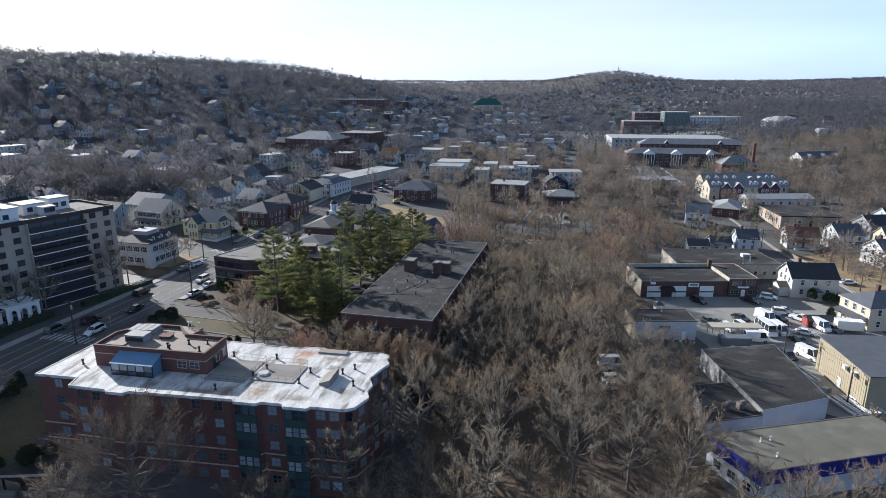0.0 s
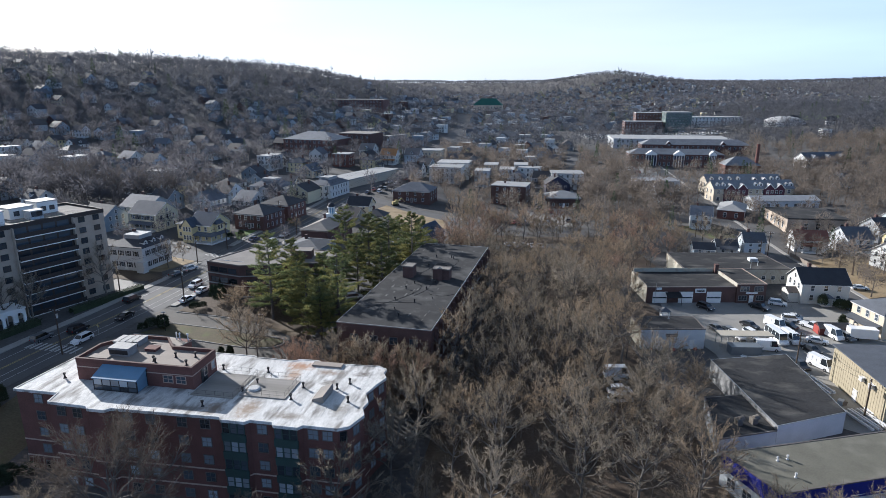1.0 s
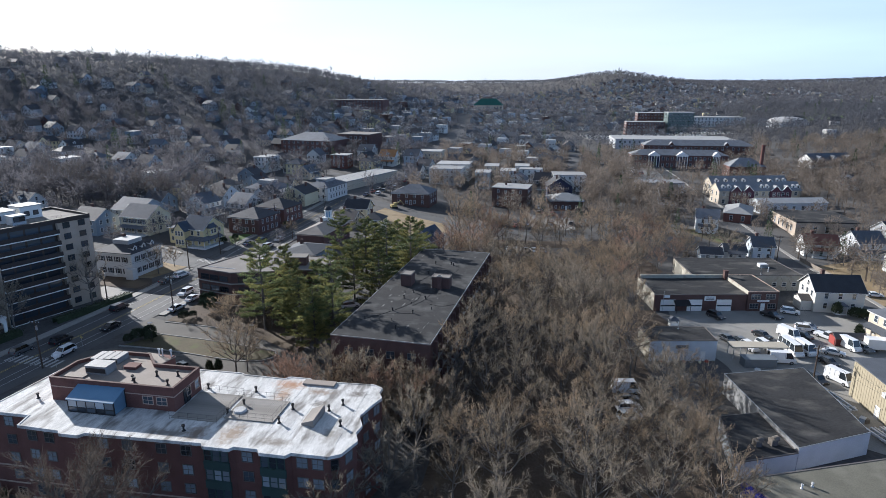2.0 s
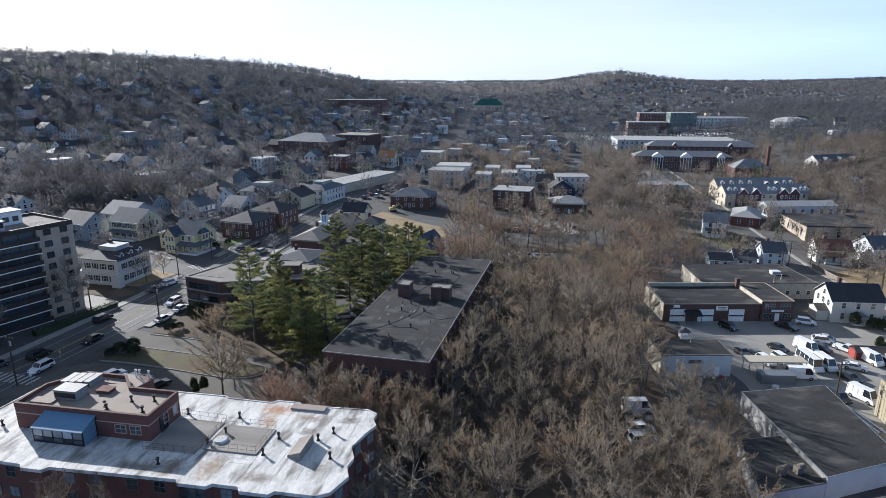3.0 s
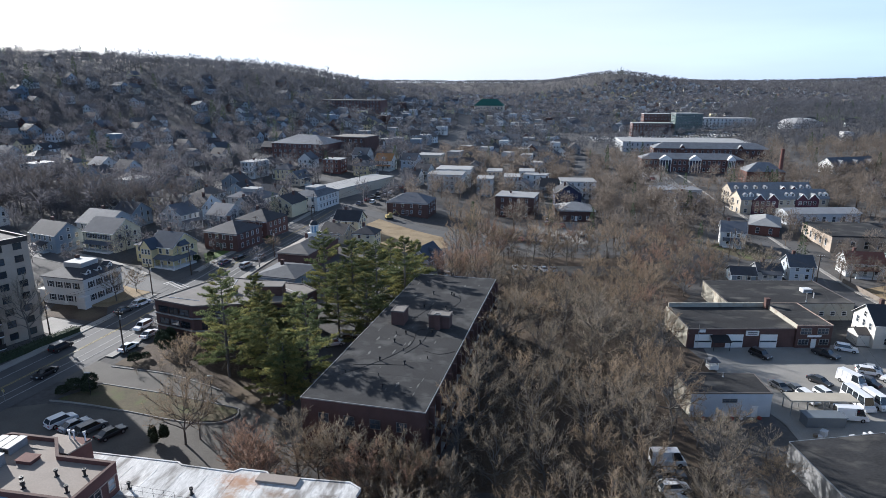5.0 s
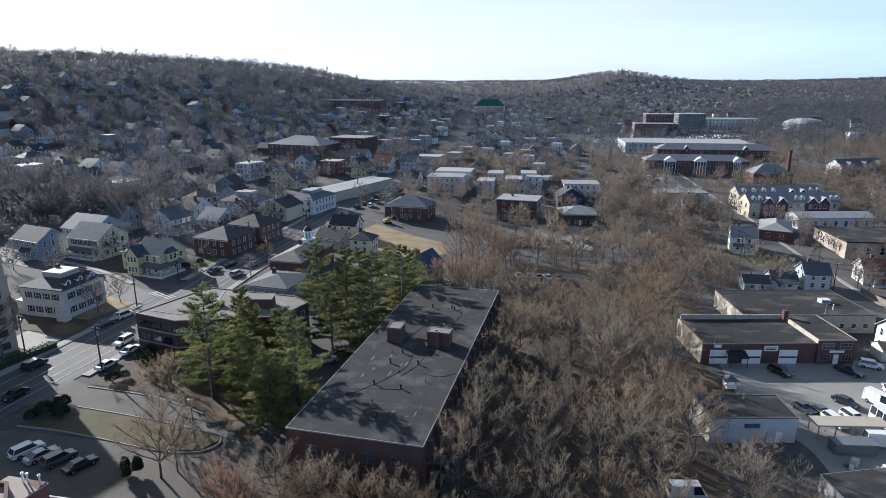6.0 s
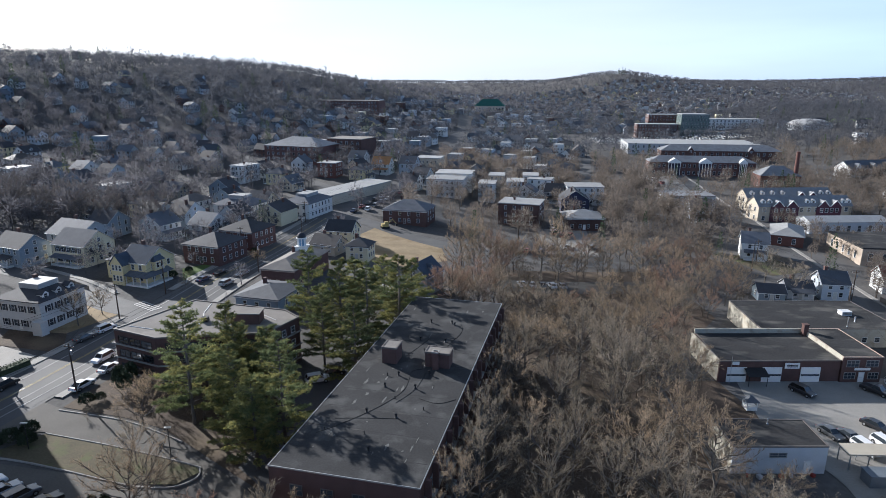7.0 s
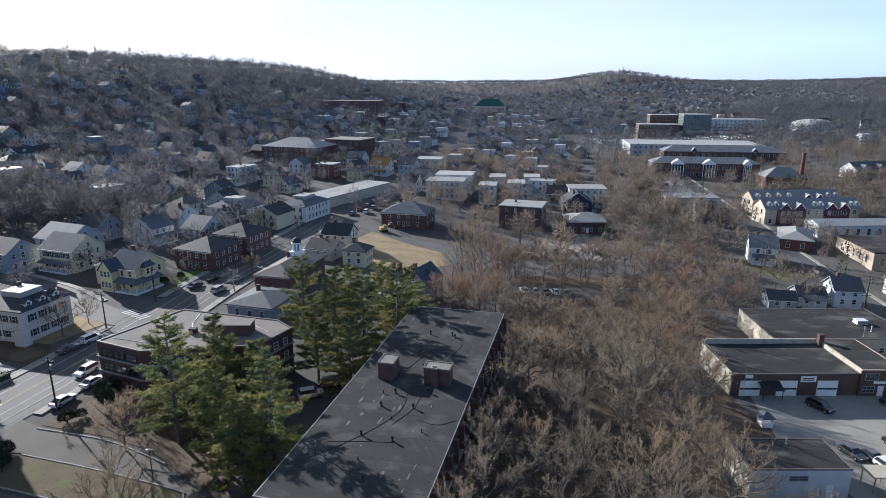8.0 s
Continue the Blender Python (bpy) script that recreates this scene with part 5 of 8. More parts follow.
def dormer(ob, x, y, z, deg, wall, roof, w=1.7):
    g = Geo()
    gable_wall(g, -1.6, -w / 2, 0.0, w / 2, 0, 1.2, 0.7)
    d = part("dormer", g, wall, ob, at=turn(x, y, z, deg))
    g = Geo()
    g.gable(-1.6, -w / 2, 0.0, w / 2, 1.2, 0.7, 0.18, 0.08)
    part("dormer_roof", g, roof, d)
    part("window", window_mesh(0.8, 1.0, GLASS, TRIM, 0), None, d, at=turn(0.01, 0, 0.15, 90))
    return d


def chimney(ob, x, y, z0, z1, m=None):
    g = Geo()
    g.box(x - 0.4, y - 0.4, z0, x + 0.4, y + 0.4, z1)
    g.box(x - 0.48, y - 0.48, z1 - 0.3, x + 0.48, y + 0.48, z1 - 0.1)
    return part("chimney", g, m or BRICKDK, ob)


def house(m, label, w, d, eave, rise, wall, roof, style="gable", rows=2, nx=3, ny=2, porch=0, dormers=0, chim=True, top=None, group="", trim=TRIM, name="house", porch_side=-1):
    """A house on its own frame: w along x, d along y; the ridge runs along x."""
    ob = thing(name, m, label, "house", group)
    x0, x1, y0, y1 = -w / 2, w / 2, -d / 2, d / 2
    g = Geo()
    if style == "gable":
        gable_wall(g, x0, y0, x1, y1, -1.5, eave, rise)
    else:
        g.box(x0, y0, -1.5, x1, y1, eave)
    part("wall", g, wall, ob)
    g = Geo()
    if style == "gable":
        g.gable(x0, y0, x1, y1, eave, rise)
    elif style == "hip":
        g.hip(x0, y0, x1, y1, eave, rise)
    else:
        g.box(x0 - 0.25, y0 - 0.25, eave, x1 + 0.25, y1 + 0.25, eave + 0.35)
    part("roof", g, roof, ob)
    if style != "flat":
        g = Geo()
        g.box(x0 - 0.3, y0 - 0.48, eave - 0.42, x1 + 0.3, y0 - 0.30, eave - 0.25)
        part("gutter", g, trim, ob)
    if style == "gable":
        for s in (-1, 1):
            g = Geo()
            xx = (x1 + 0.42) if s > 0 else (x0 - 0.42)
            for q in (-1, 1):
                k = rise / (d / 2)
                g.tube((xx, q * (d / 2 + 0.4), eave - 0.4 * k - 0.1), (xx, 0, eave + rise - 0.1), 0.07, 0.07, 4)
            part("bargeboard", g, trim, ob)
    st = (eave - 0.4) / rows
    sills = [0.3 + st * i + 0.85 for i in range(rows)]
    ww, hh = 0.95, min(1.5, st * 0.55)
    wall_windows(ob, (x0, y0), (x1, y0), sills, nx, ww, hh, GLASS, trim, 0)
    wall_windows(ob, (x1, y0), (x1, y1), sills, ny, ww, hh, GLASS, trim, 0)
    wall_windows(ob, (x0, y1), (x0, y0), sills, ny, ww, hh, GLASS, trim, 0)
    if style == "gable" and rise > 2.5:
        wall_windows(ob, (x1, y0), (x1, y1), [eave + 0.3], 1, 0.9, 1.2, GLASS, trim, 0)
        wall_windows(ob, (x0, y1), (x0, y0), [eave + 0.3], 1, 0.9, 1.2, GLASS, trim, 0)
    if porch:
        g = Geo()
        pw = w * porch
        yy = y0
        g.box(-pw / 2, yy - 2.0, -1.0, pw / 2, yy - 0.01, 0.5)
        n = max(2, int(pw / 2.4))
        for i in range(n + 1):
            x = -pw / 2 + 0.1 + (pw - 0.2) * i / n
            g.box(x - 0.09, yy - 1.95, 0.5, x + 0.09, yy - 1.77, 2.8)
        g.box(-pw / 2, yy - 1.95, 1.25, pw / 2, yy - 1.88, 1.33)
        g.add([(-pw / 2 - 0.2, yy - 2.3, 2.8), (pw / 2 + 0.2, yy - 2.3, 2.8), (pw / 2 + 0.2, yy - 0.01, 3.5), (-pw / 2 - 0.2, yy - 0.01, 3.5), (-pw / 2 - 0.2, yy - 2.3, 2.68), (pw / 2 + 0.2, yy - 2.3, 2.68), (pw / 2 + 0.2, yy - 0.01, 3.38), (-pw / 2 - 0.2, yy - 0.01, 3.38)],
              [(0, 1, 2, 3), (7, 6, 5, 4), (4, 5, 1, 0), (5, 6, 2, 1), (7, 4, 0, 3)], 1)
        part("porch", g, [trim, roof], ob)
    wall_windows(ob, (x0 + w * 0.35, y0), (x0 + w * 0.65, y0), [0.5], 1, 0.95, 2.0, DOORS[int(w * 7) % 3], trim, 0, name="door")
    if chim:
        chimney(ob, x0 + w * 0.3, d * 0.12, eave, eave + max(rise, 0.5) + 0.9)
    for i in range(dormers):
        x = x0 + w * (i + 0.5) / dormers
        k = rise / (d / 2)
        dormer(ob, x, y0 + 1.1, eave + 1.1 * k - 0.15, -90, wall, roof)
    if top:
        g = Geo()
        g.box(-w * 0.22, -d * 0.22, eave + rise * 0.55, w * 0.22, d * 0.22, eave + rise + 0.12)
        part("roof_top", g, top, ob)
    return ob


DOORS = [glass("dark door", (0.05, 0.03, 0.025), 0.4), glass("white door", (0.4, 0.4, 0.38), 0.4), glass("green door", (0.03, 0.06, 0.04), 0.4)]


def stand(x, y, deg, r, dz=0.0):
    TAKEN.append((x, y, r))
    return turn(x, y, land(x, y) + dz, deg)


NAVYPANEL = mat("navy siding", (0.035, 0.04, 0.075), 0.7, 0.1, 0.6, 6.0, 0.1)
ORANGEROOF = mat("orange-brown shingle", (0.34, 0.17, 0.07), 0.85, 0.2, 0.5, 6.0, 0.2)
# west side of the street
house(stand(-94.2, 186.2, -15, 10), "white three-storey house with black hip roof and dormers", 12.6, 12.4, 7.4, 2.7, SIDINGS[0], SHINGLEDK, "hip", 2, 4, 4, 0, 0, True, PALEROOF)
wh = [o for o in scene.objects if o.name.startswith("house") and o.parent is None][-1]
for i in range(3):
    dormer(wh, 5.6, -3.6 + 3.5 * i, 7.5, 0, SIDINGS[0], SHINGLEDK)


def shutters(ob, a, b, sills, count, w, h, margin=0.08):
    """Pairs of dark shutters beside the windows of a wall from a to b."""
    a, b = Vector(a), Vector(b)
    d = b - a
    ang = math.degrees(math.atan2(d.y, d.x))
    g = Geo()
    g.box(-0.2, -0.1, 0, 0.2, 0.01, h)
    me = g.mesh("shutter", SHINGLEDK)
    for z in sills:
        for i in range(count):
            p = a + d * ((i + 0.5) / count * (1 - 2 * margin) + margin)
            for s in (-1, 1):
                q = p + d.normalized() * s * (w / 2 + 0.31)
                part("shutter", me, None, ob, at=turn(q.x, q.y, z, ang))


shutters(wh, (-6.3, -6.2), (6.3, -6.2), (1.15, 4.65), 4, 0.95, 1.5)
shutters(wh, (6.3, -6.2), (6.3, 6.2), (1.15, 4.65), 4, 0.95, 1.5)
for o in (-6.4,):
    g = Geo()
    g.box(5.0, -7.8, -1.2, 7.6, -5.9, 3.2)
    part("porch_wing", g, SIDINGS[0], wh)
    g = Geo()
    g.box(-8.4, -6.0, -1.2, -6.31, 0.5, 3.3)
    g.box(-8.6, -6.2, 3.3, -6.31, 0.7, 3.6)
    part("side_wing", g, SIDINGS[0], wh)
cream_house = house(stand(-112.5, 235.5, -20, 11), "cream clapboard house with grey gable roof", 13.2, 11.2, 6.6, 3.9, CREAM, SHINGLE, "gable", 2, 5, 3, 0.85, 0, False)
shutters(cream_house, (-6.6, -5.6), (6.6, -5.6), (1.15, 4.25), 5, 0.95, 1.5)
house(stand(-130.5, 233.5, -25, 10), "blue clapboard house with dark gable roof", 13.0, 9.6, 6.2, 3.4, SIDINGS[2], SHINGLEDK, "gable", 2, 4, 3, 0.4)
house(stand(-122, 250, -22, 11), "pale grey house with broad gable roof", 15, 13, 6.2, 3.8, SIDINGS[1], SHINGLE, "gable", 2, 4, 3)


def yellow_house():
    ob = house(stand(-84.6, 218.6, -20, 12), "yellow Victorian house with slate-blue gable roof", 9.6, 10.4, 6.4, 3.6, YELLOW, SLATE, "gable", 2, 3, 3, 0, 0, True, None, "", TRIM)
    g = Geo()
    gable_wall(g, -4.2, -2.2, 0.0, 2.2, -1.5, 6.2, 2.6)
    wing = part("front_wing", g, YELLOW, ob, at=turn(-3.4, -3.4, 0, -90) @ turn(4.2, 0, 0))
    g = Geo()
    g.gable(-3.8, -2.2, 0.0, 2.2, 6.2, 2.6, 0.35, 0.15)
    part("wing_roof", g, SLATE, wing)
    for z in (1.2, 4.2):
        wall_windows(wing, (0, -2.2), (0, 2.2), [z], 3, 0.75, 1.5, GLASS, TRIM, 0)
    g = Geo()
    g.box(-11.6, -3.6, -1.5, -4.81, 4.0, 5.6)
    left = part("side_wing", g, YELLOW, ob)
    g = Geo()
    g.hip(-11.6, -3.6, -4.7, 4.0, 5.6, 1.4)
    part("wing_roof", g, SHINGLE, left)
    wall_windows(left, (-11.6, -3.6), (-4.9, -3.6), [1.2, 3.7], 3, 0.9, 1.3, GLASS, TRIM, 0)
    g = Geo()
    g.box(-1.0, -7.4, -1.2, 6.8, -5.21, 0.5)
    for x in (-0.8, 1.7, 4.2, 6.6):
        g.box(x - 0.09, -7.3, 0.5, x + 0.09, -7.1, 3.0)
    g.box(4.81, -5.2, -1.2, 6.8, 2.0, 0.5)
    for y in (-4.5, -2, 0.5):
        g.box(6.5, y - 0.09, 0.5, 6.68, y + 0.09, 3.0)
    porch = part("porch", g, TRIM, ob, "wrap-round porch with white posts")
    g = Geo()
    g.add([(-1.3, -7.7, 3.0), (7.1, -7.7, 3.0), (4.9, -5.2, 3.8), (-1.3, -5.2, 3.8), (7.1, 2.3, 3.0), (4.82, 2.3, 3.8)], [(0, 1, 2, 3), (1, 4, 5, 2)])
    g.add([(-1.3, -7.7, 2.86), (7.1, -7.7, 2.86), (4.9, -5.2, 3.66), (-1.3, -5.2, 3.66), (7.1, 2.3, 2.86), (4.82, 2.3, 3.66)], [(3, 2, 1, 0), (2, 5, 4, 1)])
    part("porch_roof", g, SHINGLE, porch)
    g = Geo()
    g.box(4.7, -3.2, 3.8, 6.0, 0.2, 6.6)
    g.hip(4.7, -3.2, 6.0, 0.2, 6.6, 1.3, 0.3, 0.12, 1)
    bay = part("bay_window", g, [YELLOW, SLATE], ob)
    wall_windows(bay, (6.0, -3.2), (6.0, 0.2), [4.6], 2, 0.8, 1.4, GLASS, TRIM, 0)


SLATE = mat("slate-blue shingle", (0.06, 0.075, 0.10), 0.85, 0.25, 0.5, 6.0, 0.3)
yellow_house()
house(stand(-72.3, 238.5, -20, 10), "two-storey red brick block with grey hip roof", 13.6, 13.4, 6.2, 2.9, BRICKBR, SHINGLEDK, "hip", 2, 4, 4, 0, 0, True)
house(stand(-67.3, 255.5, -20, 10), "two-storey red brick block with grey hip roof", 13.6, 13.0, 6.4, 2.9, BRICKBR, SHINGLEDK, "hip", 2, 4, 4, 0, 0, True)
house(stand(-66.2, 290.6, -108, 9), "cream temple-fronted house with dark gable roof", 12.4, 11, 5.8, 3.0, CREAM, SHINGLEDK, "gable", 2, 3, 3, 0.95)
house(stand(-57.5, 306.5, -20, 12), "white two-storey house with grey hip roof", 13, 19, 6.4, 3.0, SIDINGS[0], SHINGLE, "hip", 2, 4, 6, 0, 0, True, PALEROOF)
house(stand(-84, 300, -18, 10), "white house with large grey hip roof", 17, 13, 6.0, 3.4, SIDINGS[0], SHINGLE, "hip", 2, 6, 4, 0, 0, True, PALEROOF)


def station():
    ob = house(stand(-42.2, 220.5, -14, 13), "red brick hall with low roof and white cupola", 10, 22, 5.6, 2.0, BRICKBR, GRAVELROOF, "hip", 1, 3, 5, 0, 0, True, None, "", STONEBAND, "hall")
    g = Geo()
    g.box(-1.5, 2.6, 5.6, 1.5, 5.6, 8.3)
    g.box(-1.7, 2.4, 8.3, 1.7, 5.8, 8.6)
    cup = part("cupola", g, WHITE, ob, "white octagonal cupola with dark dome")
    g = Geo()
    for i in range(8):
        a = math.pi / 4 * i + math.pi / 8
        x, y = 1.15 * math.cos(a), 4.1 + 1.15 * math.sin(a)
        g.tube((x, y, 8.6), (x, y, 10.8), 0.16, 0.16, 6)
    g.tube((0, 4.1, 10.8), (0, 4.1, 11.1), 1.5, 1.45, 16)
    part("lantern", g, WHITE, cup)
    g = Geo()
    g.tube((0, 4.1, 8.6), (0, 4.1, 10.8), 0.95, 0.95, 8)
    part("louvre", g, BLUEGLASS, cup)
    g = Geo()
    for i in range(4):
        a, b = math.pi / 8 * i, math.pi / 8 * (i + 1)
        g.tube((0, 4.1, 11.1 + 1.5 * math.sin(a)), (0, 4.1, 11.1 + 1.5 * math.sin(b)), 1.3 * math.cos(a), max(0.02, 1.3 * math.cos(b)), 14, 0, False)
    g.tube((0, 4.1, 12.5), (0, 4.1, 13.6), 0.06, 0.02, 6)
    part("dome", g, SHINGLEDK, cup)


station()
house(stand(-43.8, 198.8, -16, 9), "low blue-grey shop with pale roof edge", 12, 13, 3.8, 1.6, SIDINGS[2], SHINGLE, "hip", 1, 3, 2, 0, 0, True)
house(stand(-35.5, 263, -14, 7), "cream house with dark gable roof", 10, 8.5, 4.8, 3.2, CREAM, SHINGLEDK, "gable", 2, 3, 3)
house(stand(-26.5, 242.5, -14, 6), "cream two-storey house with dark roof", 7.5, 7, 5.0, 2.2, CREAM, SHINGLEDK, "hip", 2, 2, 3)
house(stand(-38, 248.5, -20, 6), "beige house with brown gable roof", 9.5, 8.5, 3.4, 2.8, SIDINGS[3], SHINGLEBR, "gable", 2, 3, 2)
house(stand(-5.2, 215.5, 62, 7), "blue-grey house with dark slate gable roof", 9.4, 8, 5.4, 3.6, SIDINGS[5], SLATE, "gable", 2, 3, 2, 0, 1)
house(stand(-14, 206, -14, 5), "small white garage with flat roof", 7, 6, 2.8, 0, SIDINGS[0], PALEROOF, "flat", 1, 2, 1, 0, 0, False, name="garage")
# middle distance
house(stand(-13.6, 300.5, -14, 12), "two-storey red brick flats with grey hip roof", 18.5, 14, 6.0, 3.4, BRICKDK, SHINGLE, "hip", 2, 4, 3, 0, 0, True)
house(stand(2.5, 366, -10, 12), "white three-storey flat-roofed apartment block", 19, 14, 9.2, 0, SIDINGS[0], PALEROOF, "flat", 3, 6, 4, 0, 0, False)
house(stand(7.5, 389, -10, 12), "white three-storey flat-roofed apartment block", 20, 16, 9.4, 0, SIDINGS[0], PALEROOF, "flat", 3, 6, 4, 0, 0, False)
house(stand(34.6, 309.5, -18, 11), "three-storey red brick flats with flat pale roof", 17.5, 14, 9.6, 0, BRICKDK, PALEROOF, "flat", 3, 4, 3, 0, 0, True)
house(stand(59.5, 303, -3, 10), "low brick building with pale hip roof", 16, 14, 5.2, 2.6, BRICKDK, PALEROOF, "hip", 1, 4, 3, 0, 0, True)
house(stand(63, 337, 85, 9), "dark blue house with steep front gable", 13, 13, 6.4, 4.2, NAVYPANEL, SHINGLEDK, "gable", 2, 3, 4, 0.9, 0)
house(stand(72, 356, -5, 9), "white three-storey flat-roofed house", 18, 14, 9.0, 0, SIDINGS[0], PALEROOF, "flat", 3, 5, 4, 0, 0, False)
for x, y, s, tint in ((23.5, 362, 0, "white"), (39, 372, 6, "pale blue"), (31, 392, 3, "beige"), (50, 392, 1, "pale grey")):
    house(stand(x, y, -8, 7), tint + " three-storey flat-roofed house with porches", 8.5, 13, 9.0, 0, SIDINGS[s], PALEROOF, "flat", 3, 3, 4, 0.9, 0, False)
house(stand(-65, 402, -15, 8), "small red brick block with flat roof", 11, 10, 8, 0, BRICK, PALEROOF, "flat", 3, 3, 3, 0, 0, True)
house(stand(-36, 420, -15, 9), "white house with orange gable roof", 11, 10, 6, 4, SIDINGS[0], ORANGEROOF, "gable", 2, 3, 3, 0.9, 1)
house(stand(-20, 424, -15, 9), "pale blue house with grey gable roof", 10, 12, 7, 4, SIDINGS[6], SHINGLE, "gable", 2, 3, 3, 0, 1)
house(stand(-52, 432, -15, 9), "white house with grey gable roof", 10, 12, 7, 4, SIDINGS[0], SHINGLE, "gable", 2, 3, 3, 0, 1)
house(stand(-8, 446, -12, 10), "beige flat-roofed shop block", 16, 14, 8, 0, SIDINGS[3], PALEROOF, "flat", 2, 5, 3, 0, 0, False)


def long_block(name, label, x, y, deg, w, d, h, wall, roof, nx, rows, style="flat", rise=3.0, group="", gables=0, dz=0.0):
    return_ob = thing(name, stand(x, y, deg, max(w, d) / 2, dz), label, "building", group)
    g = Geo()
    g.box(-w / 2, -d / 2, -3, w / 2, d / 2, h)
    part("wall", g, wall, return_ob)
    g = Geo()
    if style == "hip":
        g.hip(-w / 2, -d / 2, w / 2, d / 2, h, rise)
    elif style == "gable":
        g.gable(-w / 2, -d / 2, w / 2, d / 2, h, rise)
        gw = Geo()
        gable_wall(gw, -w / 2 + 0.01, -d / 2 + 0.01, w / 2 - 0.01, d / 2 - 0.01, h - 0.2, h, rise)
        part("gable_wall", gw, wall, return_ob)
    else:
        g.box(-w / 2 - 0.2, -d / 2 - 0.2, h, w / 2 + 0.2, d / 2 + 0.2, h + 0.5)
    part("roof", g, roof, return_ob)
    st = h / rows
    wall_windows(return_ob, (-w / 2, -d / 2), (w / 2, -d / 2), [st * i + 0.9 for i in range(rows)], nx, min(1.4, w / nx * 0.55), st * 0.5, GLASS, TRIM, 0, margin=0.02)
    wall_windows(return_ob, (-w / 2, d / 2), (-w / 2, -d / 2), [st * i + 0.9 for i in range(rows)], max(2, int(nx * d / w)), 1.1, st * 0.5, GLASS, TRIM, 0)
    for i in range(gables):
        x = -w / 2 + w * (i + 0.5) / gables
        g = Geo()
        gable_wall(g, -3.0, -2.0, 0, 2.0, -h + 0.2, 0.5, 2.4)
        gg = part("front_gable", g, wall if gables < 4 else NAVYPANEL, return_ob, at=turn(x, -d / 2 - 0.4, h, -90))
        g = Geo()
        g.gable(-3.2, -2.0, 0, 2.0, 0.5, 2.4, 0.3, 0.2)
        part("gable_roof", g, roof, gg)
        g = Geo()
        for q in (-1, 1):
            g.tube((0.32, q * 2.3, 0.1), (0.32, 0, 2.85), 0.11, 0.11, 4)
        part("bargeboard", g, TRIM, gg)
        part("window", window_mesh(1.1, 1.3, GLASS, TRIM, 1), None, gg, at=turn(0.01, 0, -1.2, 90))
    return return_ob


MILLROOF = mat("weathered grey slate", (0.20, 0.205, 0.215), 0.6, 0.25, 0.5, 6.0, 0.2, stain=(0.15, 0.15, 0.155), stain_amt=0.6, stain_scale=0.2)
MAROON = mat("maroon siding", (0.085, 0.035, 0.05), 0.7, 0.1, 0.6, 6.0, 0.1)


def townhouse_row(x, y, deg, w, fronts, dormers, label):
    """Cream townhouses: dark fronts under paired white-edged gables, white dormers between."""
    d, h, rise = 10.0, 7.4, 3.6
    ob = long_block("row_of_houses", label, x, y, deg, w, d, h, SIDINGS[3], MILLROOF, int(w / 3.3), 2, "gable", rise, "townhouse rows")
    for cx, fw in fronts:
        g = Geo()
        g.box(-fw / 2, -0.5, -2.5, fw / 2, 0.02, h - 0.2)
        face = part("dark_front", g, MAROON, ob, "maroon clapboard front with white trim", at=turn(cx, -d / 2, 0))
        for z in (1.0, 4.4):
            wall_windows(face, (-fw / 2, -0.5), (fw / 2, -0.5), [z], 4, 1.2, 1.7, GLASS, TRIM, 0)
        for q in (-fw / 4, fw / 4):
            g = Geo()
            gable_wall(g, -3.0, -2.3, 0, 2.3, -0.6, 0.2, 2.3)
            part("front_gable", g, MAROON, face, at=turn(q, -0.55, h - 0.2, -90))
            g = Geo()
            g.gable(-3.4, -2.3, 0, 2.3, 0.2, 2.3, 0.3, 0.16)
            part("gable_roof", g, MILLROOF, face, at=turn(q, -0.55, h - 0.2, -90))
            g = Geo()
            for e in (-1, 1):
                g.tube((0.34, e * 2.6, -0.15), (0.34, 0, 2.5), 0.2, 0.2, 4)
            part("bargeboard", g, WHITE, face, at=turn(q, -0.55, h - 0.2, -90))
    for cx in dormers:
        dormer(ob, cx, -d / 2 + 1.2, h + 0.7, -90, WHITE, MILLROOF, 2.2)
    return ob


townhouse_row(160.5, 319, 2, 42, ((-9.5, 12.5), (10.5, 11.0)), (-18.5, -15.6, 1.4, 4.0, 17.6, 20.0), "row of cream townhouses with maroon gabled fronts")
townhouse_row(168, 345, 2, 42, ((8.0, 11.0),), (-18, -13, -8, -3, 16, 19.5), "row of cream townhouses with white dormers")


def portico(parent, x, y, h, w=8.0):
    """A white pedimented bay with columns and tall glazing on a long front."""
    g = Geo()
    g.box(-w / 2, -1.6, h - 0.7, w / 2, 0.1, h)
    g.add([(-w / 2 - 0.3, -1.7, h), (w / 2 + 0.3, -1.7, h), (0, -1.7, h + 2.6), (-w / 2 - 0.3, 3.0, h), (w / 2 + 0.3, 3.0, h), (0, 3.0, h + 2.6)], [(0, 1, 2), (0, 2, 5, 3), (2, 1, 4, 5), (1, 0, 3, 4)])
    ob = part("portico", g, WHITE, parent, "white pedimented portico", at=turn(x, y, 0))
    for i in range(5):
        g = Geo()
        g.box(-0.16, -1.5, -3, 0.16, -1.15, h - 0.7)
        part("column", g, WHITE, ob, at=turn(-w / 2 + 0.4 + (w - 0.8) * i / 4, 0, 0))
    g = Geo()
    g.box(-w / 2 + 0.5, -0.25, 0, w / 2 - 0.5, -0.1, h - 0.8)
    part("glazing", g, NAVYPANEL, ob)


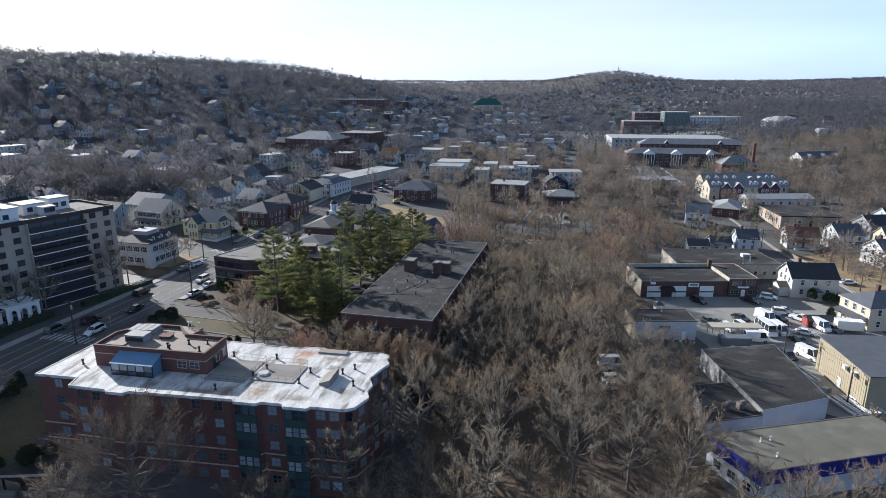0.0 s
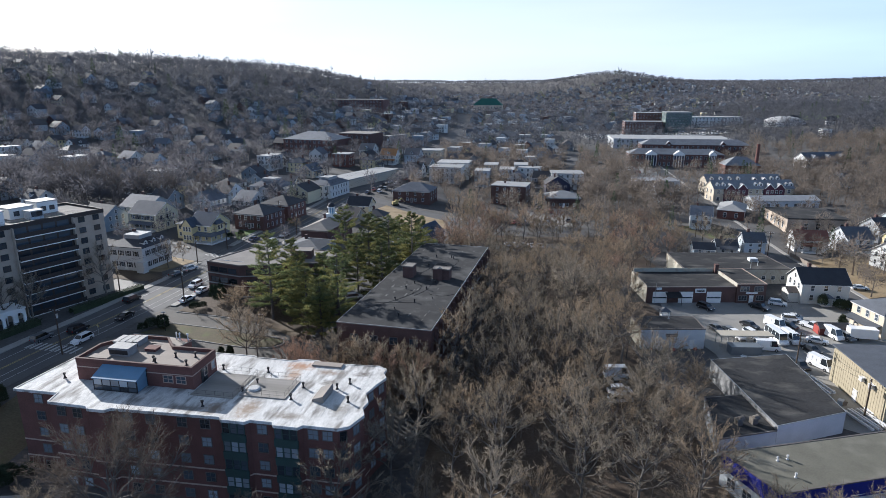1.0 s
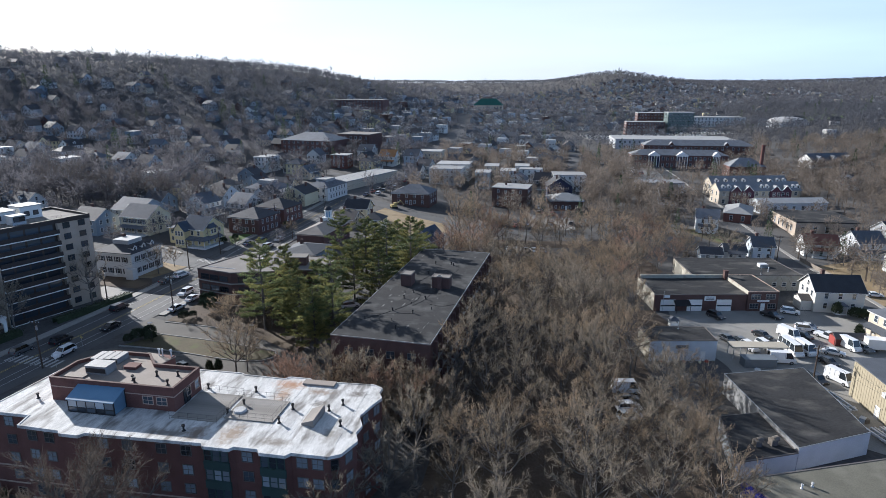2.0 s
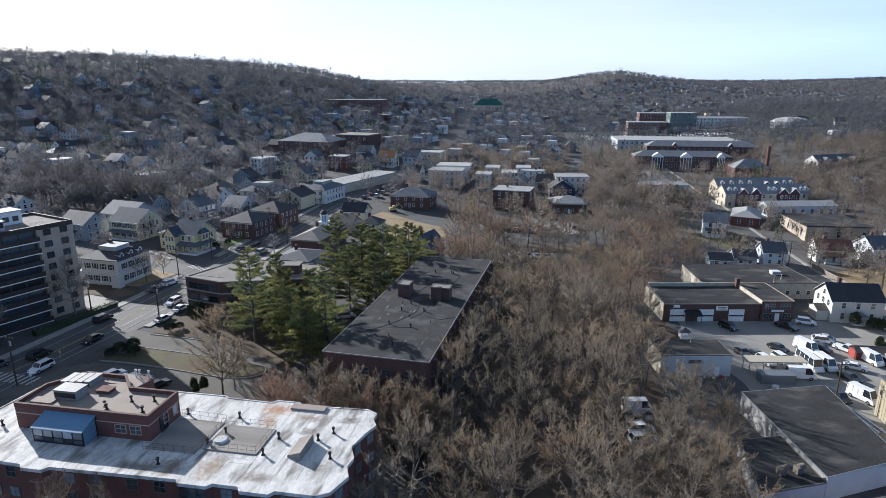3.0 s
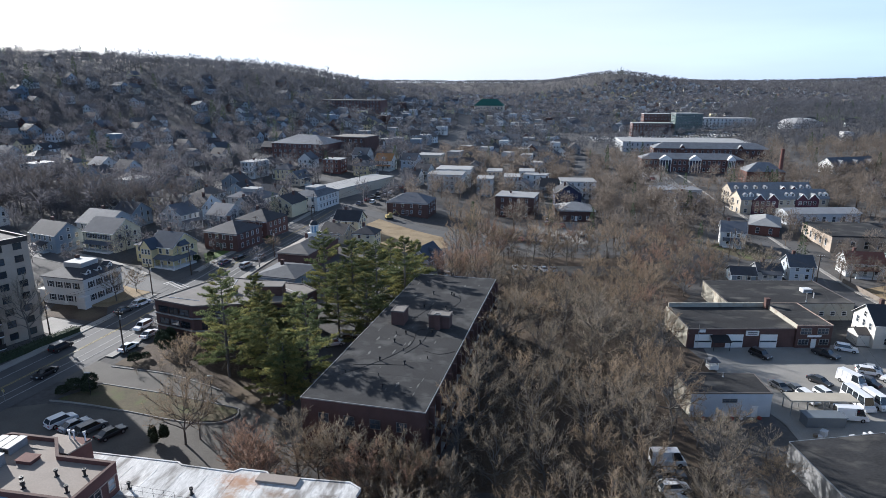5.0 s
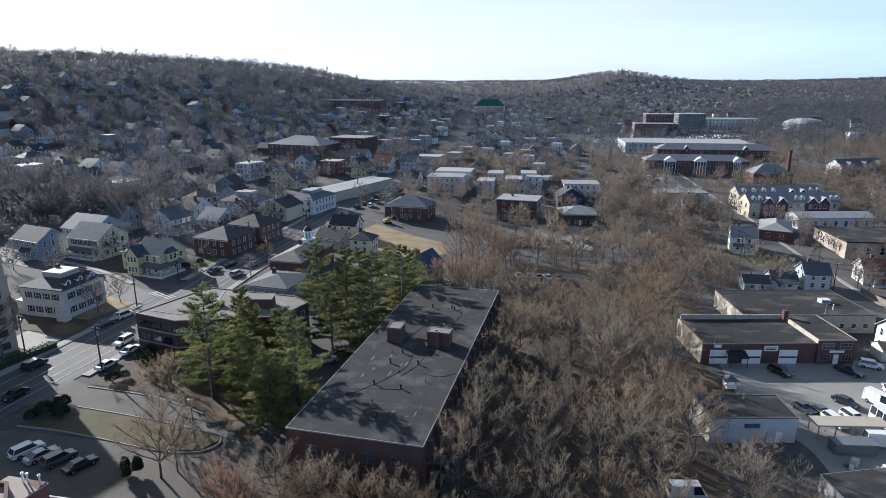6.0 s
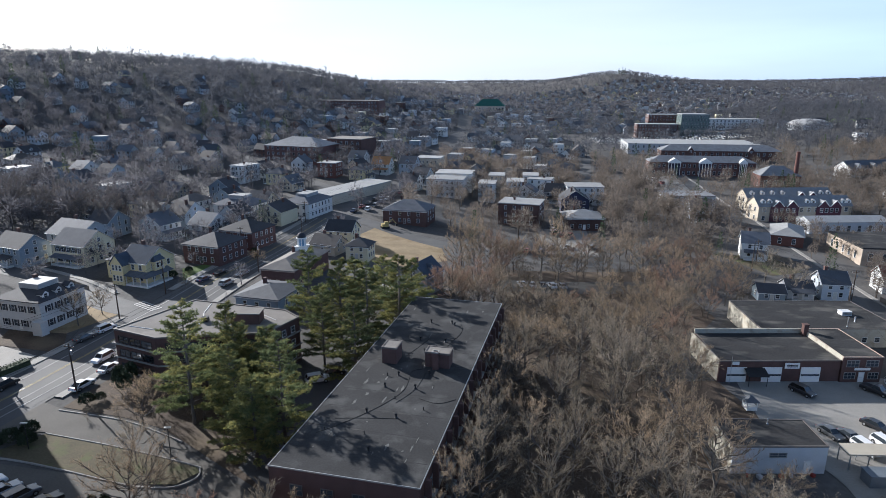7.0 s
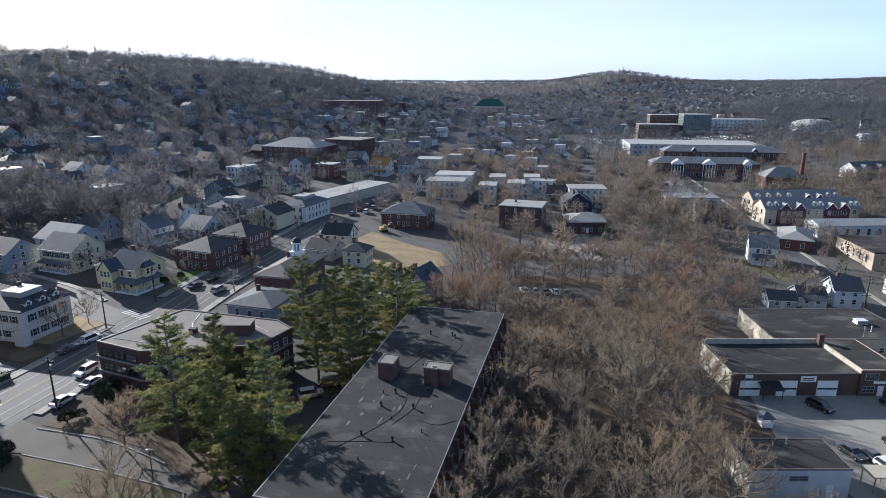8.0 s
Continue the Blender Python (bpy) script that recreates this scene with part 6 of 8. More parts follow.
front_mill = long_block("mill_building", "long brick mill building with grey hip roof and white porticoes", 170, 452, -8, 66, 14, 9.0, BRICKBR, MILLROOF, 20, 2, "hip", 3.5)
for x in (-17.5, 1.8, 25.0):
    portico(front_mill, x, -7.0, 9.0, 8.0 if x < 20 else 5.0)
long_block("mill_building", "long brick mill building with grey hip roof", 205, 505, -8, 84, 16, 9.0, BRICKDK, MILLROOF, 20, 2, "hip", 4.0, "", 2)
long_block("mill_building", "broad mill shed with pale glazed roof", 210, 575, -8, 105, 44, 8.0, SIDINGS[1], PALEROOF, 24, 2)
long_block("brick_hall", "square red brick hall with grey hip roof", 198, 409, -8, 22, 15, 7.5, BRICK, MILLROOF, 4, 1, "hip", 5.0)
long_block("apartment_building", "white apartment house with dormered grey roof", 266, 432, 12, 34, 12, 8.0, SIDINGS[0], SHINGLE, 9, 3, "gable", 4.0, "", 3, -3.0)
long_block("low_building", "long low grey building with metal roof", 164, 294, 2, 32, 10, 5.0, BLOCKGREY, PALEROOF, 7, 1, "gable", 1.6)
long_block("low_building", "low brick building with pale hip roof", 133.5, 279, 62, 20, 11, 4.0, BRICK, PALEROOF, 5, 1, "hip", 2.2)
long_block("low_building", "low buff-fronted garage with flat dark roof", 155, 258, -7, 24, 24, 5.0, BUFF, BLACKROOF, 5, 1, "flat")
long_block("brick_block", "four-storey red brick mill block", 229, 712, -6, 42, 16, 14, BRICKBR, PALEROOF, 12, 4)
long_block("brick_block", "tall dark brick block behind the mill", 244, 742, -6, 30, 16, 22, BRICKDK, PALEROOF, 8, 6)
GREENGLASS = mat("green-grey cladding", (0.10, 0.135, 0.125), 0.35, 0.15, 0.3, 4.0, 0.0)
long_block("office_building", "green-grey glass office block", 266, 708, -6, 28, 20, 22, GREENGLASS, PALEROOF, 9, 6)
long_block("office_building", "pale low office block", 322, 740, -6, 60, 24, 10, SIDINGS[0], PALEROOF, 14, 3)
long_block("school_building", "red brick school with grey hip roof", -92, 452, -20, 40, 26, 10, BRICKBR, MILLROOF, 10, 3, "hip", 5.0)
long_block("school_building", "dark brick school wing with flat roof", -62, 470, -20, 26, 22, 13, BRICKDK, GRAVELROOF, 6, 3)
long_block("school_building", "broad red brick school with pale roof edge", -104, 736, -12, 78, 24, 11, BRICKBR, GRAVELROOF, 20, 3)
long_block("shop_row", "low row of shops with white flat roof", -46, 348, -118, 54, 15, 4.2, SIDINGS[3], PALEROOF, 12, 1)
long_block("church_hall", "tall hall with green copper roof", 80, 1100, -10, 50, 24, 14, SIDINGS[3], GREENCOPPER, 10, 2, "hip", 11)
REDROOF = mat("faded red-brown shingle", (0.17, 0.075, 0.055), 0.8, 0.25, 0.5, 6.0, 0.3)
house(stand(135, 221.5, -12, 7), "white clapboard house with faded red-brown roof", 11, 8, 4.6, 3.0, SIDINGS[0], REDROOF, "gable", 2, 3, 2, 0.6)
long_block("low_building", "low grey building with flat roof and rooftop units", 123, 353, -4, 24, 15, 5.5, SIDINGS[1], MILLROOF, 6, 1)
house(stand(110.5, 258.5, -20, 7), "white clapboard house with grey gable roof", 8.4, 9.5, 5.8, 3.2, SIDINGS[0], SHINGLE, "gable", 2, 2, 2, 0.8)
house(stand(112, 217, -10, 6), "small blue-grey gabled house", 7, 8, 5.0, 2.8, SIDINGS[6], SHINGLE, "gable", 2, 2, 2)
house(stand(102.5, 217, -10, 6), "small grey house with open porch", 7, 7, 3.2, 2.0, SIDINGS[1], SHINGLE, "gable", 1, 2, 2, 0.8)
house(stand(93.5, 215, -10, 6), "small blue shed with gable roof", 7, 6, 2.8, 1.8, SIDINGS[2], SHINGLEDK, "gable", 1, 2, 1, 0, 0, False)


OFFWHITE = mat("off-white clapboard", (0.52, 0.50, 0.45), 0.7, 0.1, 0.6, 6.0, 0.1, stretch=(1, 1, 8))


def colonial():
    """White house beside the vehicle yard: gable to the yard, long front beyond."""
    ob = house(stand(106.5, 168.0, -6, 9), "off-white clapboard house with dark gable roof", 12.5, 9.4, 6.0, 3.4, OFFWHITE, SHINGLEDK, "gable", 2, 3, 3, 0, 0, True)
    g = Geo()
    gable_wall(g, -9.0, -3.4, -6.26, 1.0, -1.5, 3.0, 1.0)
    wing = part("side_wing", g, OFFWHITE, ob)
    g = Geo()
    g.gable(-9.0, -3.4, -6.3, 1.0, 3.0, 1.0, 0.25, 0.1)
    part("wing_roof", g, SHINGLEBR, wing)
    g = Geo()
    g.box(-1.4, -6.6, -0.5, 1.4, -4.71, 0.4)
    for x in (-1.3, 1.3):
        g.box(x - 0.1, -6.5, 0.4, x + 0.1, -6.3, 2.6)
    part("porch", g, TRIM, ob)
    g = Geo()
    g.hip(-1.4, -6.6, 1.4, -4.7, 2.6, 0.8, 0.2, 0.12)
    part("porch_roof", g, SHINGLE, ob)


colonial()
house(stand(110.3, 144.6, -84, 8), "two-storey house with timber porches beside the yard", 10, 12, 6.4, 2.4, SIDINGS[3], SHINGLE, "hip", 2, 3, 3, 0.9)
for x, y, deg, s, r in ((150, 197, 5, 0, 0), (150, 220, 0, 1, 0), (165, 214, -10, 4, 2), (172, 236, 5, 5, 1), (186, 205, 0, 0, 1), (190, 250, 0, 6, 0)):
    house(stand(x, y, deg, 8), ("white", "pale grey", "", "beige", "pale yellow", "grey", "pale blue")[s] + " clapboard house with gable roof and porch", 9.5, 10.5, 5.8, 3.4, SIDINGS[s], ROOFS[r], "gable", 2, 3, 3, 0.8)
# tall chimney of the mill
g = Geo()
g.tube((0, 0, -3), (0, 0, 21), 1.3, 0.95, 14)
g.tube((0, 0, 20.2), (0, 0, 21.2), 1.15, 1.1, 14)
st = thing("mill_chimney", turn(206, 403, land(206, 403)), "tall round red brick mill chimney", "chimney")
part("shaft", g, BRICK, st)
# domed sports hall
g = Geo()
for i in range(7):
    a, b = math.pi / 2 * i / 7, math.pi / 2 * (i + 1) / 7
    g.tube((0, 0, 6 * math.sin(a)), (0, 0, 6 * math.sin(b)), 20 * math.cos(a), max(0.1, 20 * math.cos(b)), 28, 0, False)
dome = thing("sports_dome", turn(364, 662, land(364, 662) + 3), "white domed sports hall roof", "dome")
part("dome", g, PALEROOF, dome)
g = Geo()
g.tube((0, 0, -6), (0, 0, 0.2), 20, 20, 28)
part("drum", g, BLOCKGREY, dome)
for x, y in ((-95, 160), (-110, 140), (-38, 89), (-11, 140), (-46, 167), (53, 138), (69, 172), (90, 190), (64, 107), (58, 82), (95, 112), (85, 140)):
    TAKEN.append((x, y, 22 if x < -30 else 16))


# ---- streets of houses further off ----
FILED, CELLS = [], {}


def free(x, y, r):
    while len(TAKEN) > len(FILED):
        a, b, c = TAKEN[len(FILED)]
        FILED.append(1)
        for i in range(int((a - c - 10) // 30), int((a + c + 10) // 30) + 1):
            for j in range(int((b - c - 10) // 30), int((b + c + 10) // 30) + 1):
                CELLS.setdefault((i, j), []).append((a, b, c))
    return all((x - a) ** 2 + (y - b) ** 2 > (r + c) ** 2 for a, b, c in CELLS.get((int(x // 30), int(y // 30)), ()))


def in_view(x, y, k=0.80, pad=25):
    return abs(x) < k * y + pad and y > 20


def wooded(x, y):
    """Share of woodland at a place: hill crests, the brook valley, the slope in the east."""
    h = land(x, y)
    w = smooth(44, 66, h) * (0.25 + 0.75 * smooth(-460, -330, x)) if x < 150 else 0.0
    w = max(w, smooth(0.40, 0.46, x / max(y, 1)) * smooth(190, 330, y) * (1 - smooth(1000, 1500, y)) * (0.6 if y < 330 and x < 200 else 1.0))
    w = max(w, 0.8 * math.exp(-(((x - 70) / 40) ** 2)) * smooth(180, 230, y) * (1 - smooth(250, 280, y)))
    return min(1.0, w)


town = random.Random(11)
NEAR_KINDS = []
for i, (s, r, style, w, d, e, k, po, do) in enumerate(((0, 0, "gable", 9, 11, 5.8, 3.6, 0.9, 0), (1, 1, "gable", 10, 9, 5.6, 3.4, 0.6, 1), (4, 0, "hip", 10, 10, 6.0, 3.0, 0.9, 1), (6, 2, "gable", 8.5, 12, 6.0, 3.8, 0.9, 0),
                                                       (3, 0, "gable", 11, 8.5, 4.2, 3.6, 0.4, 2), (0, 2, "hip", 9, 13, 6.2, 2.6, 0.9, 0), (5, 1, "gable", 9, 10, 5.6, 3.8, 0.7, 0), (0, 0, "flat", 9, 13, 8.6, 0, 0.9, 0), (2, 1, "gable", 9, 11, 5.8, 3.6, 0.9, 0), (0, 1, "gable", 10, 9, 5.6, 3.4, 0.6, 1))):
    NEAR_KINDS.append((s, r, style, w, d, e, k, po, do))
TINT = ("white", "pale grey", "blue", "beige", "pale yellow", "grey", "pale blue", "brown")
templates = {}
near_spots, far_spots = [], []
for j in range(260):
    for i in range(-60, 60):
        gx, gy = i * 17.5 + (j % 2) * 8, 188 + j * 19.0
        if gy > 1900:
            break
        x, y = gx + town.uniform(-4, 4), gy + town.uniform(-4.5, 4.5)
        if not in_view(x, y, 0.78, 30) or near_road(x, y, 6.5) or not free(x, y, 5):
            continue
        if -30 < x < 110 and y < 255 or x > 60 and y < 235 or -58 < x < 40 and y < 295 or 66 < x < 112 and y < 420 or -30 < x < 80 and y < 352:
            continue
        if 110 < x < 330 and 360 < y < 760 or 112 < x < 200 and y < 300:
            continue
        wd = wooded(x, y)
        if town.random() < wd * 0.95 or town.random() < 0.16 + 0.3 * smooth(500, 1300, y) + 0.5 * smooth(14, 40, land(x, y)) * (x < 0) + 0.4 * (x < -135 and 255 < y < 340):
            continue
        (near_spots if y < 400 and len(near_spots) < 72 else far_spots).append((x, y))
for x, y in near_spots:
    k = town.randrange(len(NEAR_KINDS))
    deg = town.choice((-20, -20, 70, -110, 160)) + town.uniform(-6, 6)
    TAKEN.append((x, y, 6))
    m = turn(x, y, land(x, y), deg)
    if k in templates:
        copy_thing(templates[k], m)
        continue
    s, r, style, w, d, e, rise, po, do = NEAR_KINDS[k]
    what = {"gable": "gable roof", "hip": "hip roof", "flat": "flat roof"}[style]
    templates[k] = house(m, f"{TINT[s]} clapboard house with {what} on a town street", w, d, e, rise, SIDINGS[s], PALEROOF if style == "flat" else ROOFS[r], style, 3 if style == "flat" else 2, 3, 3, po, do, True, None, "town houses")
# far houses: one object
g = Geo()
mats_far = SIDINGS[:7] + ROOFS + [PALEROOF, GLASS, BRICKDK]
far_spots.sort(key=lambda p: p[1])
for index, (x, y) in enumerate(far_spots):
    TAKEN.append((x, y, 6))
    z = land(x, y) - 0.5
    a = radians(town.choice((-20, 70, -110)) + town.uniform(-12, 12))
    c, s = math.cos(a), math.sin(a)
    w, d, e, rise = town.uniform(7.5, 11), town.uniform(7, 9.5), town.uniform(4.6, 6.2), town.uniform(2.5, 3.8)
    wall = town.choice((0, 0, 1, 1, 2, 3, 4, 5, 5, 6, 6, 12))
    roof = 7 + town.randrange(3)
    flat = town.random() < (0.22 if abs(x - 20) < 130 else 0.04)
    if flat:
        e, roof = 8.5, 10
    local = Geo()
    if flat:
        local.box(-w / 2, -d / 2, -2, w / 2, d / 2, e, wall, roof)
    else:
        gable_wall(local, -w / 2, -d / 2, w / 2, d / 2, -2, e, rise)
        local.m = [wall] * len(local.f)
        if index >= 85:
            local.gable(-w / 2, -d / 2, w / 2, d / 2, e, rise, 0.4, 0.2, roof)
    if y < 750:
        for zz in (1.2, 3.9):
            for q in range(3):
                xx = -w / 2 + w * (q + 0.5) / 3
                local.box(xx - 0.5, -d / 2 - 0.05, zz, xx + 0.5, -d / 2, zz + 1.4, 11)
                yy = -d / 2 + d * (q + 0.5) / 3
                for sx in (-1, 1):
                    x1 = sx * w / 2
                    local.box(min(x1, x1 + sx * 0.05), yy - 0.45, zz, max(x1, x1 + sx * 0.05), yy + 0.45, zz + 1.4, 11)
    if index < 85:
        ob = part("house", local, mats_far, at=turn(x, y, z, math.degrees(a)))
        tagged(ob, f"{(*TINT[:7], 'dark brick')[min(wall, 7)]} house with {'flat' if flat else 'gable'} roof on the hillside streets", "house", "hillside houses")
        top = Geo()
        if flat:
            top.box(-w / 2 - 0.2, -d / 2 - 0.2, e, w / 2 + 0.2, d / 2 + 0.2, e + 0.3)
        else:
            top.gable(-w / 2, -d / 2, w / 2, d / 2, e, rise, 0.4, 0.2)
        part("roof", top, mats_far[roof], ob)
        continue
    n = len(g.v)
    g.v += [(x + c * px - s * py, y + s * px + c * py, z + pz) for px, py, pz in local.v]
    g.f += [tuple(i + n for i in q) for q in local.f]
    g.m += local.m
tagged(part("far_houses", g, mats_far), "pale clapboard houses with grey roofs across the far town", "houses", kind="stuff")


# ---- trees ----
def sliver(vs, fs, a, b, w, rnd):
    """A thin tapering blade from a to b."""
    d = b - a
    side = d.cross(Vector((rnd.uniform(-1, 1), rnd.uniform(-1, 1), rnd.uniform(-1, 1))))
    if side.length < 1e-6:
        return
    side = side.normalized() * w / 2
    n = len(vs)
    vs += [tuple(a - side), tuple(a + side), tuple(b)]
    fs.append((n, n + 1, n + 2))


def bare_tree(seed, height, wide, lift=0.2, limbs=14, boughs=8, twigs=6, fine=7):
    """Meshes of a leafless tree: a short bole, limbs that sweep out and up to a dome, boughs and fans of upright twigs."""
    rnd = random.Random(seed)
    trunk = Geo()
    r0 = height * 0.013 + 0.05
    lean = Vector((rnd.uniform(-0.07, 0.07), rnd.uniform(-0.07, 0.07), 1))
    prev, stem = Vector((0, 0, -0.6)), []
    for i in range(5):
        nxt = lean * height * 0.6 * (i + 1) / 5 + Vector((rnd.uniform(-1, 1), rnd.uniform(-1, 1), 0)) * 0.018 * height * (i > 0)
        trunk.tube(prev, nxt, r0 * (1 - 0.16 * i), r0 * (1 - 0.16 * (i + 1)), 6, 0, False)
        stem.append(nxt)
        prev = nxt
    # the dome is lumpy: a few lobes stand out
    lobes = [(rnd.uniform(0, 6.283), rnd.uniform(0.1, 1.2), rnd.uniform(0.06, 0.2)) for _ in range(5)]
    mid = Vector((0, 0, height * 0.46))

    def dome(az, el):
        k = 0.9
        for la, le, amt in lobes:
            c = math.cos(el) * math.cos(le) * math.cos(az - la) + math.sin(el) * math.sin(le)
            k += amt * max(0.0, c) ** 6
        return mid + Vector((math.cos(az) * math.cos(el) * wide * k, math.sin(az) * math.cos(el) * wide * k, math.sin(el) * height * 0.54 * k))

    vs, fs, bv, bf = [], [], [], []

    def near(d, amount, up=0.0):
        return (d + Vector((rnd.gauss(0, amount), rnd.gauss(0, amount), rnd.gauss(up, amount)))).normalized()

    for l in range(limbs):
        k = (l + 0.5) / limbs
        az = l * 2.4 + rnd.uniform(-0.35, 0.35)
        el = math.asin(min(0.985, 0.05 + 0.95 * k)) + rnd.uniform(-0.1, 0.1)
        end = mid.lerp(dome(az, el), rnd.uniform(0.74, 0.92))
        hb = height * (lift + 0.33 * k)
        j = min(4, int(hb / (height * 0.12)))
        base = stem[j]
        bow = base.lerp(end, 0.45) + Vector((math.cos(az), math.sin(az), -0.35)) * wide * 0.16 * (1 - k)
        pts = []
        for q in range(6):
            t = q / 5
            p = base * (1 - t) ** 2 + bow * 2 * t * (1 - t) + end * t * t
            pts.append(p + Vector((rnd.gauss(0, 1), rnd.gauss(0, 1), rnd.gauss(0, 1))) * 0.014 * height * (0 < q < 5))
        rl = r0 * 0.46 * (1.1 - 0.5 * k)
        for q in range(5):
            trunk.tube(pts[q], pts[q + 1], rl * (1 - 0.18 * q), rl * (1 - 0.18 * (q + 1)), 4, 0, False)
        for b in range(boughs):
            t = 0.28 + 0.72 * (b + rnd.random()) / boughs
            q = min(4, int(t * 5))
            p = pts[q].lerp(pts[q + 1], t * 5 - q)
            tang = (pts[q + 1] - pts[q]).normalized()
            out = (p - mid * 0.7).normalized()
            bd = near(tang * 0.8 + out * 0.7, 0.45, 0.12)
            ln = wide * rnd.uniform(0.32, 0.48) * (1.25 - 0.65 * t)
            m1 = p + bd * ln * 0.5
            bd2 = near(bd, 0.16, 0.12)
            tip = m1 + bd2 * ln * 0.55
            sliver(bv, bf, p, m1 + bd * 0.3, 0.11, rnd)
            sliver(bv, bf, p, m1 + bd * 0.3, 0.11, rnd)
            sliver(bv, bf, m1 - bd * 0.2, tip, 0.07, rnd)
            for c in range(twigs):
                u = 0.12 + 0.88 * (c + rnd.random()) / twigs
                o = p.lerp(m1, 2 * u) if u < 0.5 else m1.lerp(tip, 2 * u - 1)
                td = near(bd2, 0.5, 0.1)
                tl = ln * rnd.uniform(0.34, 0.62) * (1.1 - 0.35 * u)
                e = o + td * tl
                sliver(vs, fs, o, e, 0.036, rnd)
                for w in range(fine):
                    g0 = o.lerp(e, 0.1 + 0.8 * rnd.random())
                    sliver(vs, fs, g0, g0 + near(td, 0.55, 0.1) * tl * rnd.uniform(0.3, 0.8), 0.033, rnd)
    crown = Geo()
    crown.add(vs, fs)
    crown.add(bv, bf, 1)
    return trunk, crown


BARE = []
for i, (h, wd, tm, lift, words) in enumerate(((13.0, 5.4, TWIG_GREY, 0.16, "grey domed leafless"), (12.0, 5.2, TWIG_BROWN, 0.14, "brown domed leafless"), (14.5, 5.0, TWIG_GREY, 0.2, "tall grey leafless"), (11.5, 5.8, TWIG_BROWN, 0.12, "spreading brown leafless"),
                                              (12.5, 5.2, TWIG_RED, 0.16, "reddish budding"), (10.0, 4.6, TWIG_RED, 0.12, "small reddish budding"), (15.0, 5.0, TWIG_BROWN, 0.22, "tall brown leafless"))):
    t, c = bare_tree(100 + i, h, wd, lift)
    BARE.append((t.mesh("trunk", BARK), c.mesh("crown", [tm, BARK]), words, h))
t, c = bare_tree(130, 18.0, 8.6, 0.12, 18, 10, 8, 10)
BARE.append((t.mesh("trunk", BARK), c.mesh("crown", [TWIG_BROWN, BARK]), "broad dense-crowned leafless", 18.0))
t, c = bare_tree(131, 11.0, 3.6, 0.2, 9, 6, 5, 4)
BARE.append((t.mesh("trunk", BARK), c.mesh("crown", [TWIG_GREY, BARK]), "slender open-crowned leafless", 11.0))
t, c = bare_tree(132, 17.0, 6.6, 0.2, 14, 8, 7, 7)
BARE.append((t.mesh("trunk", BARK), c.mesh("crown", [HILLTWIG, BARK]), "tall dark-twigged leafless", 17.0))
# broad tree in the house's shade: its crown is coloured darker for it
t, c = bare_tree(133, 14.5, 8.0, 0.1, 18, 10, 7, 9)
BARE.append((t.mesh("trunk", BARK), c.mesh("crown", [SHADETWIG, BARK]), "broad shade-darkened leafless", 14.5))


def plant_bare(k, x, y, scale, deg, group="woodland trees", where="in the woodland", dz=0.0):
    t, c, words, h = BARE[k]
    ob = thing("tree", turn(x, y, land(x, y) + dz, deg) @ Matrix.Diagonal((scale, scale, scale, 1)), f"{words} tree {where}", "tree", group)
    part("trunk", t, None, ob)
    part("crown", c, None, ob)
    return ob


wood = random.Random(3)


def in_wood(x, y):
    """The brook valley's woodland, in plan."""
    east = 46 + 8 * smooth(150, 162, y) + 2 * smooth(162, 190, y) + 16 * smooth(188, 203, y) + 18 * smooth(203, 216, y)
    if y < 108:
        west = -8 if y > 74 else -14
    elif y < 176:
        west = 1.5 + (y - 112) * 0.245
    else:
        west = 14 - 10 * smooth(182, 200, y)
    if 74 < y < 110 and x > 40:
        return False
    if 116 < y < 152 and x > 39.5:
        return False
    if 217 < y < 229 and 20 < x < 62:
        return False
    if 229 < y < 236 and x < 12:
        return False
    if 106 < y < 125 and 31.5 < x < 40.5:
        return False
    return west < x < east and 57 < y < 250


spots = []
for tries in range(10000):
    x, y = wood.uniform(-20, 96), wood.uniform(48, 248)
    gap = 6.8 if y < 165 else 6.8
    if in_wood(x, y) and (y < 185 or x < 40 or free(x, y, 1.0)) and all((x - a) ** 2 + (y - b) ** 2 > gap * gap for a, b in spots):
        spots.append((x, y))
for x, y in spots:
    far = smooth(165, 240, y + 0.4 * x)
    k = wood.choice((1, 1, 3, 4, 5, 6)) if wood.random() < far else wood.choice((0, 0, 1, 2, 2, 3, 6))
    plant_bare(k, x, y, wood.uniform(0.85, 1.3) * (0.8 if y < 70 else 0.5 if 200 < y < 218 and 16 < x < 44 else 0.8 if 198 < y < 216 else 0.85 if x > 40 else 1), wood.uniform(0, 360))
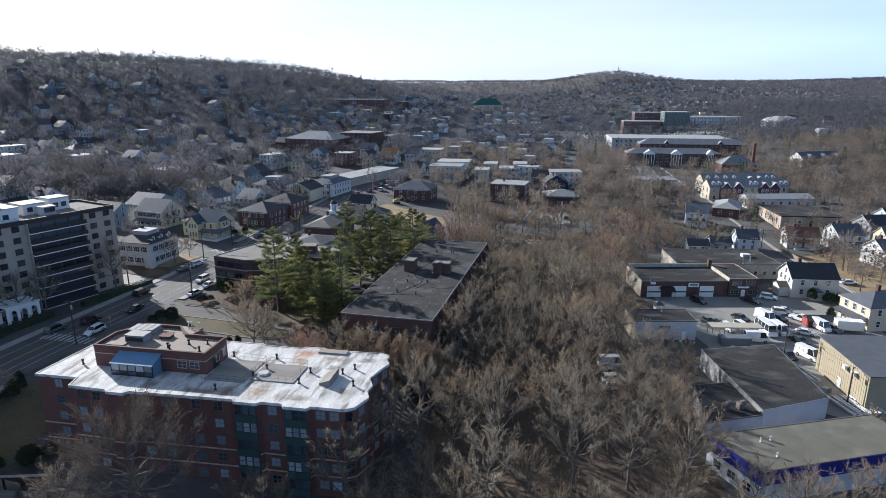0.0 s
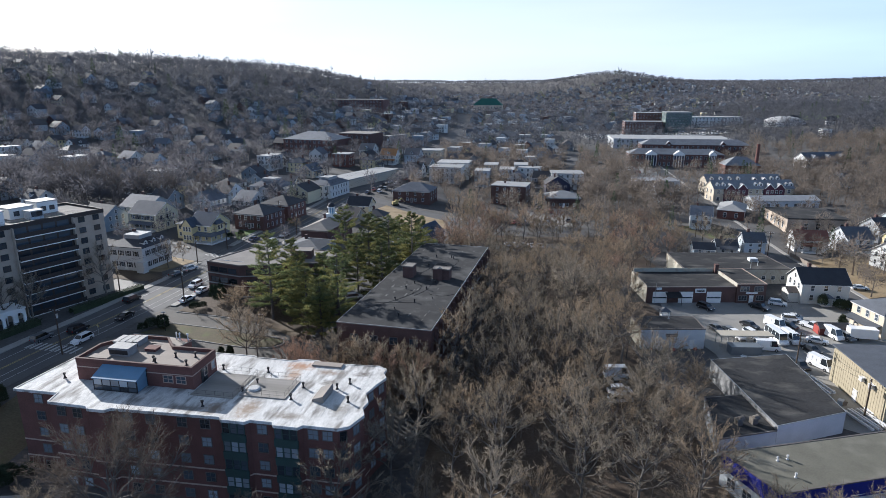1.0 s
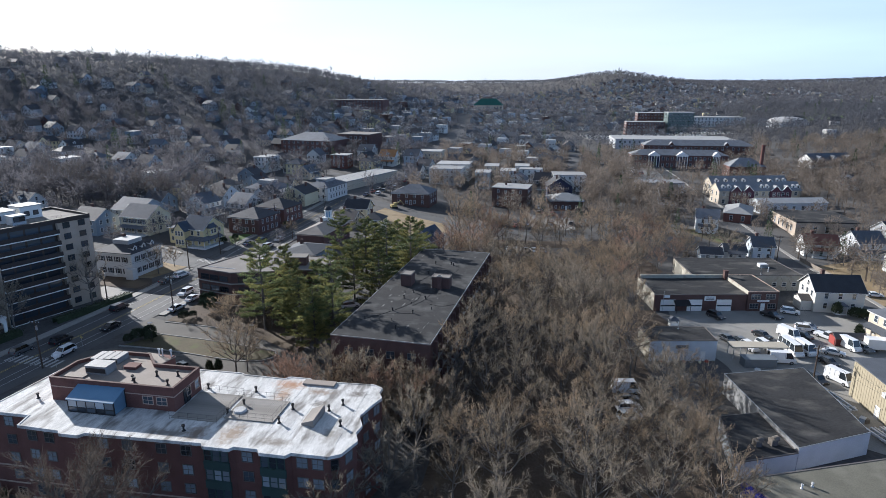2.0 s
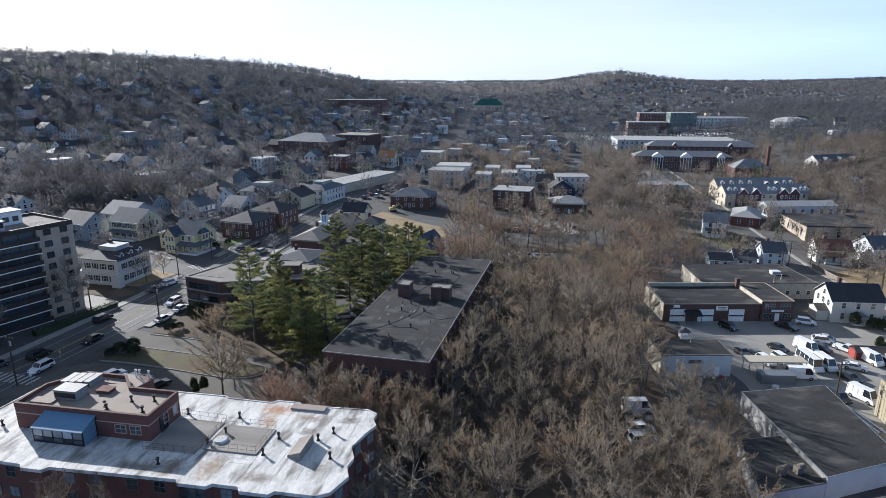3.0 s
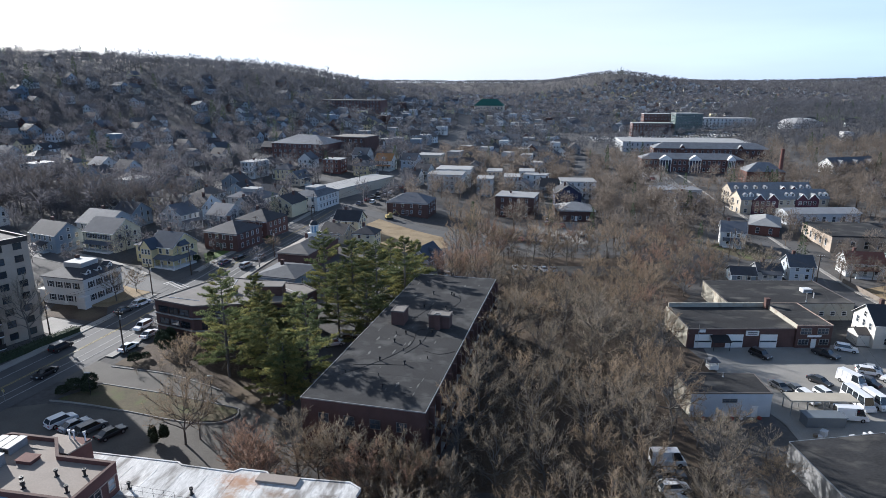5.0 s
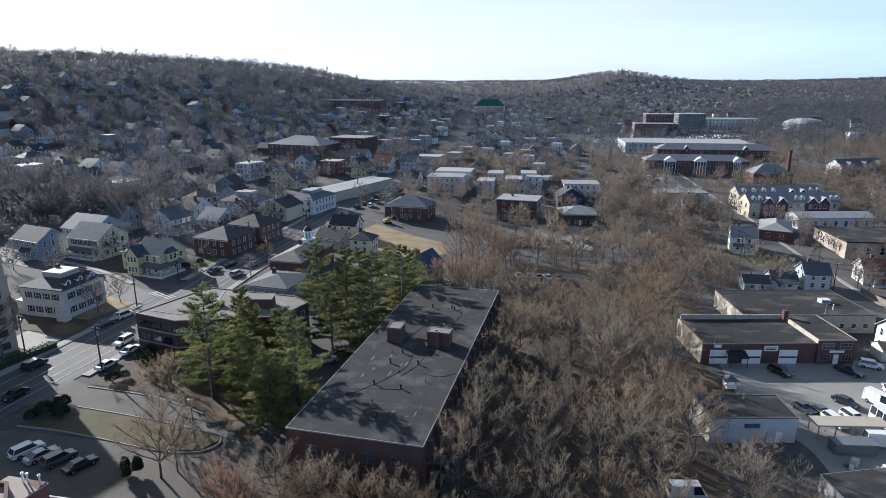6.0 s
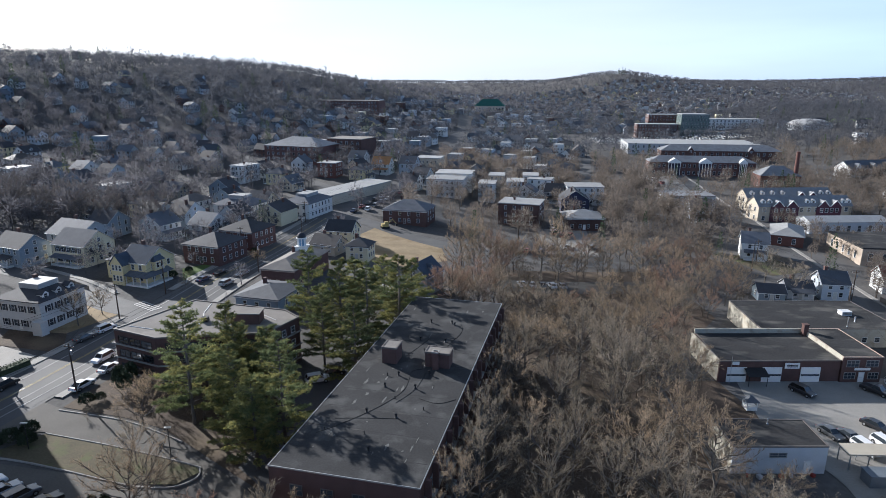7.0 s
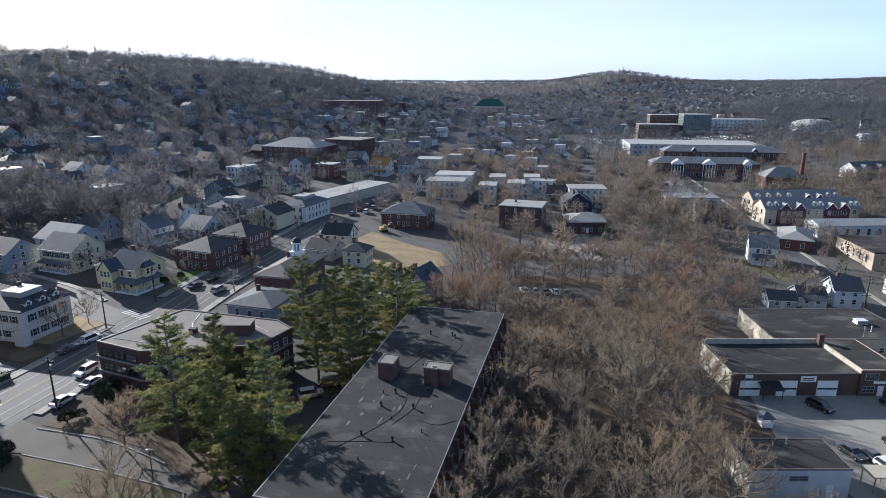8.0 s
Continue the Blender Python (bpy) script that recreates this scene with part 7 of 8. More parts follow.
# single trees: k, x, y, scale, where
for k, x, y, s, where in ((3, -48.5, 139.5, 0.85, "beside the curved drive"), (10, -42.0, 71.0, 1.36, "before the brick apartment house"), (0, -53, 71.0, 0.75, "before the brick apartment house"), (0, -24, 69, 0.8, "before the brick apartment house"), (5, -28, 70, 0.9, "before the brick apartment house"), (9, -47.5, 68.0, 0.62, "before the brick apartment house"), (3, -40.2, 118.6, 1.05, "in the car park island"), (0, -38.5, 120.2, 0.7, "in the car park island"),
                          (0, -45, 130, 0.62, "on the kerbed lawn"), (1, -51, 147, 0.6, "beside the office"), (5, -46, 150, 0.7, "beside the office"), (4, -30.5, 113.5, 0.62, "at the car park edge"), (5, -26, 110, 0.75, "at the car park edge"), (1, -20, 108.5, 0.7, "at the car park edge"), (5, -14, 107.5, 0.75, "at the car park edge"), (4, -8, 105, 0.8, "beside the dark-roofed block"),
                          (0, -100.5, 134.8, 1.0, "on the verge by the tower"), (2, -96.8, 138.5, 0.95, "on the verge by the tower"), (2, -89.0, 156.2, 1.12, "on the verge by the tower"), (0, -84.5, 183, 0.75, "before the white house"), (1, -83, 190.5, 0.6, "on the corner lawn"), (4, 2.4, 200, 1.2, "beyond the dark-roofed block"), (4, 9.6, 200.5, 1.25, "beyond the dark-roofed block"), (4, -1, 208, 0.8, "beyond the dark-roofed block"),
                          (2, 97, 224, 0.95, "behind the workshop"), (0, 101, 216, 0.9, "behind the workshop"), (0, 133, 190, 0.7, "in a dry yard"), (1, 62, 205, 0.8, "beside the workshop"), (4, 68, 208, 0.7, "beside the workshop"), (1, -80, 100, 0.45, "beside the street"), (3, -57, 231, 0.5, "on the street verge"), (1, -70, 209, 0.42, "before the yellow house"),
                          (3, 50, 71, 0.75, "before the blue shop"), (2, 56, 70, 0.75, "before the blue shop"), (1, 62, 74, 0.7, "before the blue shop"), (0, 70, 78, 0.75, "before the blue shop"), (3, 78, 86, 0.8, "beside the metal hall"), (6, 64, 70, 0.7, "before the blue shop"), (1, 74, 92, 0.6, "beside the metal hall"), (0, 42, 97, 0.7, "beside the warehouse"), (3, 46, 105, 0.65, "beside the warehouse"), (1, 50, 112, 0.6, "beside the warehouse"), (0, 44, 84, 0.6, "beside the blue shop"), (1, 41, 95, 0.85, "beside the warehouse"), (3, 39, 101, 0.8, "beside the warehouse"), (0, 35.5, 103, 0.8, "beside the warehouse"), (1, 43, 110, 0.75, "beside the warehouse"), (3, 49, 111, 0.72, "beside the warehouse"), (0, 46, 117, 0.72, "beside the warehouse"), (8, 52, 119, 0.75, "beside the warehouse"), (1, 43, 124, 0.7, "beside the warehouse"), (3, 50, 126, 0.66, "beside the warehouse"), (8, 41, 129, 0.8, "beside the block garage")):
    plant_bare(k, x, y, s, wood.uniform(0, 360), "", where)
for i in range(7):
    plant_bare((0, 1, 2)[i % 3], -20.5 + i * 3.0, 110.5 - 0.7 * i, wood.uniform(0.85, 1.0), wood.uniform(0, 360), "woodland trees", "beside the dark-roofed block")
for i in range(16):
    x = -186 + 5.6 * i + wood.uniform(-2, 2)
    plant_bare(9, x, 282 - 0.32 * (x + 150) + wood.uniform(-9, 9), wood.uniform(0.9, 1.2), wood.uniform(0, 360), "hillside trees", "below the hillside streets")
# thicket between the brick house and the dark-roofed block
for i in range(34):
    x, y = wood.uniform(-27, 2), wood.uniform(97, 111.5)
    if y > 113.5 - 0.24 * (x + 21.4) - 2.5:
        y -= 4
    plant_bare(wood.choice((0, 1, 1, 4, 5)), x, y, wood.uniform(0.8, 1.08) if y > 103 else wood.uniform(0.65, 0.9), wood.uniform(0, 360), "woodland trees", "in the thicket")


def pine(seed, height, spread, tint_y=0.3):
    """A white pine: irregular whorls of limbs whose upswept boughs end in plumes of needle tufts."""
    rnd = random.Random(seed)
    trunk = Geo()
    trunk.tube((0, 0, -0.6), (0, 0, height * 0.55), 0.28, 0.17, 7, 0, False)
    trunk.tube((0, 0, height * 0.55), (0, 0, height * 0.98), 0.17, 0.03, 6, 0, False)
    vs, fs, vy, fy = [], [], [], []

    def tuft(c, d, yellow):
        """A brush of needles round the end of a shoot."""
        for q in range(9):
            nd = (d * 0.9 + Vector((rnd.gauss(0, 0.75), rnd.gauss(0, 0.75), rnd.gauss(0.15, 0.6)))).normalized()
            sliver(vy if yellow else vs, fy if yellow else fs, c, c + nd * rnd.uniform(0.26, 0.48), 0.085, rnd)

    z = height * 0.17
    while z < height * 0.985:
        k = z / height
        reach = spread * 1.08 * (1 - k) ** 0.78 * (0.7 + 0.3 * min(1, k / 0.35)) * rnd.uniform(0.82, 1.12) + 0.35
        n = 5 if k < 0.85 else 4
        a0 = rnd.uniform(0, 6.28)
        for i in range(n):
            if rnd.random() < 0.14:
                continue
            az = a0 + 6.28 * i / n + rnd.uniform(-0.4, 0.4)
            ln = reach * rnd.uniform(0.6, 1.15)
            rise = rnd.uniform(-0.05, 0.22) + 0.8 * max(0, k - 0.6)
            p = Vector((0, 0, z + rnd.uniform(-0.4, 0.4)))
            d = Vector((math.cos(az), math.sin(az), rise))
            curl = rnd.uniform(0.05, 0.2)
            line = [p + d * ln * t + Vector((0, 0, curl * ln * t * t)) for t in (0, 0.35, 0.7, 1.0)]
            for q0, q1, r in zip(line, line[1:], (0.065, 0.045, 0.025)):
                trunk.tube(q0, q1, r, r * 0.65, 3, 0, False)
            yellow_bough = rnd.random() < tint_y
            m = max(3, int(ln * 2.4))
            for j in range(m + 1):
                t = 0.3 + 0.7 * (j + 0.5 * rnd.random()) / m
                c = p + d * ln * min(t, 1.0) + Vector((0, 0, curl * ln * t * t))
                for s in ((-1, 1) if j < m else (0,)):
                    turn_a = az + s * rnd.uniform(0.35, 1.0)
                    sd = Vector((math.cos(turn_a), math.sin(turn_a), rnd.uniform(0.15, 0.6)))
                    sl = (0.45 + 0.3 * ln * (1.15 - t)) * rnd.uniform(0.6, 1.2)
                    for q in range(4):
                        tuft(c + sd * sl * (q + 0.6) / 4 + Vector((rnd.gauss(0, 0.08), rnd.gauss(0, 0.08), rnd.gauss(0, 0.06))), sd, yellow_bough and rnd.random() < 0.75)
        z += height * 0.052 * rnd.uniform(0.7, 1.3)
    g = Geo()
    g.add(vs, fs, 0)
    g.add(vy, fy, 1)
    return trunk.mesh("trunk", BARK), g.mesh("crown", [NEEDLES, NEEDLESY])


PINES = [pine(1, 18.5, 6.0, 0.4), pine(2, 16.5, 5.7, 0.45), pine(3, 15.0, 5.0, 0.85), pine(4, 13.0, 4.4, 0.5)]
for k, x, y, s, d in ((0, -28.5, 176, 1.1, 0), (1, -21.2, 172, 1.18, 70), (0, -15.2, 169.5, 1.06, 140), (1, -9.2, 178.5, 1.15, 200), (1, -16.0, 156.5, 1.0, 300), (0, -23.5, 164, 0.85, 20), (1, -6.8, 186, 1.0, 110), (3, -21, 192, 1.1, 50), (2, -14, 194, 1.0, 10),
                      (0, -41.0, 141.5, 1.1, 33), (1, -38.6, 153.4, 0.98, 80), (0, -23.4, 132.5, 1.05, 160), (2, -31, 134.5, 1.0, 250), (2, -36, 149, 0.95, 120), (3, -29.5, 147, 1.15, 300), (2, -27, 130, 0.95, 15), (1, -35, 143.5, 0.8, 75)):
    t, c = PINES[k]
    ob = thing("pine_tree", turn(x, y, land(x, y), d) @ Matrix.Diagonal((s * 1.1, s * 1.1, s * 1.05, 1)), "green white pine with upswept plumes of needles" if k != 2 else "yellow-green pine with sparse lower branches", "tree", "pines")
    part("trunk", t, None, ob)
    part("crown", c, None, ob)


def bush(seed, r, h):
    rnd = random.Random(seed)
    vs, fs = [], []
    for i in range(1100):
        a, b = rnd.uniform(0, 6.28), math.acos(rnd.uniform(-0.25, 1))
        k = rnd.uniform(0.72, 1.0) * (1 + 0.08 * math.sin(5 * a))
        c = Vector((r * k * math.sin(b) * math.cos(a), r * k * math.sin(b) * math.sin(a), h * 0.45 + h * 0.55 * k * math.cos(b)))
        for q in range(2):
            sliver(vs, fs, c, c + Vector((rnd.gauss(0, 0.16), rnd.gauss(0, 0.16), rnd.gauss(0.08, 0.14))), 0.12, rnd)
    g = Geo()
    g.add(vs, fs)
    return g.mesh("foliage", HEDGE)


BUSHES = [bush(1, 1.4, 2.3), bush(2, 1.0, 3.4), bush(3, 0.6, 2.6)]
for k, x, y, s in ((0, -66.2, 138.2, 1.0), (0, -67.6, 135.6, 1.1), (0, -64.6, 135.2, 0.95), (0, -69, 134.2, 0.8), (0, -62.4, 147.6, 0.95), (1, -57.5, 151.5, 1.3), (0, -60.8, 149, 0.7), (1, -59.4, 153.5, 1.35), (1, -58.6, 156, 1.2), (2, -45.8, 119.8, 1.0), (2, -43.8, 119.4, 1.15), (2, -44.8, 118.2, 0.9), (0, -78, 219.5, 0.9), (0, -75.5, 224.5, 0.8), (0, -62.5, 246, 0.8), (0, -60, 240, 0.7),
                   (1, 103.8, 160.5, 1.2), (0, 108, 159.0, 1.35), (0, 110.4, 159.5, 1.1), (2, 99.6, 144.6, 1.2), (2, 100.6, 147, 1.3), (0, -80.2, 96, 1.3), (0, -78.5, 99, 1.0), (1, -79.5, 103, 0.9), (0, -66.2, 84.5, 1.2), (1, -65.0, 82.5, 1.0), (0, -64.0, 86, 0.9), (0, -79, 101.5, 1.1), (1, -71.5, 84, 1.0), (0, -69.5, 81, 1.2), (0, -88.5, 190.5, 0.6), (0, -105, 180, 0.9)):
    ob = thing("bush", turn(x, y, land(x, y), 40 * k) @ Matrix.Diagonal((s, s, s, 1)), "dark evergreen clipped bush" if k == 0 else "dark upright evergreen shrub", "shrub", "evergreen shrubs")
    part("foliage", BUSHES[k], None, ob)


def hedge(line, h, w):
    rnd = random.Random(9)
    vs, fs = [], []
    for (ax, ay), (bx, by) in zip(line, line[1:]):
        n = int(math.dist((ax, ay), (bx, by)) * 60)
        for i in range(n):
            t = rnd.random()
            x, y = ax + (bx - ax) * t + rnd.uniform(-w, w) / 2, ay + (by - ay) * t + rnd.uniform(-w, w) / 2
            c = Vector((x, y, land(x, y) + h * rnd.random() ** 0.5))
            sliver(vs, fs, c, c + Vector((rnd.gauss(0, 0.18), rnd.gauss(0, 0.18), rnd.gauss(0.1, 0.15))), 0.2, rnd)
    g = Geo()
    g.add(vs, fs)
    strip(g, line, w * 0.8, h * 0.8, thick=h)
    tagged(part("hedge", g, HEDGE), "low dark clipped evergreen hedge along the pavement", "hedge")


hedge([(-83.0, 163.0), (-88.5, 150.5), (-91.5, 144.5)], 1.6, 2.2)
hedge([(-95.5, 138), (-99, 128), (-101, 116)], 1.6, 2.6)


# ---- far woods and town trees: many small crowns joined ----
def blades(base, tip, w, rs):
    """Triangles, thin and tapering, from base to tip."""
    d = tip - base
    side = np.cross(d, rs.normal(0, 1, d.shape))
    side /= np.linalg.norm(side, axis=1, keepdims=True) + 1e-9
    w = np.broadcast_to(np.asarray(w, float), (len(base),))[:, None] / 2
    return np.stack([base - side * w, base + side * w, tip], 1)


def crown_template(seed, twigs, width, length=0.15):
    """A leafless tree of unit height as a block of triangles: bole, limbs, and a lumpy crown of twigs."""
    rs = np.random.RandomState(seed)
    out = []
    for _ in range(2):
        out.append(blades(np.array([[0, 0, -0.05]]), np.array([[rs.normal(0, 0.02), rs.normal(0, 0.02), 0.8]]), 0.04, rs))
    n = 6
    az = np.arange(n) * 2.4 + rs.uniform(-0.4, 0.4, n)
    hb = np.linspace(0.22, 0.5, n)
    base = np.stack([0 * az, 0 * az, hb], 1)
    tip = np.stack([0.22 * np.cos(az), 0.22 * np.sin(az), hb + rs.uniform(0.2, 0.36, n)], 1)
    out.append(blades(base, tip, 0.022, rs))
    th, u = rs.uniform(0, 6.283, twigs), rs.uniform(-0.8, 1, twigs)
    q = np.sqrt(1 - u * u)
    ndir = np.stack([q * np.cos(th), q * np.sin(th), u], 1)
    lob = np.full(twigs, 0.72)
    for _ in range(6):
        c = rs.normal(0, 1, 3) + np.array([0, 0, 0.4])
        c /= np.linalg.norm(c)
        lob += rs.uniform(0.15, 0.35) * np.maximum(0, ndir @ c) ** 4
    k = (rs.uniform(0.2, 1.0, twigs) ** 0.5 * lob)[:, None]
    p = ndir * np.array([0.31, 0.31, 0.36]) * k + np.array([0, 0, 0.58])
    d = ndir + rs.normal(0, 0.55, (twigs, 3)) + np.array([0, 0, 0.25])
    d /= np.linalg.norm(d, axis=1, keepdims=True)
    out.append(blades(p - d * 0.02, p + d * rs.uniform(0.6, 1.2, (twigs, 1)) * length * 0.8, width, rs))
    return np.concatenate(out)


def conifer_template(seed, n):
    rs = np.random.RandomState(seed)
    zz, th = rs.uniform(0.08, 1, n), rs.uniform(0, 6.283, n)
    rad = 0.24 * (1 - zz) ** 0.75 * rs.uniform(0.3, 1.1, n)
    p = np.stack([rad * np.cos(th), rad * np.sin(th), zz], 1)
    d = np.stack([np.cos(th), np.sin(th), rs.uniform(-0.3, 0.6, n)], 1)
    return np.concatenate([blades(np.array([[0, 0, -0.05]]), np.array([[0, 0, 0.95]]), 0.03, rs), blades(p, p + d * 0.075, 0.042, rs)])


def far_crowns(name, label, pts, material, templates_in, seed):
    rs = np.random.RandomState(seed)
    blocks = []
    for i, (x, y, z, h, r) in enumerate(pts):
        t = templates_in[i % len(templates_in)]
        a = rs.uniform(0, 6.283)
        c, s = math.cos(a), math.sin(a)
        wide = r / 0.36
        rot = np.array([[c * wide, -s * wide, 0], [s * wide, c * wide, 0], [0, 0, h]]).T
        blocks.append(t @ rot + np.array([x, y, z]))
    V = np.concatenate(blocks).astype(np.float32)
    N = len(V)
    me = bpy.data.meshes.new(name)
    me.vertices.add(3 * N)
    me.vertices.foreach_set("co", V.ravel())
    me.loops.add(3 * N)
    me.loops.foreach_set("vertex_index", np.arange(3 * N, dtype=np.int32))
    me.polygons.add(N)
    me.polygons.foreach_set("loop_start", np.arange(0, 3 * N, 3, dtype=np.int32))
    me.materials.append(material)
    me.update(calc_edges=True)
    me.validate()
    return tagged(new(name, me), label, "woods", kind="stuff")


fw = random.Random(21)
mid_pts, far_pts, ever = [], [], []
rows_y = [(170 + 7.6 * j, 7.6) for j in range(47)] + [(527 + 8.6 * j, 8.6) for j in range(55)] + [(1005 + 17 * j, 17.0) for j in range(62)] + [(2060 + 30 * j, 30.0) for j in range(30)]
for y, step in rows_y:
    x = -0.80 * y - 30
    while x < 0.80 * y + 30:
        x += step
        px, py = x + fw.uniform(-0.45, 0.45) * step, y + fw.uniform(-0.45, 0.45) * step
        wd = wooded(px, py) if py < 1500 else 0.75
        dens = (0.74 + 0.2 * smooth(14, 40, land(px, py)) - 0.1 * smooth(-150, -90, px) * (1 - smooth(170, 240, px)) * smooth(255, 300, py)) * (1 - wd) + 0.97 * wd
        if fw.random() > dens or py < 250 and -55 < px < 118 or py < 210 and -140 < px < 0:
            continue
        if near_road(px, py, 1.0) or not free(px, py, -0.8):
            continue
        if 115 < px < 300 and 395 < py < 740 and fw.random() < 0.45 or -35 < px < 5 and 235 < py < 290:
            continue
        h = fw.uniform(6.5, 13.0) * (0.85 if py < 300 else 1) + (5 if fw.random() < 0.08 else 0)
        row = (px, py, land(px, py), h, h * fw.uniform(0.34, 0.46))
        if fw.random() < 0.035:
            ever.append((px, py, row[2], h * 1.15, h * 0.24))
        elif py < 520:
            mid_pts.append(row)
        else:
            far_pts.append((px, py, row[2], (h if py < 1000 else 8 + h * 0.4) + 0.5 * smooth(58, 70, row[2]), row[4] * (1.2 if py < 1000 else 1.9 if py < 2060 else 3.4)))
for i in range(80):
    px, py = fw.uniform(-225, -130), fw.uniform(258, 345)
    if free(px, py, 0) and not near_road(px, py, 2):
        h = fw.uniform(13, 17)
        mid_pts.append((px, py, land(px, py), h, h * 0.4))
for i in range(85):
    px, py = fw.uniform(64, 118), fw.uniform(258, 420)
    if free(px, py, -0.5) and not near_road(px, py, 1.5):
        h = fw.uniform(9, 14)
        mid_pts.append((px, py, land(px, py), h, h * 0.42))
for i in range(26):
    px, py = 236 + 2.3 * i + fw.uniform(-2, 2), 416 + 0.5 * i + fw.uniform(-10, 3)
    h = fw.uniform(8, 11)
    mid_pts.append((px, py, land(px, py), h, h * 0.42))
for px, py, h in ((-332, 537, 22), (-201, 387, 19), (-182, 525, 21), (-119, 517, 18), (-340, 520, 17), (-195, 392, 15), (-176, 531, 17), (-30, 420, 15), (-70, 400, 13), (-260, 600, 18), (110, 300, 13), (60, 640, 15), (556, 2000, 26), (566, 2006, 22), (548, 2010, 20)):
    ever.append((px, py, land(px, py), h, h * 0.27))
MID_T = [crown_template(40 + i, 210, 0.017, 0.17) for i in range(5)]
HILL_T = [crown_template(60 + i, 62, 0.034, 0.19) for i in range(5)]
RIDGE_T = [crown_template(70 + i, 20, 0.085, 0.24) for i in range(4)]
far_crowns("town_trees", "leafless trees between the houses, tinted blue-grey for haze", [p for p in mid_pts if p[0] < -30 + 0.1 * (p[1] - 200)], TOWNHAZETWIG, MID_T, 1)
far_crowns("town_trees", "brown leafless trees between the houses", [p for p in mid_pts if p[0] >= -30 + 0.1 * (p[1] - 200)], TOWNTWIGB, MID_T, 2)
far_crowns("hill_woods", "leafless woods on the hillsides, tinted blue-grey for haze", [p for p in far_pts if p[1] < 1000], FARHAZETWIG, HILL_T, 3)
far_crowns("far_woods", "leafless woods on the far ridges, tinted blue-grey for haze", [p for p in far_pts if p[1] >= 1000], RIDGEHAZETWIG, RIDGE_T, 6)
far_crowns("far_evergreens", "scattered dark green conifers in the town", ever, FARGREEN, [conifer_template(80 + i, 200) for i in range(3)], 4)
# undergrowth of the brook valley
ug = random.Random(4)
sap = []
while len(sap) < 900:
    x, y = ug.uniform(-20, 94), ug.uniform(48, 248)
    if in_wood(x, y):
        h = ug.uniform(2.0, 5.0)
        sap.append((x, y, land(x, y), h, h * 0.35))
for i in range(90):
    x, y = ug.uniform(-60, -29), ug.uniform(140, 156)
    if y > 126 - 0.42 * (x + 29) + 1.5:
        h = ug.uniform(1.2, 2.8)
        sap.append((x, y, land(x, y), h, h * 0.42))
far_crowns("undergrowth", "tangled brown saplings and brush under the trees", sap, BRUSH, [crown_template(90 + i, 60, 0.012, 0.2) for i in range(4)], 5)


# ---- vehicles ----
def paint(name, col, rough=0.3):
    m = mat(name, col, rough, 0.04, 1.0, 6.0, 0.0, spec=0.6)
    m.node_tree.nodes["Principled BSDF"].inputs["Coat Weight"].default_value = 0.4
    return m


PAINTS = {"white": paint("white car paint", (0.72, 0.72, 0.72)), "silver": paint("silver car paint", (0.34, 0.36, 0.38)), "black": paint("black car paint", (0.015, 0.015, 0.018)), "grey": paint("grey car paint", (0.09, 0.095, 0.10)),
          "blue": paint("dark blue car paint", (0.025, 0.04, 0.10)), "red": paint("dark red car paint", (0.25, 0.03, 0.03))}
CARGLASS = glass("car glass", (0.02, 0.025, 0.03), 0.05)
LAMP = glass("headlamp lens", (0.5, 0.5, 0.48), 0.1)
TAIL = glass("tail lamp lens", (0.25, 0.01, 0.01), 0.2)
# length, width, bonnet height, roof height, cabin: front base, front top, rear top, rear base (fractions from the front)
SHAPES = {"sedan": (4.7, 1.8, 0.92, 1.45, 0.26, 0.42, 0.72, 0.90), "suv": (4.7, 1.9, 1.05, 1.72, 0.24, 0.37, 0.90, 0.985), "van": (5.6, 2.05, 1.25, 2.6, 0.10, 0.22, 0.98, 0.995), "bus": (7.2, 2.2, 1.3, 2.75, 0.09, 0.16, 0.985, 0.995), "pickup": (5.5, 1.95, 1.05, 1.78, 0.27, 0.38, 0.56, 0.62)}
car_parts = {}


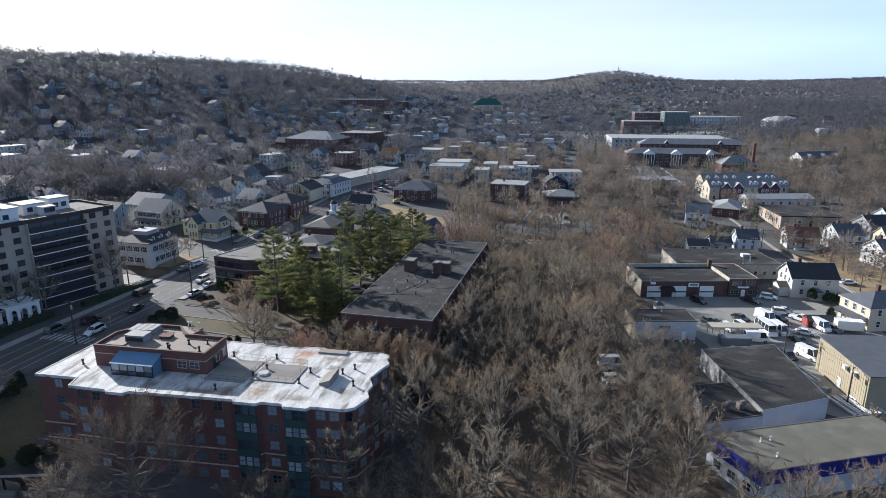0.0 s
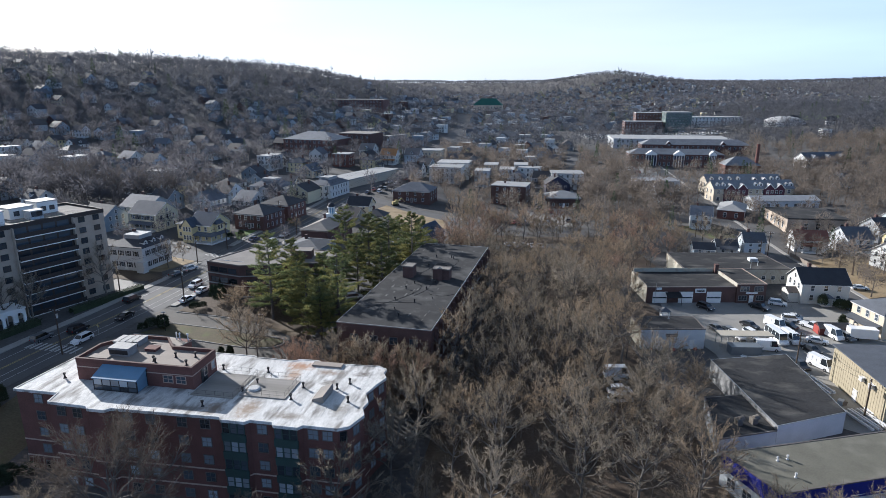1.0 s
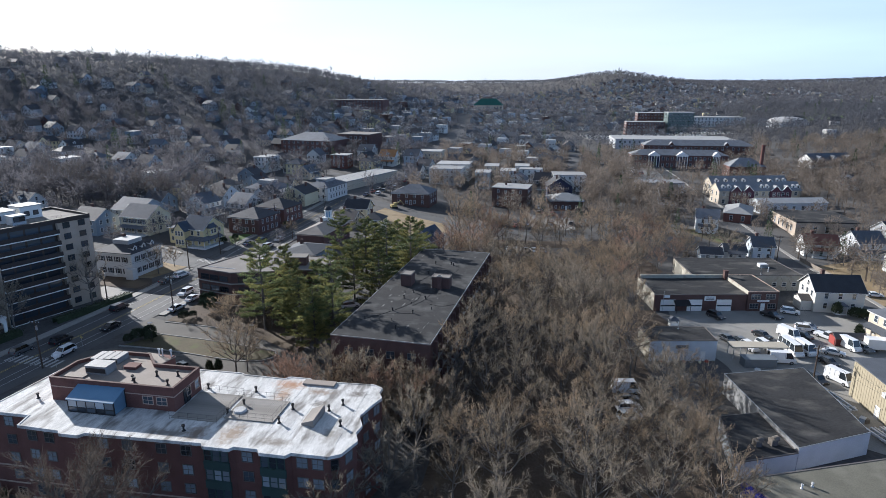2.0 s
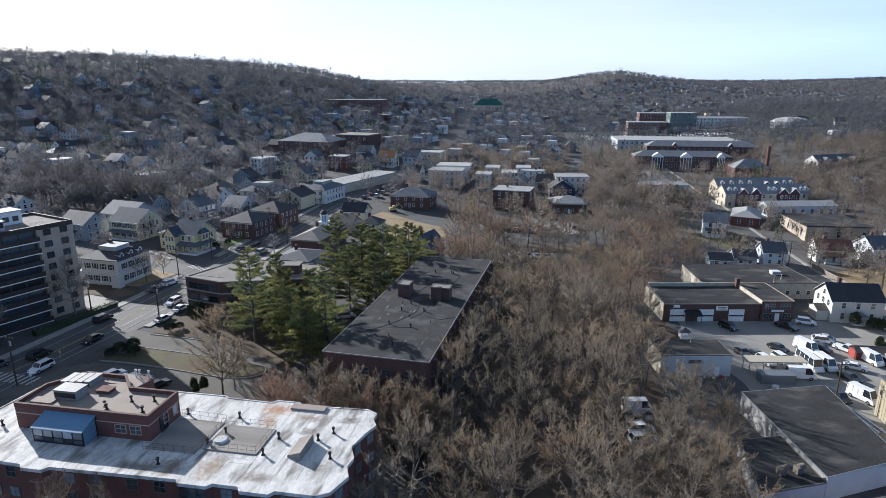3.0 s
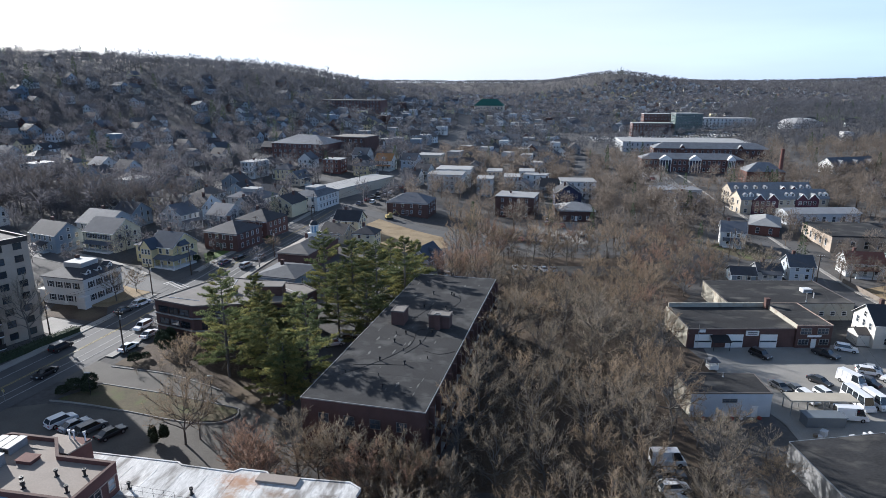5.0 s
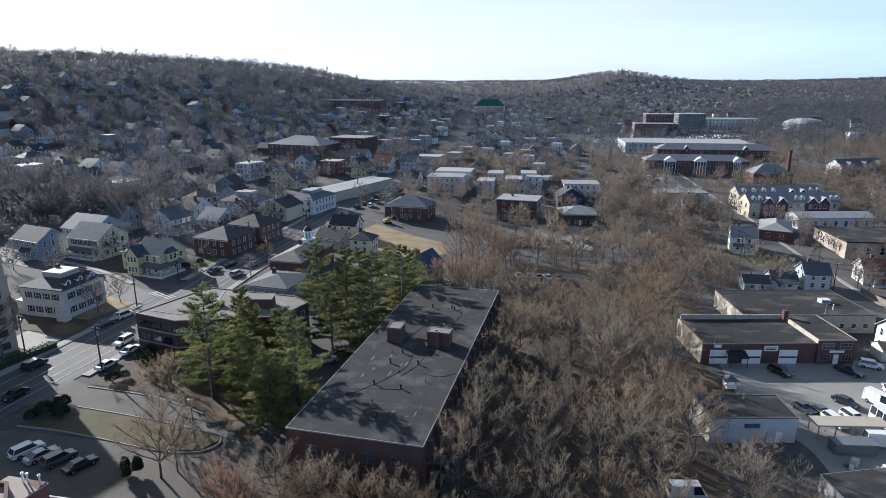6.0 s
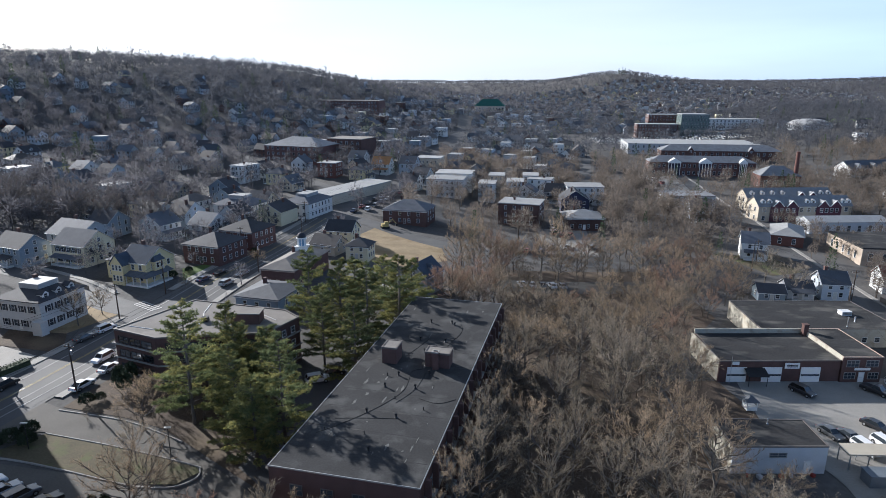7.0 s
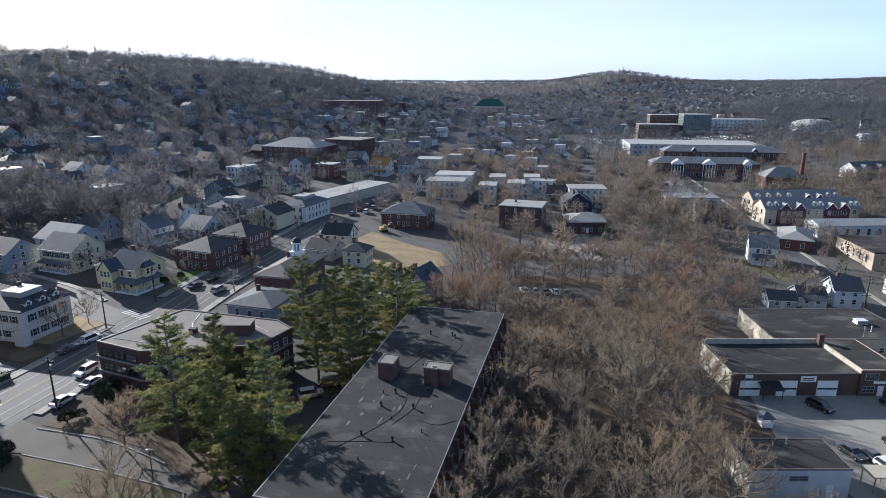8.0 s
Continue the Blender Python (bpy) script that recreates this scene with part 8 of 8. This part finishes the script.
def car_meshes(kind, colour):
    key = (kind, colour)
    if key in car_parts:
        return car_parts[key]
    L, W, hb, hr, f0, f1, r1, r0 = SHAPES[kind]
    X = lambda f: L / 2 - f * L
    prof = [(X(0.0), 0.32), (X(0.0) - 0.02, 0.62), (X(0.03), hb * 0.82), (X(f0), hb), (X(r0), hb * 1.02), (X(0.985), hb * 0.98), (X(1.0), 0.7), (X(1.0), 0.35)]
    body = Geo()
    ring_pts = [[(x, y, z - (d if z > 0.8 else 0)) for x, z in prof] for y, d in ((-W / 2, 0.10), (-W / 2 + 0.12, 0.0), (W / 2 - 0.12, 0.0), (W / 2, 0.10))]
    n = len(prof)
    body.add([p for r in ring_pts for p in r], [(a * n + i, a * n + (i + 1) % n, (a + 1) * n + (i + 1) % n, (a + 1) * n + i) for a in range(3) for i in range(n)] + [tuple(range(n - 1, -1, -1)), tuple(range(3 * n, 4 * n))])
    for fx in (0.19, 0.81):
        for s in (-1, 1):
            body.tube((X(fx), s * (W / 2 - 0.06), 0.34), (X(fx), s * (W / 2 + 0.015), 0.34), 0.40, 0.40, 12, 1)
    w0, w1 = W / 2 - 0.08, W / 2 - 0.24
    cab = Geo()
    lo, hi = [(X(f0), w0), (X(r0), w0)], [(X(f1), w1), (X(r1), w1)]
    z0, z1 = hb - 0.02, hr - 0.05
    vs = [(lo[0][0], -w0, z0), (lo[1][0], -w0, z0), (lo[1][0], w0, z0), (lo[0][0], w0, z0), (hi[0][0], -w1, z1), (hi[1][0], -w1, z1), (hi[1][0], w1, z1), (hi[0][0], w1, z1)]
    cab.add(vs, [(1, 0, 4, 5), (2, 1, 5, 6), (3, 2, 6, 7), (0, 3, 7, 4)])
    roof = Geo()
    roof.box(hi[1][0], -w1, z1 - 0.01, hi[0][0], w1, z1 + 0.06)
    for (a, b) in ((0, 4), (1, 5), (2, 6), (3, 7)):
        roof.tube(vs[a], vs[b], 0.06, 0.05, 4)
    if kind in ("van", "bus"):
        for f in np.linspace(f1 + 0.2, r1, 4):
            for s in (-1, 1):
                roof.tube((X(f), s * (w0 + 0.0), z0), (X(f), s * w1, z1), 0.09, 0.08, 4)
    if kind == "van":
        x0, x1 = X(r1) - 0.0, X(f1 + 0.22)
        roof.add([(x0, s * (w0 + 0.02), z0) for s in (-1, 1)] + [(x1, s * (w0 + 0.02), z0) for s in (-1, 1)] + [(x0, s * (w1 + 0.02), z1) for s in (-1, 1)] + [(x1, s * (w1 + 0.02), z1) for s in (-1, 1)], [(0, 2, 6, 4), (3, 1, 5, 7), (1, 0, 4, 5)])
    wheel = Geo()
    wheel.tube((0, -0.11, 0), (0, 0.11, 0), 0.33, 0.33, 14, 0)
    wheel.tube((0, -0.125, 0), (0, 0.125, 0), 0.2, 0.2, 10, 1)
    lamp, tail = Geo(), Geo()
    lamp.box(-0.06, -0.18, -0.08, 0.03, 0.18, 0.08)
    tail.box(-0.03, -0.14, -0.12, 0.04, 0.14, 0.12)
    p = PAINTS[colour]
    car_parts[key] = (body.mesh("body", [p, TYRE]), cab.mesh("glazing", CARGLASS), roof.mesh("roof", p), wheel.mesh("wheel", [TYRE, METAL]), lamp.mesh("headlight", LAMP), tail.mesh("tail_light", TAIL), X, W, hb)
    return car_parts[key]


def car(kind, colour, x, y, deg, where="", z=None, lamps=True):
    body, cab, roof, wheel, lamp, tail, X, W, hb = car_meshes(kind, colour)
    names = {"sedan": "saloon car", "suv": "estate car", "van": "panel van", "bus": "minibus", "pickup": "pickup truck"}
    ob = thing("car" if kind in ("sedan", "suv") else names[kind].replace(" ", "_"), turn(x, y, (land(x, y) + 0.12) if z is None else z, deg), f"{colour} {names[kind]} parked {where}", "car" if kind in ("sedan", "suv") else "van" if kind in ("van", "bus") else "truck", "parked vehicles")
    part("body", body, None, ob)
    part("glazing", cab, None, ob)
    part("roof", roof, None, ob)
    for fx in (0.19, 0.81):
        for s in (-1, 1):
            part("wheel", wheel, None, ob, at=turn(X(fx), s * (W / 2 - 0.08), 0.34))
    if lamps:
        for s in (-1, 1):
            part("headlight", lamp, None, ob, at=turn(X(0.012), s * (W / 2 - 0.28), 0.72))
            part("tail_light", tail, None, ob, at=turn(X(0.998), s * (W / 2 - 0.22), 0.78))
    return ob


for kind, colour, x, y, deg in (("suv", "black", -81.0, 153.5, 74), ("sedan", "white", -66.6, 153.6, 74), ("sedan", "white", -65.3, 160.6, 74), ("suv", "white", -69.0, 165.0, 254), ("sedan", "grey", -78.6, 175.2, 68), ("suv", "white", -76.6, 180.2, 68), ("suv", "black", -83.4, 133.6, 75),
                                ("suv", "grey", -88.6, 128.6, 75), ("suv", "white", -79.2, 127.8, 255), ("sedan", "blue", -68.0, 216.2, 72), ("sedan", "black", -65.4, 222.5, 72), ("sedan", "silver", -58.6, 222.0, 252), ("suv", "silver", -60.3, 213.0, 72), ("sedan", "black", -76.8, 141.5, 255)):
    car(kind, colour, x, y, deg, "at the kerb of the main street")
for kind, colour, x, y in (("suv", "white", -63.2, 124.4), ("sedan", "silver", -60.2, 123.2), ("suv", "grey", -57.0, 122.2), ("sedan", "black", -53.0, 120.8)):
    car(kind, colour, x, y, 58, "in the apartment car park")
car("suv", "white", -23.7, 157.6, 20, "in the shaded lane")
car("sedan", "black", -21.2, 161.0, 20, "in the shaded lane")
car("sedan", "white", -6.0, 206.5, 70, "behind the dark-roofed block")
car("sedan", "silver", -9.2, 207.5, 70, "behind the dark-roofed block")
car("sedan", "silver", 2.3, 213, 70, "behind the dark-roofed block")
for kind, colour, x, y, deg in (("van", "white", 83.6, 146.6, -70), ("bus", "white", 79.6, 138.6, -88), ("van", "white", 82.8, 138.2, -86), ("van", "white", 74.6, 133.2, -8), ("van", "white", 94.2, 140.6, -80), ("sedan", "grey", 70.6, 143.4, -80), ("sedan", "black", 77.4, 147.0, -65), ("suv", "white", 90.2, 151.0, -20), ("suv", "black", 86.8, 146.4, -60), ("pickup", "white", 92.6, 146.2, -62),
                                ("suv", "white", 71.0, 140.2, -80), ("suv", "white", 75.0, 141.2, -80), ("sedan", "white", 83.4, 141.4, -30), ("sedan", "white", 88.6, 137.2, -32), ("sedan", "black", 84.4, 132.4, -75), ("van", "white", 81.6, 124.2, -70), ("suv", "black", 77.0, 124.2, -80), ("suv", "white", 92.8, 162.6, -28), ("suv", "black", 71.6, 159.6, -62), ("pickup", "black", 86.4, 159.8, -60),
                                ("sedan", "white", 124.4, 176.0, -10), ("suv", "blue", 111.6, 159.2, -8), ("sedan", "silver", 91.2, 152.6, 160), ("suv", "grey", 96.8, 139.4, -80), ("sedan", "grey", 68.0, 144.8, -75)):
    car(kind, colour, x, y, deg, "in the crowded yard")
for i, colour in enumerate(("silver", "silver", "grey", "white", "silver")):
    car("sedan", colour, 24.2 + 3.0 * i, 224.2 - 0.1 * i, 100, "in a row under bare trees", None, False)
cr = random.Random(6)
spots_mid = [(x, y, 70) for x, y in ((46.5, 302), (46.5, 296), (48.1, 286), (51.2, 286), (46, 290), (41.7, 269), (47, 269), (36, 262), (31, 263), (26, 264), (56, 268))] + [(-38.5 + i * 1.1 + (i % 2) * 4.5, 312 + i * 4.4, 74) for i in range(14)] + [(x, y, 100) for x, y in ((120, 406), (124, 412), (128, 420), (132, 428), (136, 434), (126, 404), (131, 410))]
for x, y, deg in spots_mid:
    car(cr.choice(("sedan", "suv")), cr.choice(("white", "silver", "black", "grey", "grey", "blue", "red")), x, y, deg + cr.uniform(-8, 8), "in a town car park", None, False)
# rows of far cars: one object
g = Geo()
for j in range(7):
    for i in range(46):
        if cr.random() < 0.25:
            continue
        x, y = 155 + i * 3.1, 645 + j * 8.5
        z = land(x, y) + 0.35
        c = cr.randrange(4)
        g.box(x - 0.9, y - 2.2, z + 0.3, x + 0.9, y + 2.2, z + 1.0, c)
        g.add([(x - 0.8, y - 1.4, z + 1.0), (x + 0.8, y - 1.4, z + 1.0), (x + 0.8, y + 1.3, z + 1.0), (x - 0.8, y + 1.3, z + 1.0), (x - 0.65, y - 0.8, z + 1.5), (x + 0.65, y - 0.8, z + 1.5), (x + 0.65, y + 0.8, z + 1.5), (x - 0.65, y + 0.8, z + 1.5)], [(0, 1, 5, 4), (1, 2, 6, 5), (2, 3, 7, 6), (3, 0, 4, 7)], 4)
        g.add([(x - 0.65, y - 0.8, z + 1.5), (x + 0.65, y - 0.8, z + 1.5), (x + 0.65, y + 0.8, z + 1.5), (x - 0.65, y + 0.8, z + 1.5)], [(0, 1, 2, 3)], c)
tagged(part("far_cars", g, [PAINTS["white"], PAINTS["silver"], PAINTS["grey"], PAINTS["white"], CARGLASS]), "rows of parked cars in a far car park", "cars", kind="stuff")

# ---- yard clutter ----
yard = -4.3


def box_body(name, label, x, y, deg, L, W, H, m, z=0.8):
    ob = thing(name, turn(x, y, yard, deg), label, "trailer")
    g = Geo()
    g.box(-L / 2, -W / 2, z, L / 2, W / 2, z + H)
    part("box", g, m, ob)
    g = Geo()
    for k in range(int(L / 0.6)):
        xx = -L / 2 + 0.3 + k * 0.6
        g.box(xx - 0.05, -W / 2 - 0.04, z + 0.05, xx + 0.05, -W / 2, z + H - 0.05)
        g.box(xx - 0.05, W / 2, z + 0.05, xx + 0.05, W / 2 + 0.04, z + H - 0.05)
    part("rib", g, m, ob)
    if z > 0.5:
        for xx in (-L * 0.35, -L * 0.22):
            for s in (-1, 1):
                g = Geo()
                g.tube((0, -0.15, 0), (0, 0.15, 0), 0.45, 0.45, 12)
                part("wheel", g, TYRE, ob, at=turn(xx, s * (W / 2 - 0.2), 0.45))
    return ob


box_body("box_trailer", "white box trailer parked in the yard", 100.2, 139.0, -12, 6.0, 2.4, 2.3, PAINTS["white"])


def red_shed():
    ob = thing("garden_shed", turn(95.4, 143.0, yard, -4), "dark red timber shed with bright red door", "shed")
    g = Geo()
    gable_wall(g, -3.5, -1.5, 3.5, 1.5, 0, 2.0, 0.9)
    part("wall", g, BARNRED, ob)
    g = Geo()
    g.gable(-3.5, -1.5, 3.5, 1.5, 2.0, 0.9, 0.2, 0.1)
    part("roof", g, SHINGLEBR, ob)
    g = Geo()
    g.box(-3.58, -1.1, 0.1, -3.502, 1.1, 2.0)
    part("door", g, REDPAINT, ob)


BARNRED = mat("dark red boards", (0.10, 0.03, 0.028), 0.8, 0.2, 0.8, 8.0, 0.1)
red_shed()


def shelter():
    ob = thing("shelter", turn(70.6, 136.2, yard, -2), "long open shelter with flat tan roof", "shelter")
    g = Geo()
    g.box(-6.2, -1.6, 2.7, 6.2, 1.6, 2.95)
    part("roof", g, TANROOFPALE, ob)
    for i in range(5):
        for s in (-1, 1):
            g = Geo()
            g.box(-0.07, -0.07, 0, 0.07, 0.07, 2.7)
            part("post", g, METAL, ob, at=turn(-5.8 + i * 2.9, s * 1.45, 0))
    ob = thing("shelter", turn(68.6, 131.6, yard, -2), "low blue-grey metal store with flat roof", "shelter")
    g = Geo()
    g.box(-3.4, -1.2, 0, 3.4, 1.2, 1.9)
    g.box(-3.55, -1.35, 1.9, 3.55, 1.35, 2.05)
    part("body", g, BLOCKBLUE, ob)


TANROOFPALE = mat("pale tan roofing", (0.40, 0.36, 0.29), 0.8, 0.12, 0.4, 5.0, 0.1)
BLOCKBLUE = mat("blue-grey sheet metal", (0.13, 0.15, 0.17), 0.5, 0.12, 0.6, 6.0, 0.0)
shelter()


def ladder_rack(x, y, deg, L, z=0.0, n=8):
    ob = thing("metal_rack", turn(x, y, yard + z, deg), "long white metal ladder frame lying in the yard", "rack", "metal frames")
    for s in (-1, 1):
        g = Geo()
        g.box(-L / 2, s * 0.55 - 0.18, 0, L / 2, s * 0.55 + 0.18, 0.35)
        part("rail", g, ALU, ob)
    for i in range(n):
        g = Geo()
        g.box(-0.05, -0.36, 0.1, 0.05, 0.36, 0.25)
        part("rung", g, METAL, ob, at=turn(-L / 2 + L * (i + 0.5) / n, 0, 0))


ladder_rack(73.7, 122.0, -79, 9.0, 1.4)
ladder_rack(74.9, 113.6, -85, 7.0, 1.4)
for i in range(4):
    ladder_rack(75.6 + i * 1.7, 102.4 + 0.2 * i, -82, 7.0, 0.4)
rnd = random.Random(14)
for i in range(14):
    s = rnd.uniform(0.6, 1.2)
    g = Geo()
    g.box(-s / 2, -s * 0.4, 0, s / 2, s * 0.4, s * 0.8)
    g.box(-s / 2 - 0.03, -s * 0.4 - 0.03, s * 0.8, s / 2 + 0.03, s * 0.4 + 0.03, s * 0.86)
    x, y = (rnd.uniform(63, 72), rnd.uniform(123.5, 128)) if i < 9 else (rnd.uniform(74, 78), rnd.uniform(106, 120))
    tagged(part("crate", g, (FENCEWOOD, BLOCKGREY, ALU)[i % 3], at=turn(x, y, yard, rnd.uniform(0, 90))), "weathered storage crate standing in the yard", "crate", "yard crates")
# small white shrine-like kiosk on the bank
kiosk = thing("kiosk", turn(58.4, 154.0, land(58.4, 154.0)), "small white wooden kiosk with grey roof", "kiosk")
g = Geo()
for a, b in ((-1, -1), (1, -1), (1, 1), (-1, 1)):
    g.box(a * 0.9 - 0.08, b * 0.9 - 0.08, 0, a * 0.9 + 0.08, b * 0.9 + 0.08, 1.9)
g.box(-0.95, -0.95, 0, 0.95, 0.95, 0.9)
part("frame", g, WHITE, kiosk)
g = Geo()
g.hip(-1, -1, 1, 1, 1.9, 0.9, 0.25, 0.1)
part("roof", g, SHINGLE, kiosk)

# ---- poles, wires, lamps, signs, fences ----
def pole(x, y, h, deg, arm=True, label="weathered wooden utility pole with crossarm and wires"):
    ob = thing("utility_pole", turn(x, y, land(x, y), deg), label, "pole", "utility poles")
    g = Geo()
    g.tube((0, 0, -0.5), (0, 0, h), 0.17, 0.11, 8)
    part("shaft", g, WOODPOLE, ob)
    if arm:
        g = Geo()
        g.box(-1.2, -0.06, h - 0.75, 1.2, 0.06, h - 0.62)
        part("crossarm", g, WOODPOLE, ob)
        for q in (-1.1, -0.4, 0.4, 1.1):
            g = Geo()
            g.tube((q, 0, h - 0.62), (q, 0, h - 0.42), 0.04, 0.05, 6)
            part("insulator", g, ALU, ob)
        g = Geo()
        g.tube((0.32, 0, h - 2.2), (0.32, 0, h - 1.3), 0.2, 0.2, 10)
        part("transformer", g, METAL, ob)
    return ob


def wire(a, b, sag=0.8):
    g = Geo()
    pts = [Vector(a).lerp(Vector(b), t) - Vector((0, 0, sag * 4 * t * (1 - t))) for t in np.linspace(0, 1, 13)]
    g.pipe(pts, 0.022, 4)
    tagged(part("overhead_wire", g, TYRE), "thin black overhead wire between poles", "wire", "overhead wires")


POLES = [(-79.6, 121.2, 10.5, -14), (-66.4, 151.3, 10.0, -18), (-88.2, 161.2, 8.5, -18), (-77.1, 187.2, 9.0, -22), (-74.0, 205.2, 9.5, -18), (-54.5, 224, 9.5, -16), (-66.5, 246, 9.0, -14), (-50.0, 262, 9.5, -14), (-55, 290, 9.0, -14), (-36, 318, 9.5, -14), (-43, 348, 9.0, -14), (75.2, 122.6, 9.0, 10), (77.2, 103.7, 8.0, 60), (106.3, 200, 9.0, 0), (101.6, 240.9, 9.5, 0), (106.5, 248, 9.0, 0), (116.2, 213.1, 9.0, 0)]
for x, y, h, d in POLES:
    pole(x, y, h, d)
tops = {i: (p[0], p[1], land(p[0], p[1]) + p[2] - 0.45) for i, p in enumerate(POLES)}
for a, b in ((0, 1), (1, 5), (2, 3), (3, 4), (4, 6), (5, 7), (6, 8), (7, 9), (8, 10), (1, 3), (11, 13), (13, 14), (14, 15), (15, 16), (11, 12)):
    for off in (-0.9, 0.9):
        pa, pb = tops[a], tops[b]
        wire((pa[0] + off, pa[1], pa[2]), (pb[0] + off, pb[1], pb[2]))


def lamp_post(x, y, h):
    ob = thing("street_lamp", turn(x, y, land(x, y)), "slim dark lamp post with flat head", "lamp")
    g = Geo()
    g.tube((0, 0, -0.3), (0, 0, h), 0.07, 0.05, 6)
    part("post", g, DARKMETAL, ob)
    g = Geo()
    g.box(-0.5, -0.18, h, 0.5, 0.18, h + 0.14)
    part("head", g, METAL, ob)


lamp_post(-41.2, 132.8, 4.6)
lamp_post(-63.6, 133.8, 4.6)
for x, y, label, m in ((-77.6, 131.5, "yellow diamond warning sign on a post", YELLOWLINE), (-77.0, 121.5, "white lane post sign", WHITE)):
    ob = thing("road_sign", turn(x, y, land(x, y), 75), label, "sign")
    g = Geo()
    g.tube((0, 0, -0.3), (0, 0, 2.4), 0.04, 0.04, 6)
    part("post", g, METAL, ob)
    g = Geo()
    g.add([(0.05, 0, 1.8), (0.05, 0.45, 2.25), (0.05, 0, 2.7), (0.05, -0.45, 2.25), (0.02, 0, 1.8), (0.02, 0.45, 2.25), (0.02, 0, 2.7), (0.02, -0.45, 2.25)], [(0, 1, 2, 3), (7, 6, 5, 4), (0, 4, 5, 1), (1, 5, 6, 2), (2, 6, 7, 3), (3, 7, 4, 0)])
    part("plate", g, m, ob)


def fence(line, h, m, label, board=0.6):
    ob = thing("fence", Matrix.Identity(4), label, "fence")
    for (ax, ay), (bx, by) in zip(line, line[1:]):
        n = max(1, int(math.dist((ax, ay), (bx, by)) / 2.4))
        ang = math.degrees(math.atan2(by - ay, bx - ax))
        for i in range(n):
            x, y = ax + (bx - ax) * (i + 0.5) / n, ay + (by - ay) * (i + 0.5) / n
            g = Geo()
            g.box(-1.2, -0.03, 0.05, 1.2, 0.03, h)
            g.box(-1.2, -0.06, h * 0.8, 1.2, -0.03, h * 0.86)
            g.box(-1.25, -0.07, 0, -1.15, 0.07, h + 0.1)
            part("panel", g, m, ob, at=turn(x, y, land(x, y), ang))


fence([(-68, 78), (-62, 76.5), (-60, 71)], 1.9, FENCEWOOD, "weathered grey board fence below the apartment house")
fence([(122.5, 190), (123.5, 212)], 1.6, FENCEWOOD, "weathered board fence along the side street")
fence([(113, 262), (119, 250), (121, 242)], 1.5, FENCEWOOD, "weathered board fence along the side street")
fence([(-105, 214), (-96, 208)], 1.2, FENCEWOOD, "low board fence beside the side street")
# digger on the dry field
dig = thing("excavator", turn(-22.5, 285.5, land(-22.5, 285.5), 20), "yellow tracked excavator at the edge of the field", "excavator")
g = Geo()
g.box(-1.6, -1.2, 0, 1.6, -0.7, 0.8)
g.box(-1.6, 0.7, 0, 1.6, 1.2, 0.8)
part("track", g, TYRE, dig)
g = Geo()
g.box(-1.4, -1.1, 0.8, 1.2, 1.1, 1.9)
g.box(-0.2, -1.1, 1.9, 1.0, 0.0, 2.8)
part("cab", g, YELLOWLINE, dig)
g = Geo()
g.tube((1.0, 0.3, 1.4), (3.2, 0.3, 3.4), 0.2, 0.16, 6)
g.tube((3.2, 0.3, 3.4), (4.8, 0.3, 1.4), 0.16, 0.12, 6)
part("boom", g, YELLOWLINE, dig)
g = Geo()
g.box(4.4, -0.2, 0.7, 5.1, 0.8, 1.4)
part("bucket", g, DARKMETAL, dig)

# vehicles in the lane between the trees
for i, (kind, colour, x, y) in enumerate((("suv", "silver", 34.2, 109.5), ("suv", "white", 34.9, 112.8), ("sedan", "grey", 35.6, 116.0), ("van", "white", 36.4, 119.6))):
    car(kind, colour, x, y, 8 - 3 * i, "in the lane between bare trees", None, False)


def garden_wall():
    """Low brick wall with a timber fence before it, west of the brick apartment house."""
    ob = thing("garden_wall", turn(-63.5, 78.6, land(-63.5, 78.6), 4), "low dark brick garden wall with concrete coping", "wall")
    g = Geo()
    g.box(-4.2, -0.2, -0.8, 4.2, 0.2, 1.5)
    part("wall", g, BRICKDK, ob)
    g = Geo()
    g.box(-4.3, -0.28, 1.5, 4.3, 0.28, 1.62)
    part("coping", g, CONCRETE, ob)
    ob = thing("board_fence", turn(-61.5, 75.0, land(-61.5, 75.0), -2), "weathered grey timber board fence", "fence")
    g = Geo()
    g.box(-0.075, -0.012, -0.2, 0.075, 0.012, 1.75)
    me = g.mesh("board", FENCEWOOD)
    for i in range(52):
        part("board", me, None, ob, at=turn(-4.2 + 0.165 * i, 0, 0.02 * math.sin(i * 1.7)))
    for z in (0.3, 1.3):
        g = Geo()
        g.box(-4.3, 0.02, z, 4.4, 0.07, z + 0.09)
        part("rail", g, FENCEWOOD, ob)


garden_wall()
